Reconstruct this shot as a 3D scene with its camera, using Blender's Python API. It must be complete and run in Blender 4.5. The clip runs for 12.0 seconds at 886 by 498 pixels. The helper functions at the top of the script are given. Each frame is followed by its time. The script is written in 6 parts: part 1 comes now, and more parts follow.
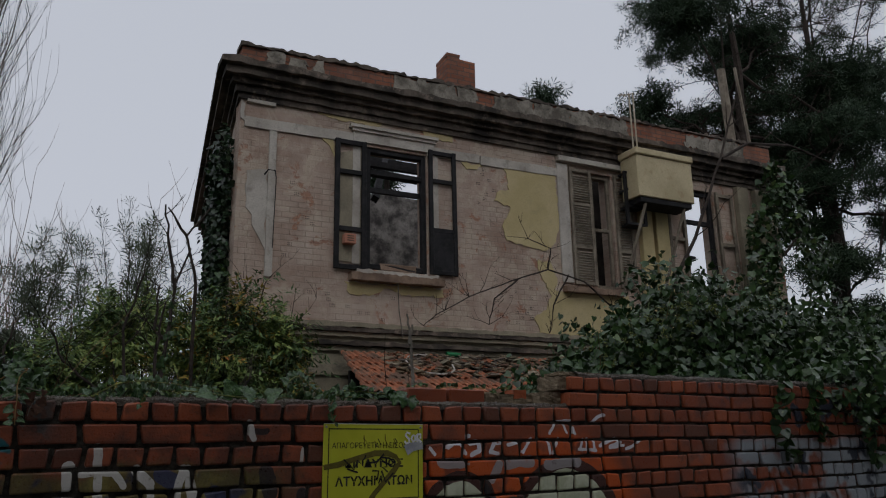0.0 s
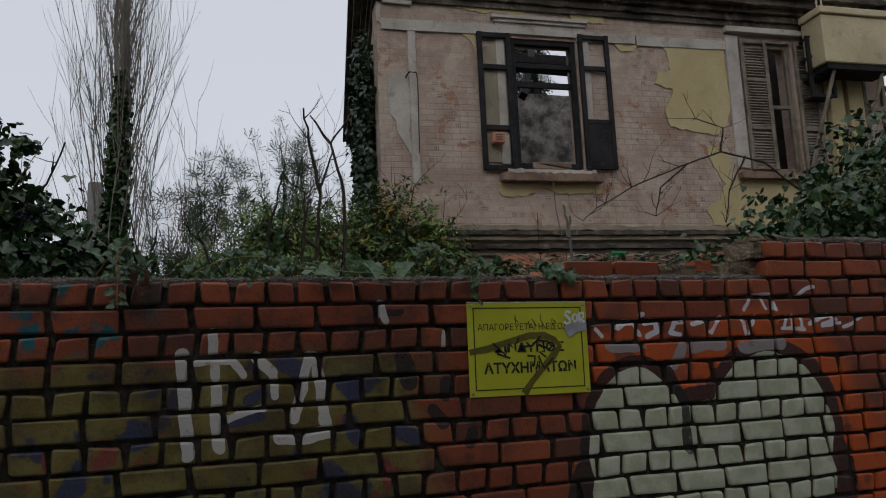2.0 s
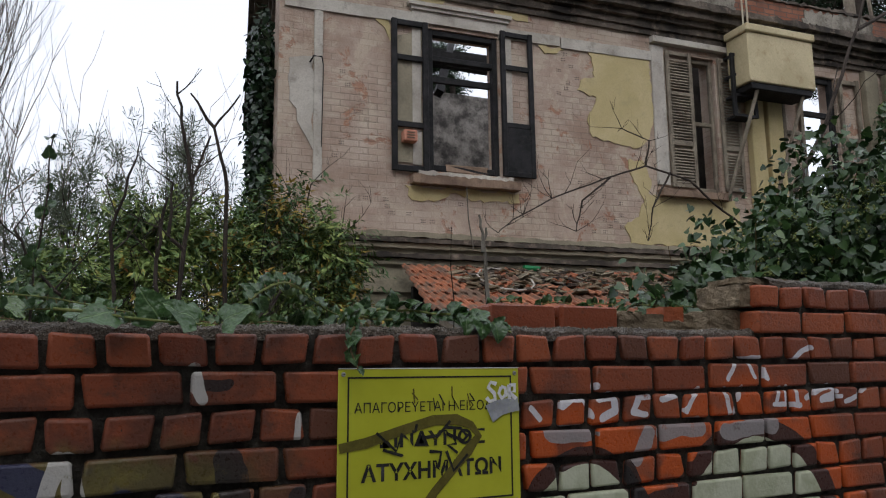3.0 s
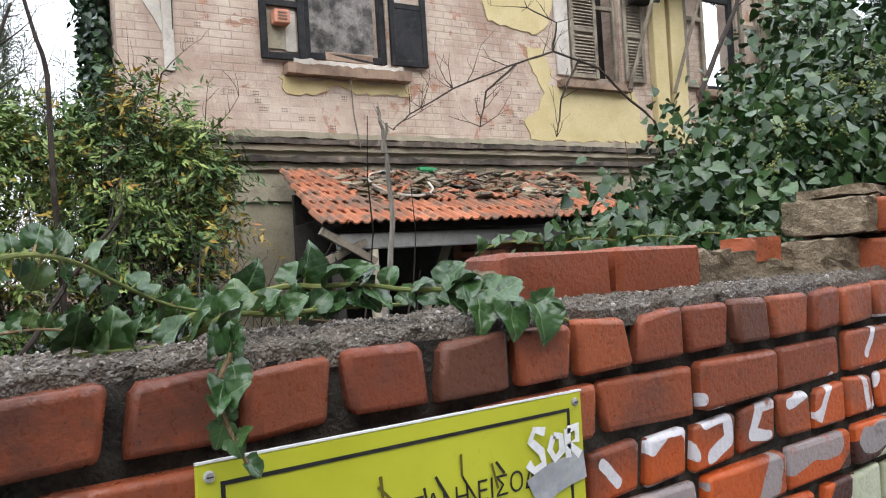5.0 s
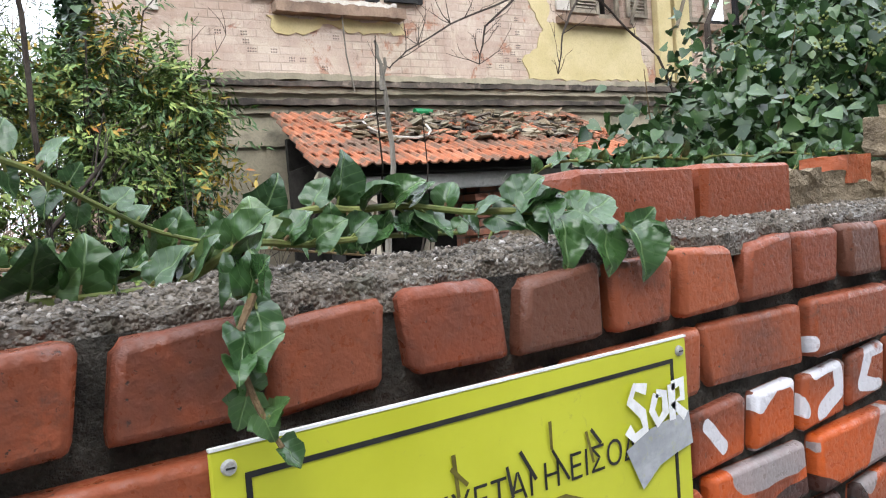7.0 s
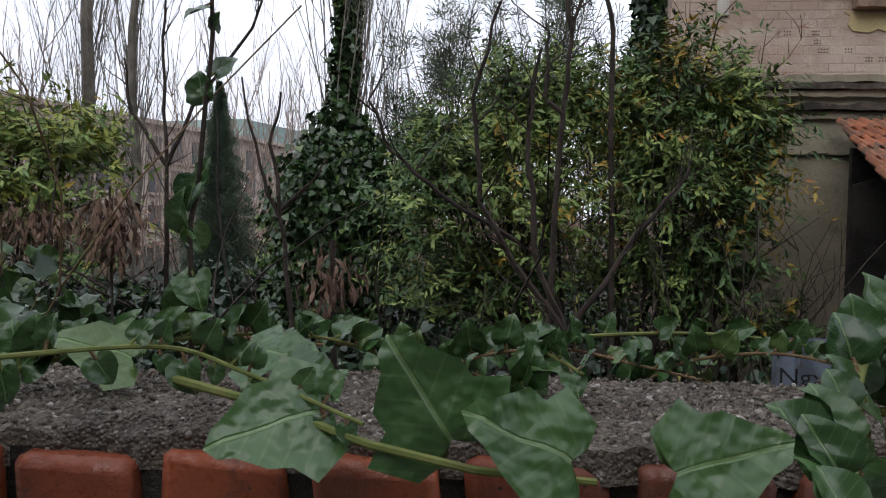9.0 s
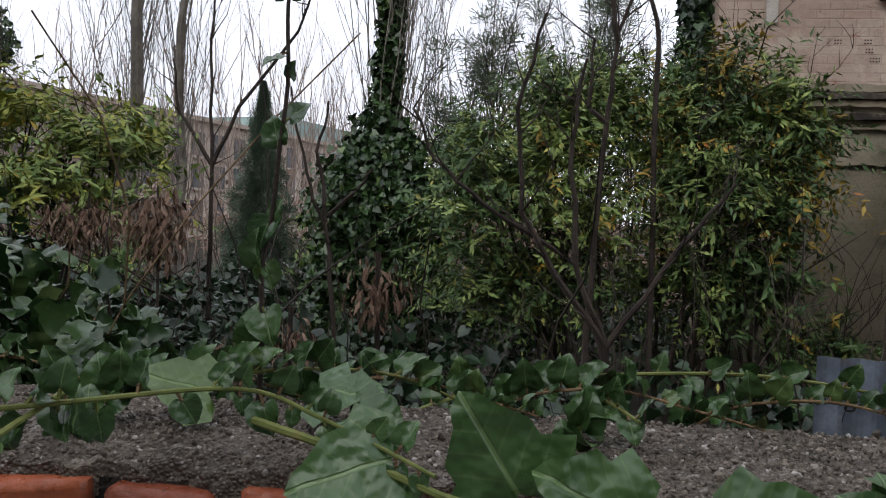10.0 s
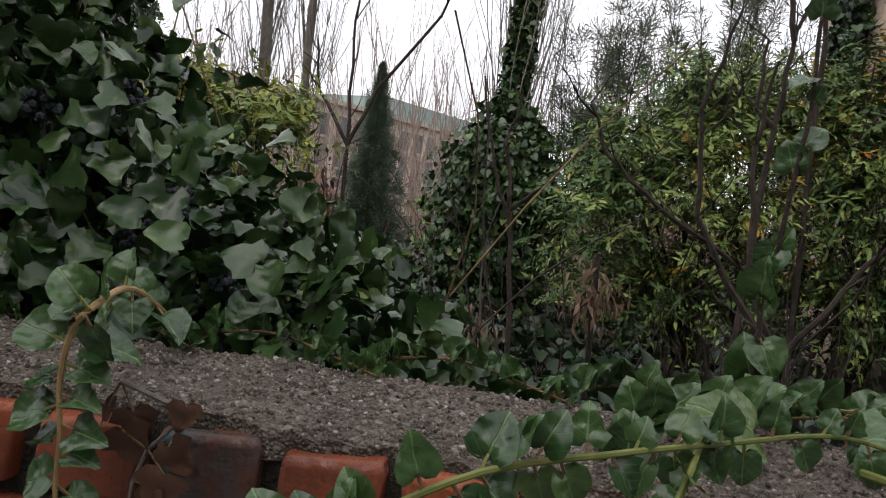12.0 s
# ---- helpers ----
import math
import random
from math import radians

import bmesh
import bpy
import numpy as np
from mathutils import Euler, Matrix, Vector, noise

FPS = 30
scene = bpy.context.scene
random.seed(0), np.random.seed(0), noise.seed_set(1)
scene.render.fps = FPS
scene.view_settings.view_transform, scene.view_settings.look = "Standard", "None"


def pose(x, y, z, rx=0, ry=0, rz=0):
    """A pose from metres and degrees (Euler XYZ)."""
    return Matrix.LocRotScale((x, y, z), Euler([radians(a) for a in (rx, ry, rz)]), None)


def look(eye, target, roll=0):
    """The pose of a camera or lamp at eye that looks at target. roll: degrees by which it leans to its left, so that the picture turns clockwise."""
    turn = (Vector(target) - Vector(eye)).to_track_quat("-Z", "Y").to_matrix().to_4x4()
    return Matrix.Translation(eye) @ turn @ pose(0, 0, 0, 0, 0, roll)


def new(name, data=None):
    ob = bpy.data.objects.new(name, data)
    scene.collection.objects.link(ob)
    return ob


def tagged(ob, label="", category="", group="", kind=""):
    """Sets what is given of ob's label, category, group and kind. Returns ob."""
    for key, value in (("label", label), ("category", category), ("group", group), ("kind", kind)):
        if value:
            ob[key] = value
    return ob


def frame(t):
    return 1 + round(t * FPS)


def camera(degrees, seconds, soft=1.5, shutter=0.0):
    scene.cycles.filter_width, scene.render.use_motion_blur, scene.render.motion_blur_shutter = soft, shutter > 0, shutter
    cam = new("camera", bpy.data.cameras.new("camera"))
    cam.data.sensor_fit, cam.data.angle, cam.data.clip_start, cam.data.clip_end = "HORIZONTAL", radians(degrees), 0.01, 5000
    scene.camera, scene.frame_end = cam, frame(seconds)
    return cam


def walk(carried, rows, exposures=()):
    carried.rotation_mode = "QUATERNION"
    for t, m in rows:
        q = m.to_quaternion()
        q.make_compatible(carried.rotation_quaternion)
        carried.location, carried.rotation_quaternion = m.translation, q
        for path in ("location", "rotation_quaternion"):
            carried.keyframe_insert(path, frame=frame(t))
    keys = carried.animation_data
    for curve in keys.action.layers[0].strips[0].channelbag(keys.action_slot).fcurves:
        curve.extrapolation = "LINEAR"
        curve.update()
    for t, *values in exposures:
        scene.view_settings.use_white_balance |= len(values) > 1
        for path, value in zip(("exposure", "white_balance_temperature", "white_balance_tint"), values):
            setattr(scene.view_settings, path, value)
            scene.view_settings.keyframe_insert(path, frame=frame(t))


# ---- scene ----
cam = camera(60.2, 12.0, soft=1.15)
PATH = [
    (0, (-1.155, -3.06, 1.406), (-0.139, -1.414, 1.911), -1.1),
    (0.5, (-1.173, -3.023, 1.416), (-0.224, -1.341, 1.934), -1.8),
    (1, (-1.127, -2.999, 1.409), (-0.302, -1.252, 1.924), -1.4),
    (1.5, (-1.001, -2.902, 1.378), (-0.295, -1.081, 1.808), -1.6),
    (2, (-0.842, -2.537, 1.291), (-0.185, -0.673, 1.598), -2.6),
    (2.5, (-0.649, -2.123, 1.348), (0.095, -0.291, 1.653), -0.7),
    (2.7, (-0.559, -1.955, 1.421), (0.248, -0.154, 1.739), -0.4),
    (4.3, (-0.115, -0.75, 1.668), (0.938, 0.945, 1.801), -2.9),
    (4.5, (-0.097, -0.719, 1.671), (0.974, 0.967, 1.77), -2.9),
    (5, (-0.076, -0.689, 1.68), (1.084, 0.94, 1.714), -3.5),
    (5.5, (-0.036, -0.677, 1.678), (1.219, 0.88, 1.67), -4.4),
    (6, (-0.02, -0.641, 1.671), (1.312, 0.851, 1.639), -4.5),
    (6.5, (-0.014, -0.549, 1.658), (1.29, 0.966, 1.586), -5.0),
    (7, (-0.02, -0.48, 1.655), (1.147, 1.141, 1.55), -4.5),
    (7.5, (-0.082, -0.453, 1.719), (0.736, 1.37, 1.623), -3.3),
    (7.7, (-0.113, -0.438, 1.735), (0.53, 1.454, 1.649), -3.0),
    (9.3, (-0.269, -0.507, 1.768), (-0.373, 1.489, 1.686), 1.8),
    (9.5, (-0.266, -0.511, 1.782), (-0.388, 1.483, 1.697), 2.1),
    (10, (-0.285, -0.517, 1.794), (-0.43, 1.476, 1.711), 2.3),
    (10.5, (-0.427, -0.556, 1.8), (-0.622, 1.432, 1.697), 4.0),
    (11, (-0.585, -0.588, 1.803), (-0.826, 1.393, 1.675), 5.8),
    (11.5, (-0.631, -0.575, 1.805), (-0.958, 1.394, 1.676), 6.5),
    (12, (-0.659, -0.542, 1.799), (-1.02, 1.42, 1.663), 6.2),
]
EXPO = [(0.0, -1.5, 6450, 10), (1.5, -1.42, 6450, 10), (2.1, -1.2, 6500, 10), (2.7, -0.72, 6500, 10), (4.3, -0.1, 6450, 9), (4.7, 0.2, 6450, 9), (5.2, 1.13, 6450, 9), (5.8, 1.17, 6450, 9), (6.6, 1.3, 6400, 8), (7.2, 1.1, 6350, 8), (7.7, 0.8, 6400, 9), (9.3, -0.45, 6450, 12), (10.0, -0.38, 6550, 12), (12.0, -0.22, 6950, 13)]
walk(cam, [(t, look(eye, target, roll)) for t, eye, target, roll in PATH], exposures=EXPO)

# ---- world and light: overcast winter sky ----
world = bpy.data.worlds.new("overcast_sky")
scene.world = world
world.use_nodes = True
wt = world.node_tree
sky = wt.nodes.new("ShaderNodeTexSky")
sky.sky_type, sky.sun_disc = "NISHITA", False
sky.sun_elevation, sky.sun_rotation = radians(42), radians(200)
sky.air_density, sky.dust_density, sky.ozone_density = 1.0, 6.0, 1.0
grey = wt.nodes.new("ShaderNodeHueSaturation")
grey.inputs["Saturation"].default_value = 0.22
cloud = wt.nodes.new("ShaderNodeMixRGB")
cloud.inputs["Fac"].default_value = 0.75
cloud.inputs["Color2"].default_value = (9.2, 9.7, 10.9, 1)
back = wt.nodes["Background"]
wt.links.new(sky.outputs["Color"], grey.inputs["Color"])
wt.links.new(grey.outputs["Color"], cloud.inputs["Color1"])
wt.links.new(cloud.outputs["Color"], back.inputs["Color"])
back.inputs["Strength"].default_value = 0.19
sun = new("sun", bpy.data.lights.new("sun", "SUN"))
sun.data.energy, sun.data.angle, sun.data.color = 0.5, radians(40), (1.0, 0.97, 0.93)
sun.matrix_world = look((-4, -7, 14), (0, 0, 0))


# ---- materials ----
class Nodes:
    """Short ways to write node trees."""

    def __init__(self, name):
        self.mat = bpy.data.materials.new(name)
        self.mat.use_nodes = True
        self.t = self.mat.node_tree
        self.bsdf = self.t.nodes["Principled BSDF"]
        self.pos = self.t.nodes.new("ShaderNodeNewGeometry").outputs["Position"]

    def put(self, socket, value):
        if isinstance(value, bpy.types.NodeSocket):
            self.t.links.new(value, socket)
        elif isinstance(value, (tuple, list)) and len(value) == 3 and socket.type == "RGBA":
            socket.default_value = (*value, 1)
        else:
            socket.default_value = value

    def math(self, op, a, b=0.0, clamp=False):
        n = self.t.nodes.new("ShaderNodeMath")
        n.operation, n.use_clamp = op, clamp
        self.put(n.inputs[0], a), self.put(n.inputs[1], b)
        return n.outputs[0]

    def vec(self, op, a, b=(0, 0, 0), out=0, scale=None):
        n = self.t.nodes.new("ShaderNodeVectorMath")
        n.operation = op
        self.put(n.inputs[0], a)
        if scale is None:
            self.put(n.inputs[1], b)
        else:
            self.put(n.inputs["Scale"], scale)
        return n.outputs[out]

    def noise(self, scale, detail=4.0, rough=0.6, at=None, distort=0.0):
        n = self.t.nodes.new("ShaderNodeTexNoise")
        n.inputs["Scale"].default_value, n.inputs["Detail"].default_value = scale, detail
        n.inputs["Roughness"].default_value, n.inputs["Distortion"].default_value = rough, distort
        self.put(n.inputs["Vector"], at or self.pos)
        return n.outputs["Fac"]

    def ramp(self, fac, lo, hi):
        n = self.t.nodes.new("ShaderNodeMapRange")
        n.interpolation_type = "SMOOTHSTEP"
        self.put(n.inputs[0], fac)
        n.inputs[1].default_value, n.inputs[2].default_value = lo, hi
        return n.outputs[0]

    def mix(self, fac, a, b, kind="MIX"):
        n = self.t.nodes.new("ShaderNodeMixRGB")
        n.blend_type = kind
        self.put(n.inputs[0], fac), self.put(n.inputs[1], a), self.put(n.inputs[2], b)
        return n.outputs[0]

    def random(self):
        return self.t.nodes.new("ShaderNodeObjectInfo").outputs["Random"]

    def island(self):
        return self.t.nodes.new("ShaderNodeNewGeometry").outputs["Random Per Island"]

    def done(self, colour, rough=0.85, height=None, strength=0.4, distance=0.01, spec=0.3, metal=0.0):
        self.put(self.bsdf.inputs["Base Color"], colour)
        self.put(self.bsdf.inputs["Roughness"], rough)
        self.bsdf.inputs["Specular IOR Level"].default_value = spec
        self.bsdf.inputs["Metallic"].default_value = metal
        if height is not None:
            b = self.t.nodes.new("ShaderNodeBump")
            b.inputs["Strength"].default_value, b.inputs["Distance"].default_value = strength, distance
            self.put(b.inputs["Height"], height)
            self.t.links.new(b.outputs[0], self.bsdf.inputs["Normal"])
        return self.mat


def rough_surface(name, dark, light, stain, coarse=1.2, fine=40.0, rough=0.9, strength=0.5, distance=0.01, spec=0.25, amount=0.6):
    """A worn surface: two tones in coarse patches, a stain and fine grain."""
    n = Nodes(name)
    big, small = n.noise(coarse, 6, 0.65), n.noise(fine, 4, 0.7)
    c = n.mix(n.ramp(big, 0.35, 0.65), dark, light)
    c = n.mix(n.math("MULTIPLY", n.ramp(n.noise(coarse * 3.1, 5, 0.7), 0.52, 0.72), amount), c, stain)
    c = n.mix(n.math("MULTIPLY", n.ramp(small, 0.4, 0.75), 0.35), c, [q * 0.6 for q in dark])
    return n.done(c, rough, n.math("ADD", small, big), strength, distance, spec)


def leaf_material(name, dark, light, back_tone, rough=0.38, spec=0.5, vein=0.0):
    """Leaves that differ one from another, with a pale vein where wanted."""
    n = Nodes(name)
    r = n.island()
    c = n.mix(r, dark, light)
    c = n.mix(n.ramp(n.noise(60, 3), 0.55, 0.8), c, back_tone)
    c = n.mix(n.ramp(r, 0.94, 0.99), c, back_tone)
    m = n.done(c, rough, n.noise(90, 2), 0.12, 0.004, spec)
    n.bsdf.inputs["Subsurface Weight"].default_value = 0.0
    return m


M = {}
M["mortar"] = rough_surface("mortar", (0.028, 0.025, 0.021), (0.10, 0.09, 0.075), (0.02, 0.025, 0.012), 22, 170, 0.95, 1.0, 0.02)
M["mortar_top"] = None
M["ground"] = rough_surface("garden_soil", (0.018, 0.015, 0.010), (0.04, 0.034, 0.022), (0.02, 0.03, 0.01), 1.5, 30)
M["pavement"] = rough_surface("paving", (0.16, 0.16, 0.15), (0.25, 0.24, 0.23), (0.1, 0.1, 0.09), 1.2, 60)
M["cornice"] = rough_surface("sooty_cornice", (0.035, 0.03, 0.026), (0.16, 0.13, 0.105), (0.30, 0.235, 0.185), 1.6, 30, amount=0.85)
M["white_stucco"] = rough_surface("white_stucco", (0.42, 0.38, 0.33), (0.58, 0.54, 0.48), (0.2, 0.17, 0.14), 1.5, 40)
M["yellow_plaster"] = rough_surface("yellow_plaster", (0.50, 0.41, 0.21), (0.58, 0.48, 0.27), (0.35, 0.3, 0.18), 1.6, 50, amount=0.35, strength=0.25)
M["charred"] = rough_surface("charred_wood", (0.008, 0.008, 0.009), (0.025, 0.024, 0.026), (0.05, 0.045, 0.04), 5, 60, 0.7)
M["beige_render"] = rough_surface("basement_render", (0.25, 0.22, 0.16), (0.38, 0.33, 0.24), (0.13, 0.12, 0.09), 1.2, 40)
M["inner_plaster"] = rough_surface("blotched_plaster", (0.07, 0.065, 0.062), (0.40, 0.37, 0.34), (0.04, 0.038, 0.036), 2.6, 30, amount=0.8)
M["tile"] = None
M["old_wood"] = rough_surface("weathered_wood", (0.16, 0.13, 0.1), (0.3, 0.26, 0.2), (0.08, 0.07, 0.055), 3, 50)
M["pale_wood"] = rough_surface("pale_post", (0.42, 0.36, 0.27), (0.55, 0.49, 0.38), (0.3, 0.25, 0.18), 4, 60)
# Near-black colour stands in for unlit interiors; the dark timber post shares it.
M["dark_inside"] = rough_surface("dark_wood_and_interior", (0.02, 0.018, 0.016), (0.05, 0.045, 0.04), (0.012, 0.01, 0.01), 3, 40)
M["brown_stone"] = rough_surface("brown_sill", (0.17, 0.115, 0.085), (0.3, 0.21, 0.15), (0.09, 0.07, 0.06), 3, 50)
M["tank"] = rough_surface("painted_box", (0.48, 0.40, 0.24), (0.60, 0.51, 0.32), (0.3, 0.17, 0.08), 1.4, 40, 0.6, 0.15, 0.006, amount=0.5)
M["rust"] = rough_surface("rusty_iron", (0.10, 0.05, 0.03), (0.2, 0.1, 0.05), (0.05, 0.03, 0.02), 6, 70, 0.8)
M["cement"] = rough_surface("rough_cement", (0.17, 0.13, 0.085), (0.33, 0.26, 0.175), (0.10, 0.085, 0.06), 14, 90, 0.95, 0.9, 0.015)
M["bark"] = rough_surface("brown_bark", (0.028, 0.021, 0.017), (0.06, 0.046, 0.037), (0.08, 0.07, 0.057), 6, 90)
M["grey_bark"] = rough_surface("grey_bark", (0.13, 0.115, 0.095), (0.24, 0.215, 0.18), (0.07, 0.06, 0.05), 3, 60)
M["grey_pole"] = rough_surface("concrete_pole", (0.22, 0.21, 0.2), (0.32, 0.31, 0.29), (0.15, 0.14, 0.13), 3, 50)
M["stem_green"] = rough_surface("green_stem", (0.11, 0.14, 0.035), (0.20, 0.22, 0.065), (0.20, 0.12, 0.05), 14, 120, 0.6, 0.2, 0.003)
M["tan_stem"] = rough_surface("tan_stem", (0.26, 0.17, 0.07), (0.40, 0.28, 0.13), (0.30, 0.15, 0.07), 14, 120, 0.7, 0.2, 0.003)
M["stem_brown"] = rough_surface("woody_stem", (0.12, 0.075, 0.04), (0.28, 0.19, 0.10), (0.07, 0.045, 0.03), 14, 120, 0.8)
M["ivy"] = leaf_material("ivy_leaf", (0.010, 0.032, 0.009), (0.048, 0.098, 0.026), (0.13, 0.18, 0.06), 0.28, 0.45)
# Darker copy of the ivy leaf, with shade put into its colour.
M["ivy_shaded"] = leaf_material("shaded_ivy_leaf", (0.004, 0.014, 0.006), (0.02, 0.05, 0.017), (0.045, 0.09, 0.03), 0.38, 0.45)
M["bush"] = leaf_material("shrub_leaf", (0.08, 0.15, 0.035), (0.25, 0.32, 0.085), (0.32, 0.29, 0.06), 0.5, 0.35)
M["bush_dark"] = leaf_material("dark_shrub_leaf", (0.03, 0.075, 0.024), (0.10, 0.17, 0.045), (0.2, 0.2, 0.04), 0.5, 0.35)
M["yellow_bush"] = leaf_material("yellowing_leaf", (0.14, 0.19, 0.035), (0.30, 0.31, 0.05), (0.36, 0.26, 0.04), 0.5, 0.3)
M["autumn"] = leaf_material("autumn_leaf", (0.22, 0.16, 0.02), (0.36, 0.25, 0.04), (0.3, 0.12, 0.03), 0.5, 0.3)
M["pine"] = leaf_material("pine_needles", (0.014, 0.032, 0.017), (0.038, 0.064, 0.03), (0.05, 0.07, 0.035), 0.6, 0.2)
M["fir"] = leaf_material("grey_green_needles", (0.08, 0.11, 0.07), (0.16, 0.19, 0.13), (0.15, 0.17, 0.11), 0.6, 0.2)
M["dry"] = leaf_material("dead_leaf", (0.08, 0.048, 0.034), (0.24, 0.16, 0.115), (0.3, 0.22, 0.16), 0.85, 0.1)
M["withered"] = leaf_material("withered_red_leaf", (0.055, 0.026, 0.018), (0.12, 0.06, 0.038), (0.16, 0.09, 0.055), 0.7, 0.2)
M["grey_render"] = rough_surface("streaked_render", (0.12, 0.105, 0.085), (0.33, 0.30, 0.25), (0.05, 0.045, 0.038), 3.5, 40, amount=0.8)
M["cypress"] = leaf_material("cypress_needles", (0.07, 0.115, 0.08), (0.17, 0.23, 0.16), (0.15, 0.2, 0.13), 0.6, 0.2)
M["scrub"] = rough_surface("pale_scrub_bark", (0.22, 0.165, 0.13), (0.36, 0.28, 0.23), (0.16, 0.12, 0.1), 3, 20)
M["scrub_leaf"] = leaf_material("pale_dead_scrub", (0.16, 0.10, 0.075), (0.3, 0.21, 0.16), (0.34, 0.26, 0.2), 0.9, 0.05)
M["berry"] = rough_surface("ivy_berry", (0.012, 0.016, 0.02), (0.04, 0.05, 0.06), (0.03, 0.04, 0.02), 30, 90, 0.5)
M["black_paint"] = rough_surface("black_print", (0.012, 0.012, 0.012), (0.03, 0.03, 0.028), (0.06, 0.06, 0.04), 20, 90, 0.6, 0.05, 0.001)
M["screw"] = rough_surface("steel_screw", (0.25, 0.25, 0.25), (0.4, 0.4, 0.4), (0.2, 0.15, 0.1), 40, 200, 0.4, 0.1, 0.001)
M["white_paint"] = rough_surface("white_marker", (0.75, 0.75, 0.75), (0.85, 0.85, 0.85), (0.6, 0.6, 0.5), 30, 90, 0.5, 0.05, 0.001)
M["grey_paint"] = rough_surface("grey_spray", (0.3, 0.31, 0.33), (0.42, 0.43, 0.45), (0.4, 0.42, 0.2), 25, 90, 0.5, 0.05, 0.001)
M["olive_paint"] = rough_surface("olive_spray", (0.10, 0.085, 0.015), (0.15, 0.125, 0.025), (0.2, 0.18, 0.03), 25, 90, 0.5, 0.05, 0.001)
M["metal_sheet"] = rough_surface("blue_grey_sheet", (0.10, 0.12, 0.15), (0.2, 0.23, 0.28), (0.12, 0.07, 0.04), 4, 60, 0.5, 0.1, 0.004)
M["green_plastic"] = rough_surface("green_plastic", (0.01, 0.16, 0.05), (0.02, 0.22, 0.08), (0.01, 0.1, 0.03), 5, 40, 0.35, 0.05)
M["far_wall"] = rough_surface("far_facade", (0.42, 0.35, 0.29), (0.52, 0.44, 0.37), (0.34, 0.28, 0.23), 0.3, 3, amount=0.4)
M["far_glass"] = rough_surface("far_window", (0.07, 0.07, 0.075), (0.12, 0.12, 0.125), (0.05, 0.05, 0.05), 1, 5, 0.4)
M["far_green_roof"] = rough_surface("green_trim", (0.22, 0.33, 0.31), (0.3, 0.4, 0.38), (0.3, 0.3, 0.3), 1, 5)
M["peach"] = rough_surface("peach_panel", (0.46, 0.19, 0.12), (0.55, 0.25, 0.17), (0.3, 0.14, 0.1), 4, 50, 0.6, 0.1)


def mortar_top_material():
    """Wet grey-brown mortar crowded with grit of many tones, with moss in the hollows."""
    n = Nodes("gravelly_mortar")
    c = n.mix(n.ramp(n.noise(16, 6, 0.7), 0.35, 0.65), (0.06, 0.048, 0.035), (0.19, 0.155, 0.118))
    grit = None
    for scale, share in ((150, 0.5), (330, 0.55)):
        v = n.t.nodes.new("ShaderNodeTexVoronoi")
        v.inputs["Scale"].default_value = scale
        n.put(v.inputs["Vector"], n.pos)
        sep = n.t.nodes.new("ShaderNodeSeparateColor")
        n.put(sep.inputs[0], v.outputs["Color"])
        tone = n.mix(sep.outputs[0], (0.022, 0.018, 0.014), (0.235, 0.195, 0.155))
        tone = n.mix(n.math("GREATER_THAN", sep.outputs[1], 0.94), tone, (0.46, 0.43, 0.39))
        c = n.mix(n.math("MULTIPLY", n.ramp(v.outputs["Distance"], 0.75, 0.35), share), c, tone)
        bump = n.math("MULTIPLY", sep.outputs[0], n.ramp(v.outputs["Distance"], 0.8, 0.2))
        grit = bump if grit is None else n.math("ADD", grit, bump)
    c = n.mix(n.math("MULTIPLY", n.ramp(n.noise(7, 5, 0.7), 0.56, 0.7), 0.6), c, (0.03, 0.035, 0.012))
    return n.done(c, n.ramp(n.noise(9, 3), 0.1, 0.8), n.math("ADD", n.noise(60, 6, 0.8), grit), 0.9, 0.006, 0.4)


def pebble_material():
    n = Nodes("mortar_pebble")
    r = n.island()
    c = n.mix(r, (0.04, 0.032, 0.024), (0.24, 0.20, 0.16))
    c = n.mix(n.ramp(r, 0.92, 0.96), c, (0.40, 0.37, 0.34))
    return n.done(c, 0.7, n.noise(300, 2), 0.2, 0.002, 0.4)


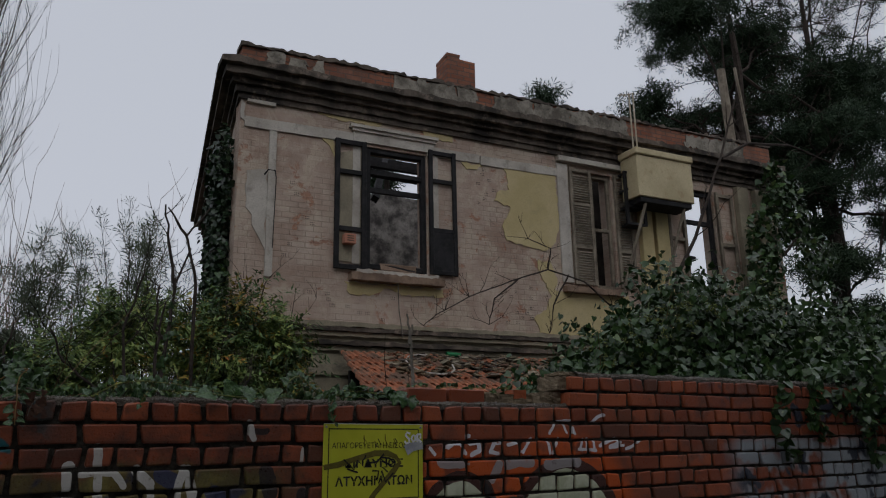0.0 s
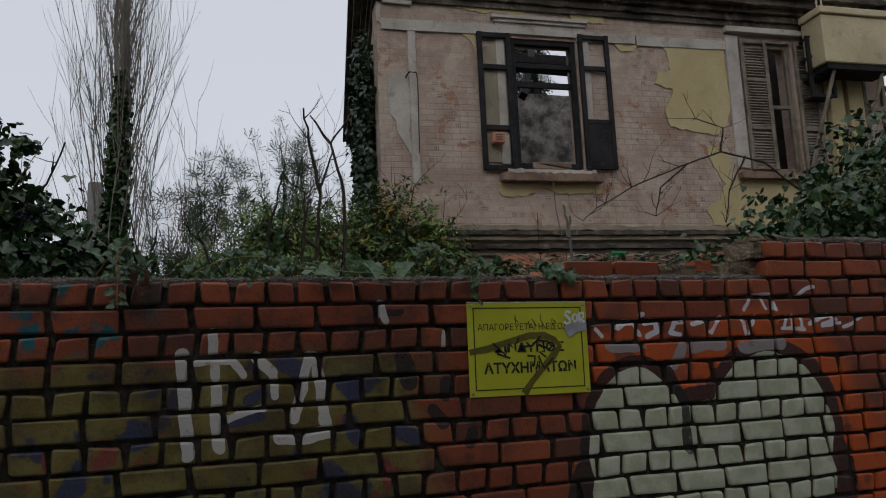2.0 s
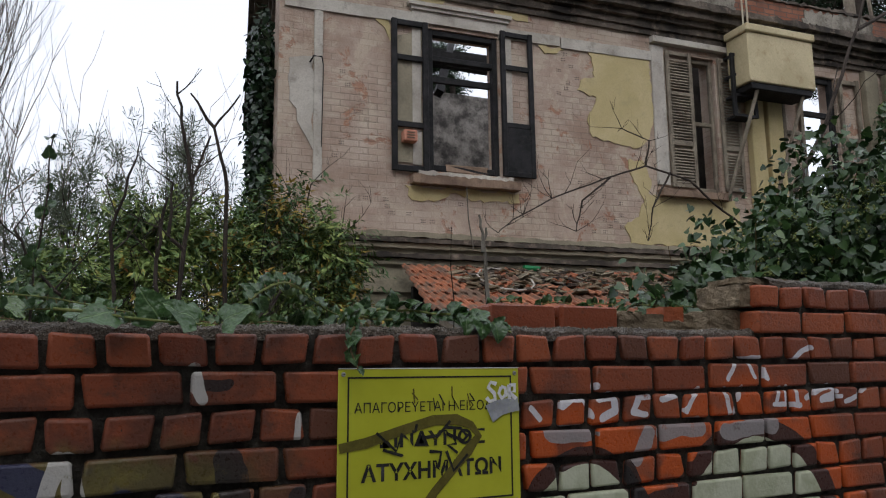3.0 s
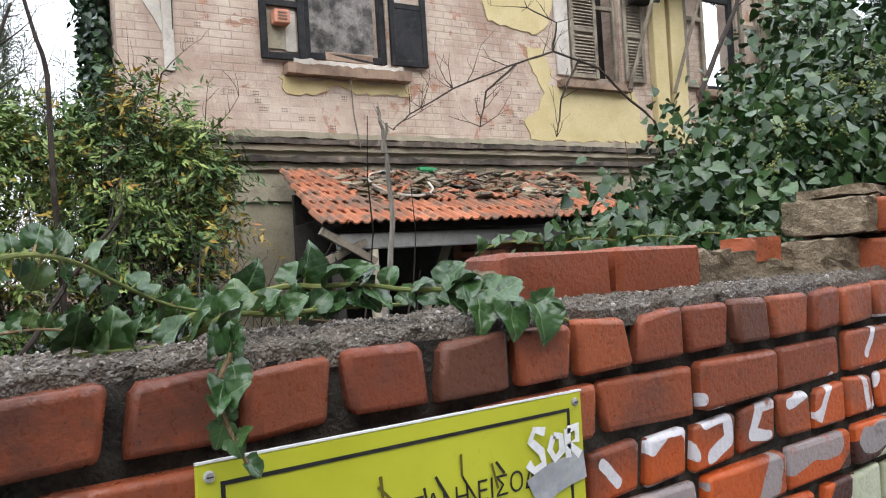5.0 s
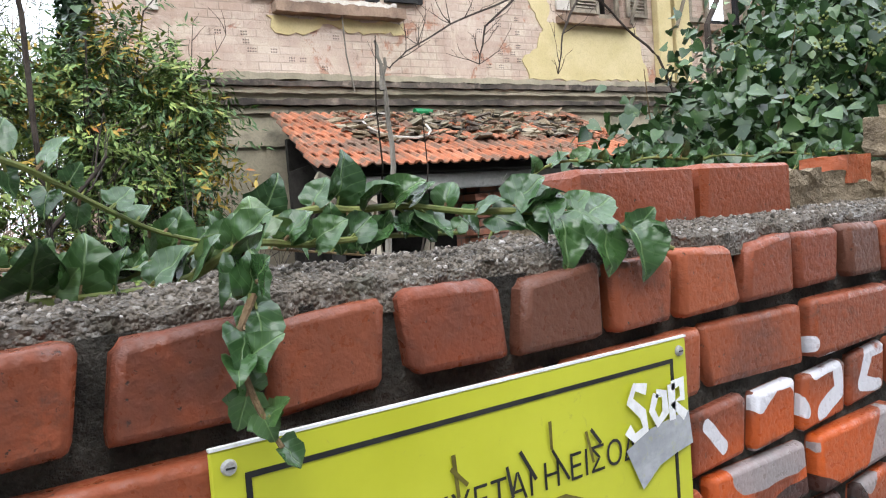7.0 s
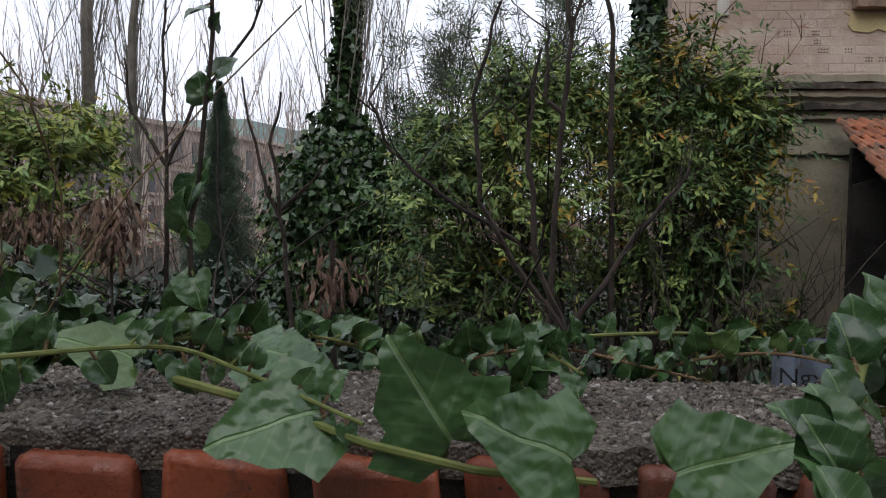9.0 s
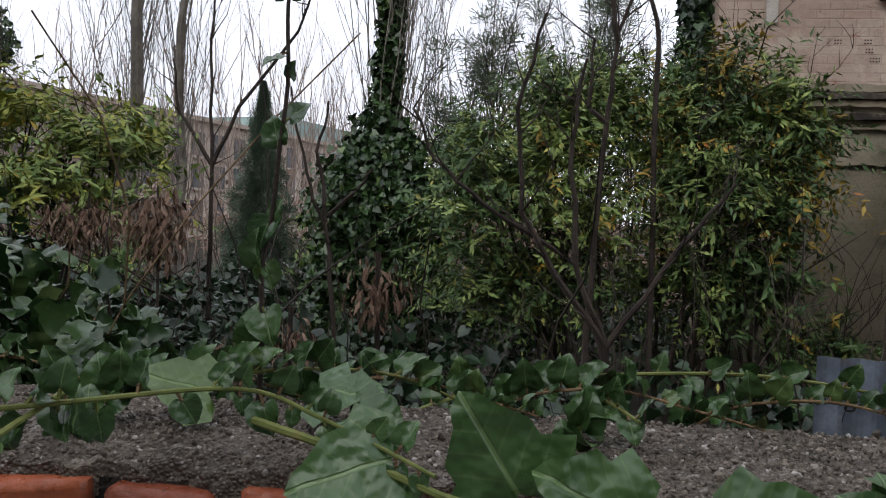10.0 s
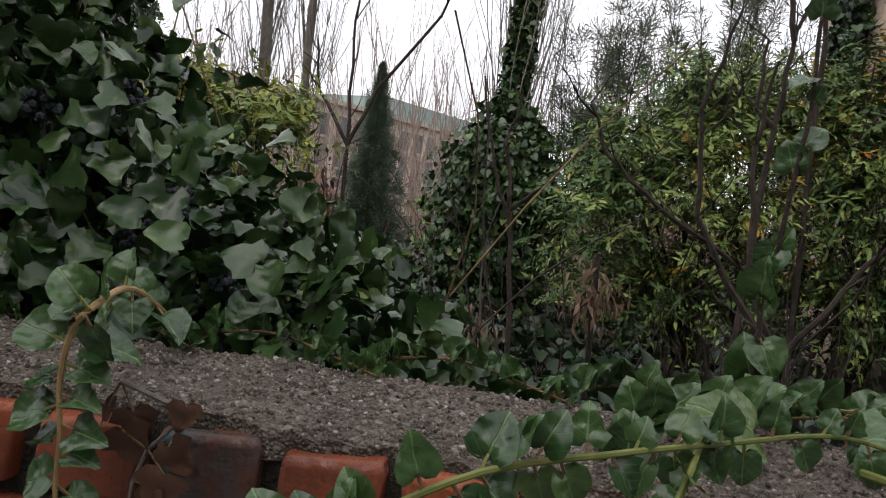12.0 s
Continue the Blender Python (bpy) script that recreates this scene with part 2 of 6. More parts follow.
def facade_material():
    """Pink-beige wash over brick courses, flaking, with soot and bare red brick in places."""
    n = Nodes("washed_brick_facade")
    sep = n.t.nodes.new("ShaderNodeSeparateXYZ")
    n.put(sep.inputs[0], n.pos)
    comb = n.t.nodes.new("ShaderNodeCombineXYZ")
    n.put(comb.inputs[0], n.math("ADD", sep.outputs[0], n.math("MULTIPLY", sep.outputs[1], 0.9))), n.put(comb.inputs[1], sep.outputs[2])
    b = n.t.nodes.new("ShaderNodeTexBrick")
    b.inputs["Scale"].default_value = 1.0
    b.inputs["Brick Width"].default_value, b.inputs["Row Height"].default_value = 0.22, 0.085
    b.inputs["Mortar Size"].default_value, b.inputs["Mortar Smooth"].default_value = 0.009, 0.6
    n.put(b.inputs["Color1"], (0.0, 0.0, 0.0)), n.put(b.inputs["Color2"], (1.0, 1.0, 1.0)), n.put(b.inputs["Mortar"], (0.5, 0.5, 0.5))
    n.put(b.inputs["Vector"], comb.outputs[0])
    per, joint = b.outputs["Color"], b.outputs["Fac"]
    big = n.noise(0.9, 6, 0.68)
    wash = n.mix(n.ramp(big, 0.33, 0.66), (0.36, 0.265, 0.21), (0.53, 0.435, 0.36))
    wash = n.mix(n.math("MULTIPLY", n.ramp(n.noise(2.7, 6, 0.7), 0.5, 0.7), 0.5), wash, (0.62, 0.52, 0.44))
    blot = n.ramp(n.noise(1.4, 7, 0.75, distort=0.8, at=n.vec("ADD", n.pos, (4, 0, 2))), 0.5, 0.56)
    wash = n.mix(n.math("MULTIPLY", blot, 0.45), wash, (0.60, 0.53, 0.42))
    wash = n.mix(n.math("MULTIPLY", per, 0.22), wash, (0.33, 0.17, 0.11))
    bare = n.math("MULTIPLY", n.ramp(n.noise(1.7, 5, 0.75, distort=0.4), 0.57, 0.63), 0.7)
    wash = n.mix(bare, wash, n.mix(per, (0.30, 0.12, 0.07), (0.42, 0.20, 0.12)))
    joints = n.math("MULTIPLY", joint, n.math("ADD", n.ramp(n.noise(1.3, 4), 0.4, 0.6), 0.15))
    c = n.mix(n.math("MULTIPLY", joints, 0.38), wash, (0.24, 0.19, 0.15))
    c = n.mix(n.math("MULTIPLY", n.ramp(n.noise(4.5, 8, 0.8, distort=1.5), 0.58, 0.68), 0.6), c, (0.15, 0.11, 0.085))
    h = n.math("SUBTRACT", n.math("ADD", n.noise(9, 7, 0.75), n.math("MULTIPLY", bare, -0.5)), n.math("MULTIPLY", joints, 0.22))
    return n.done(c, 0.92, h, 0.8, 0.02, 0.2)


def bare_brick_material():
    """Red brickwork for the parapet and the chimney, with patches of grey render."""
    n = Nodes("parapet_brick")
    sep = n.t.nodes.new("ShaderNodeSeparateXYZ")
    n.put(sep.inputs[0], n.pos)
    comb = n.t.nodes.new("ShaderNodeCombineXYZ")
    n.put(comb.inputs[0], n.math("ADD", sep.outputs[0], sep.outputs[1])), n.put(comb.inputs[1], sep.outputs[2])
    b = n.t.nodes.new("ShaderNodeTexBrick")
    b.inputs["Scale"].default_value, b.inputs["Brick Width"].default_value, b.inputs["Row Height"].default_value = 1.0, 0.23, 0.085
    b.inputs["Mortar Size"].default_value = 0.01
    n.put(b.inputs["Color1"], (0.26, 0.085, 0.045)), n.put(b.inputs["Color2"], (0.36, 0.15, 0.09)), n.put(b.inputs["Mortar"], (0.14, 0.10, 0.08))
    n.put(b.inputs["Vector"], comb.outputs[0])
    c = n.mix(n.ramp(n.noise(2.2, 6, 0.7), 0.3, 0.75), b.outputs["Color"], (0.15, 0.09, 0.07))
    c = n.mix(n.math("MULTIPLY", n.ramp(n.noise(5.5, 8, 0.8), 0.55, 0.7), 0.6), c, (0.05, 0.04, 0.035))
    return n.done(c, 0.92, n.math("SUBTRACT", n.noise(20, 5, 0.7), b.outputs["Fac"]), 0.6, 0.012, 0.2)


def tile_material():
    n = Nodes("clay_tile")
    r = n.random()
    c = n.mix(r, (0.30, 0.10, 0.05), (0.50, 0.20, 0.11))
    c = n.mix(n.ramp(n.noise(3.0, 6, 0.75), 0.42, 0.58), c, (0.17, 0.11, 0.08))
    c = n.mix(n.math("MULTIPLY", n.ramp(n.noise(11, 6, 0.75), 0.55, 0.68), 0.7), c, (0.10, 0.085, 0.065))
    return n.done(c, 0.9, n.noise(40, 5, 0.7), 0.5, 0.008, 0.2)


def sign_material():
    n = Nodes("yellow_sign_plate")
    c = n.mix(n.ramp(n.noise(6, 5), 0.3, 0.7), (0.46, 0.47, 0.022), (0.54, 0.55, 0.035))
    c = n.mix(n.math("MULTIPLY", n.ramp(n.noise(22, 8, 0.8, distort=2), 0.6, 0.68), 0.35), c, (0.30, 0.28, 0.06))
    return n.done(c, 0.42, n.noise(120, 3), 0.03, 0.002, 0.5)


def seg_mask(n, at, x0, z0, x1, z1, r):
    """1 within r of the stroke from (x0, z0) to (x1, z1) on the wall's face."""
    d = n.vec("SUBTRACT", at, (x0, 0, z0))
    ax, az = x1 - x0, z1 - z0
    ll = max(ax * ax + az * az, 1e-6)
    f = n.math("ADD", n.vec("DOT_PRODUCT", d, (ax / ll, 0, az / ll), out=1), 0.0, clamp=True)
    e = n.vec("LENGTH", n.vec("SUBTRACT", d, n.vec("SCALE", (ax, 0, az), scale=f)), out=1)
    return n.math("LESS_THAN", e, r)


LEFT_PAINT = [
    ([(-0.51, 1.33, -0.46, 1.30, 0.03), (-0.32, 1.26, -0.28, 1.22, 0.03), (-0.68, 1.15, -0.59, 1.16, 0.02), (-0.62, 1.22, -0.58, 1.24, 0.02), (-0.30, 1.13, -0.27, 1.08, 0.03), (-0.14, 1.09, -0.07, 1.06, 0.025)], (0.035, 0.04, 0.085)),
    ([(-0.11, 1.33, -0.09, 1.25, 0.03), (0.04, 1.24, 0.04, 1.20, 0.024), (-0.01, 1.15, 0.03, 1.11, 0.022), (0.13, 1.06, 0.12, 1.03, 0.02), (-0.12, 1.49, -0.17, 1.49, 0.012)], (0.022, 0.018, 0.018)),
    ([(-0.82, 1.37, -0.81, 1.06, 0.02), (-0.74, 1.43, -0.73, 1.29, 0.016), (-0.73, 1.26, -0.71, 1.07, 0.018), (-0.81, 1.35, -0.68, 1.35, 0.018), (-0.68, 1.35, -0.64, 1.30, 0.014), (-0.60, 1.35, -0.55, 1.30, 0.017), (-0.55, 1.30, -0.54, 1.23, 0.014), (-0.70, 1.16, -0.58, 1.19, 0.014), (-0.43, 1.35, -0.48, 1.15, 0.017), (-0.41, 1.35, -0.38, 1.13, 0.017), (-0.53, 1.09, -0.46, 1.09, 0.022), (-0.46, 1.09, -0.37, 1.10, 0.022), (-0.19, 1.52, -0.17, 1.46, 0.014), (0.04, 1.42, 0.04, 1.36, 0.007)], (0.52, 0.50, 0.47)),
]
RIGHT_PAINT = [
    ([(0.94, 1.26, 1.01, 1.12, 0.02), (1.01, 1.12, 1.01, 0.94, 0.02)], (0.02, 0.018, 0.018)),
    ([(0.70, 1.34, 0.83, 1.34, 0.022), (1.07, 1.33, 1.21, 1.34, 0.026), (1.31, 1.32, 1.50, 1.33, 0.026), (1.02, 1.33, 0.98, 1.26, 0.02)], (0.30, 0.27, 0.27)),
    ([(0.64, 1.41, 0.67, 1.38, 0.007), (0.74, 1.41, 0.77, 1.43, 0.01), (0.77, 1.43, 0.81, 1.43, 0.01), (0.81, 1.43, 0.83, 1.39, 0.01), (0.84, 1.46, 0.85, 1.46, 0.008), (0.86, 1.43, 0.91, 1.43, 0.012), (0.91, 1.43, 0.92, 1.39, 0.012), (0.92, 1.39, 0.87, 1.38, 0.012), (1.04, 1.43, 1.00, 1.43, 0.01), (1.00, 1.43, 0.98, 1.39, 0.01), (0.98, 1.39, 1.02, 1.38, 0.01), (1.08, 1.42, 1.15, 1.43, 0.009), (1.17, 1.38, 1.22, 1.44, 0.008), (1.32, 1.44, 1.34, 1.38, 0.009), (1.36, 1.38, 1.39, 1.44, 0.008), (1.34, 1.47, 1.38, 1.53, 0.008), (1.38, 1.53, 1.48, 1.53, 0.008), (1.48, 1.53, 1.50, 1.47, 0.008), (1.43, 1.52, 1.45, 1.47, 0.007), (1.55, 1.44, 1.53, 1.39, 0.008), (1.58, 1.44, 1.58, 1.39, 0.008), (1.63, 1.44, 1.63, 1.40, 0.008), (1.52, 1.39, 1.64, 1.39, 0.008), (1.61, 1.52, 1.66, 1.55, 0.009), (1.66, 1.55, 1.70, 1.56, 0.009), (1.67, 1.41, 1.77, 1.44, 0.009), (1.77, 1.44, 1.81, 1.42, 0.009), (1.81, 1.42, 1.73, 1.40, 0.009), (1.73, 1.40, 1.83, 1.40, 0.009), (1.85, 1.38, 1.92, 1.41, 0.008), (1.92, 1.41, 1.96, 1.43, 0.008)], (0.66, 0.66, 0.70)),
]


def wall_brick_material(left):
    """Red wall bricks with the sprayed paint that runs over them."""
    n = Nodes("painted_wall_brick_west" if left else "painted_wall_brick_east")
    r = n.random()
    big, small = n.noise(5, 5, 0.65), n.noise(110, 3, 0.55)
    brick = n.mix(r, (0.19, 0.046, 0.020), (0.37, 0.095, 0.036))
    brick = n.mix(n.ramp(big, 0.45, 0.7), brick, (0.14, 0.052, 0.034))
    brick = n.mix(n.ramp(r, 0.86, 0.9), brick, (0.12, 0.045, 0.026))
    pit = n.ramp(n.noise(160, 3, 0.6), 0.66, 0.74)
    brick = n.mix(pit, brick, (0.03, 0.018, 0.013))
    brick = n.mix(n.math("MULTIPLY", n.ramp(n.noise(28, 6, 0.8, distort=1.0), 0.58, 0.72), 0.28), brick, (0.20, 0.13, 0.10))
    brick = n.mix(n.math("MULTIPLY", n.ramp(n.noise(13, 6, 0.75), 0.55, 0.7), 0.7), brick, (0.06, 0.034, 0.026))
    wob = n.t.nodes.new("ShaderNodeTexNoise")
    wob.inputs["Scale"].default_value = 9
    n.put(wob.inputs["Vector"], n.pos)
    at = n.vec("ADD", n.pos, n.vec("SCALE", n.vec("SUBTRACT", wob.outputs["Color"], (0.5, 0.5, 0.5)), scale=0.035))
    flat = n.vec("MULTIPLY", at, (1, 0, 1))
    sep = n.t.nodes.new("ShaderNodeSeparateXYZ")
    n.put(sep.inputs[0], at)
    x, z = sep.outputs[0], sep.outputs[2]
    yy = n.t.nodes.new("ShaderNodeSeparateXYZ")
    n.put(yy.inputs[0], n.pos)
    face = n.math("LESS_THAN", yy.outputs[1], 0.014)
    thick = n.ramp(n.noise(18, 6, 0.7), 0.28, 0.42)
    c = brick
    if left:
        # olive ground on the left, with blue and red patches
        olive = n.math("MULTIPLY", n.ramp(n.math("ADD", z, n.math("MULTIPLY", n.noise(4, 4), 0.25)), 1.50, 1.44), n.ramp(n.math("ADD", x, n.math("MULTIPLY", n.noise(3, 4), 0.5)), 0.30, 0.12))
        c = n.mix(n.math("MULTIPLY", olive, 0.9), c, n.mix(n.ramp(big, 0.4, 0.6), (0.115, 0.10, 0.022), (0.17, 0.155, 0.045)))
        c = n.mix(n.math("MULTIPLY", olive, n.ramp(n.noise(5.5, 3, at=n.vec("ADD", n.pos, (3, 0, 9))), 0.56, 0.62)), c, (0.035, 0.04, 0.075))
        c = n.mix(n.math("MULTIPLY", olive, n.ramp(n.noise(6.5, 3, at=n.vec("ADD", n.pos, (7, 0, 1))), 0.6, 0.66)), c, (0.2, 0.05, 0.035))
        teal = n.math("MULTIPLY", n.ramp(n.noise(7, 3, at=n.vec("ADD", n.pos, (1, 0, 5))), 0.53, 0.58), n.math("MULTIPLY", n.ramp(x, -0.85, -1.0), n.ramp(z, 1.36, 1.42)))
        c = n.mix(teal, c, (0.012, 0.11, 0.13))
        spray = n.math("MULTIPLY", n.ramp(n.noise(4.2, 5, 0.7, at=n.vec("ADD", n.pos, (11, 0, 4))), 0.44, 0.6), n.ramp(x, 0.45, 0.1))
        c = n.mix(n.math("MULTIPLY", spray, 0.55), c, (0.036, 0.024, 0.02))
    else:
        # orange, black and cream letters on the right
        def hump(cx, cz, rx, rz):
            d = n.vec("MULTIPLY", n.vec("SUBTRACT", flat, (cx, 0, cz)), (1 / rx, 0, 1 / rz))
            return n.vec("LENGTH", d, out=1)
        d1 = hump(0.80, 0.97, 0.21, 0.28)
        d2 = hump(1.42, 0.98, 0.30, 0.31)
        d = n.math("MINIMUM", n.math("MINIMUM", d1, d2), hump(1.15, 0.78, 0.56, 0.33))
        low = n.ramp(z, 1.37, 1.33)
        right = n.ramp(x, 0.55, 0.66)
        c = n.mix(n.math("MULTIPLY", n.math("MULTIPLY", n.ramp(d, 1.75, 1.45), right), n.ramp(n.noise(6, 3), 0.36, 0.46)), c, (0.46, 0.085, 0.016))
        c = n.mix(n.math("MULTIPLY", n.math("LESS_THAN", d, 1.2), 0.9), c, (0.018, 0.017, 0.018))
        c = n.mix(n.math("LESS_THAN", d, 1.02), c, n.mix(n.ramp(n.noise(11, 4), 0.4, 0.6), (0.42, 0.44, 0.30), (0.54, 0.56, 0.42)))
        # further right the paint turns grey-blue
        far = n.ramp(n.math("ADD", x, n.noise(2, 3)), 3.0, 3.3)
        c = n.mix(n.math("MULTIPLY", n.math("MULTIPLY", far, n.ramp(z, 1.46, 1.40)), n.ramp(n.noise(3, 3), 0.4, 0.5)), c, (0.25, 0.27, 0.29))
        c = n.mix(n.math("MULTIPLY", far, n.ramp(n.noise(3.5, 3, at=n.vec("ADD", n.pos, (5, 0, 2))), 0.55, 0.6)), c, (0.03, 0.035, 0.05))
    for strokes, colour in LEFT_PAINT if left else RIGHT_PAINT:
        total = None
        for s in strokes:
            m = seg_mask(n, flat, *s)
            total = m if total is None else n.math("MAXIMUM", total, m)
        c = n.mix(n.math("MULTIPLY", n.math("MULTIPLY", total, thick), 0.92), c, colour)
    c = n.mix(face, brick, c)
    return n.done(c, n.ramp(small, 0.1, 0.9), n.math("SUBTRACT", n.math("ADD", small, n.math("MULTIPLY", n.noise(14, 4, 0.55), 0.5)), pit), 0.30, 0.008, 0.35)


M["mortar_top"], M["facade"], M["bare_brick"], M["pebble"] = mortar_top_material(), facade_material(), bare_brick_material(), pebble_material()
M["tile"], M["sign"], M["wall_brick"] = tile_material(), sign_material(), wall_brick_material(False)
M["wall_brick_west"] = wall_brick_material(True)


# ---- building blocks ----
def mesh_of(name, bm, material):
    me = bpy.data.meshes.new(name)
    bm.normal_update()
    bm.to_mesh(me)
    bm.free()
    me.materials.append(M[material])
    return me


def part(name, bm, material, parent, label=""):
    ob = new(name, mesh_of(name, bm, material))
    ob.parent = parent
    return tagged(ob, label)


def thing(name, m, label, category, group="", kind=""):
    ob = new(name)
    ob.matrix_world = m
    ob.empty_display_size = 0.1
    return tagged(ob, label, category, group, kind)


def bx(bm, x0, x1, y0, y1, z0, z1, bevel=0.0, wear=0.0, rnd=random):
    made = bmesh.ops.create_cube(bm, size=1.0, matrix=Matrix.Translation(((x0 + x1) / 2, (y0 + y1) / 2, (z0 + z1) / 2)) @ Matrix.Diagonal((abs(x1 - x0), abs(y1 - y0), abs(z1 - z0), 1)))
    vs = made["verts"]
    if bevel:
        es = list({e for v in vs for e in v.link_edges})
        out = bmesh.ops.bevel(bm, geom=es, offset=bevel, segments=1, affect="EDGES", profile=0.5)
        vs = list({v for f in out["faces"] for v in f.verts} | {v for v in vs if v.is_valid})
    if wear:
        for v in vs:
            v.co += Vector((rnd.uniform(-wear, wear), rnd.uniform(-wear, wear), rnd.uniform(-wear, wear)))
    return vs


def strip(u0, u1, y0, y1, z0, z1, n, jit, rnd=random, rise=0.0):
    """A long bar along u with an uneven, worn run."""
    bm = bmesh.new()
    rings = []
    for i in range(n + 1):
        u = u0 + (u1 - u0) * i / n
        a, b, c = rnd.uniform(0, jit), rnd.uniform(-jit, jit) * 0.5, rnd.uniform(-jit, jit)
        dz = rise * u
        rings.append([bm.verts.new(q) for q in ((u, y0 + a, z0 + b), (u, y1, z0 + b), (u, y1, z1 + c + dz), (u, y0 + a, z1 + c + dz))])
    for p, q in zip(rings, rings[1:]):
        for k in range(4):
            bm.faces.new((p[k], q[k], q[(k + 1) % 4], p[(k + 1) % 4]))
    bm.faces.new(rings[0]), bm.faces.new(rings[-1][::-1])
    bmesh.ops.recalc_face_normals(bm, faces=bm.faces)
    return bm


def one_box(*a, **k):
    bm = bmesh.new()
    bx(bm, *a, **k)
    return bm


def ragged(bm, outline, y0, y1, step=0.07, amount=0.035, seed=0):
    """A slab between y0 and y1 whose outline (x, z) is broken into a ragged edge."""
    rnd = random.Random(seed)
    pts = []
    for (xa, za), (xb, zb) in zip(outline, outline[1:] + outline[:1]):
        k = max(1, int(math.hypot(xb - xa, zb - za) / step))
        for i in range(k):
            f = i / k
            j = amount if i else amount * 0.5
            pts.append((xa + (xb - xa) * f + rnd.uniform(-j, j), za + (zb - za) * f + rnd.uniform(-j, j)))
    front = [bm.verts.new((x, y0, z)) for x, z in pts]
    rear = [bm.verts.new((x, y1, z)) for x, z in pts]
    bm.faces.new(front), bm.faces.new(rear[::-1])
    for i in range(len(pts)):
        j = (i + 1) % len(pts)
        bm.faces.new((front[j], front[i], rear[i], rear[j]))
    bmesh.ops.recalc_face_normals(bm, faces=bm.faces)
    return bm


def tube(bm, pts, r0, r1, sides=6):
    """A tapered tube through the points."""
    rings = []
    pts = [Vector(p) for p in pts]
    for i, p in enumerate(pts):
        d = (pts[min(i + 1, len(pts) - 1)] - pts[max(i - 1, 0)]).normalized()
        a = d.orthogonal().normalized()
        b = d.cross(a)
        r = r0 + (r1 - r0) * i / (len(pts) - 1)
        rings.append([bm.verts.new(p + (a * math.cos(k * math.tau / sides) + b * math.sin(k * math.tau / sides)) * r) for k in range(sides)])
    for p, q in zip(rings, rings[1:]):
        for k in range(sides):
            bm.faces.new((p[k], p[(k + 1) % sides], q[(k + 1) % sides], q[k]))
    bm.faces.new(rings[0][::-1]), bm.faces.new(rings[-1])
    return bm


def sweep(p0, p1, n, sag, rnd, wob):
    """Points of a bent stem from p0 to p1."""
    p0, p1 = Vector(p0), Vector(p1)
    out = []
    for i in range(n + 1):
        f = i / n
        w = wob if 0 < i < n else 0
        out.append(p0.lerp(p1, f) + Vector((rnd.uniform(-w, w), rnd.uniform(-w, w), sag * 4 * f * (1 - f) + rnd.uniform(-w, w))))
    return out


# ---- ground ----
def build_ground():
    bm = bmesh.new()
    xs = [-900, -200, -60, -25] + [-14 + i * 1.0 for i in range(35)] + [30, 60, 200, 900]
    ys = [-900, -100, -20, -6, -0.02, 0.1, 0.25] + [1 + i * 1.0 for i in range(26)] + [40, 100, 300, 900]
    grid = []
    for y in ys:
        row = []
        for x in xs:
            z = 0.0
            if 0.5 < y < 35 and -20 < x < 30:
                z = 0.16 + 0.1 * noise.noise(Vector((x * 0.5, y * 0.5, 0)))
            row.append(bm.verts.new((x, y, z)))
        grid.append(row)
    for a, b in zip(grid, grid[1:]):
        for i in range(len(xs) - 1):
            bm.faces.new((a[i], a[i + 1], b[i + 1], b[i]))
    ob = new("ground", mesh_of("ground", bm, "ground"))
    tagged(ob, "dark damp soil of the overgrown garden", "ground", kind="structure")
    bm = one_box(-14, 16, -4.5, -0.0, 0.004, 0.05)
    tagged(new("pavement", mesh_of("pavement", bm, "pavement")), "grey street pavement along the brick wall", "pavement", kind="structure")


build_ground()

# ---- garden wall: English bond, one brick thick ----
COURSE, LONG, TOP = 0.0815, 0.205, 1.60


def brick_meshes(w, d, h, count, seed, material, wear=0.0028):
    out = []
    for i in range(count):
        rnd = random.Random(seed + i)
        bm = bmesh.new()
        vs = bx(bm, -w / 2, w / 2, 0, d, -h / 2, h / 2)
        bmesh.ops.bevel(bm, geom=list({e for v in vs for e in v.link_edges}), offset=0.0075, segments=2, affect="EDGES", profile=0.5)
        chips = [Vector((rnd.choice((-1, 1)) * w / 2, 0, rnd.choice((-1, 1)) * h / 2)) for _ in range(2)]
        for v in bm.verts:
            v.co += Vector((rnd.uniform(-wear, wear), 0, rnd.uniform(-wear, wear))) * 0.6
            for c in chips:
                near_by = max(0.0, 1 - (v.co - c).length / 0.03)
                v.co += Vector((-c.x, 0, -c.z)).normalized() * 0.009 * near_by
        for f in bm.faces:
            f.smooth = f.calc_area() < 0.0012
        out.append(mesh_of("brick", bm, material))
    return out


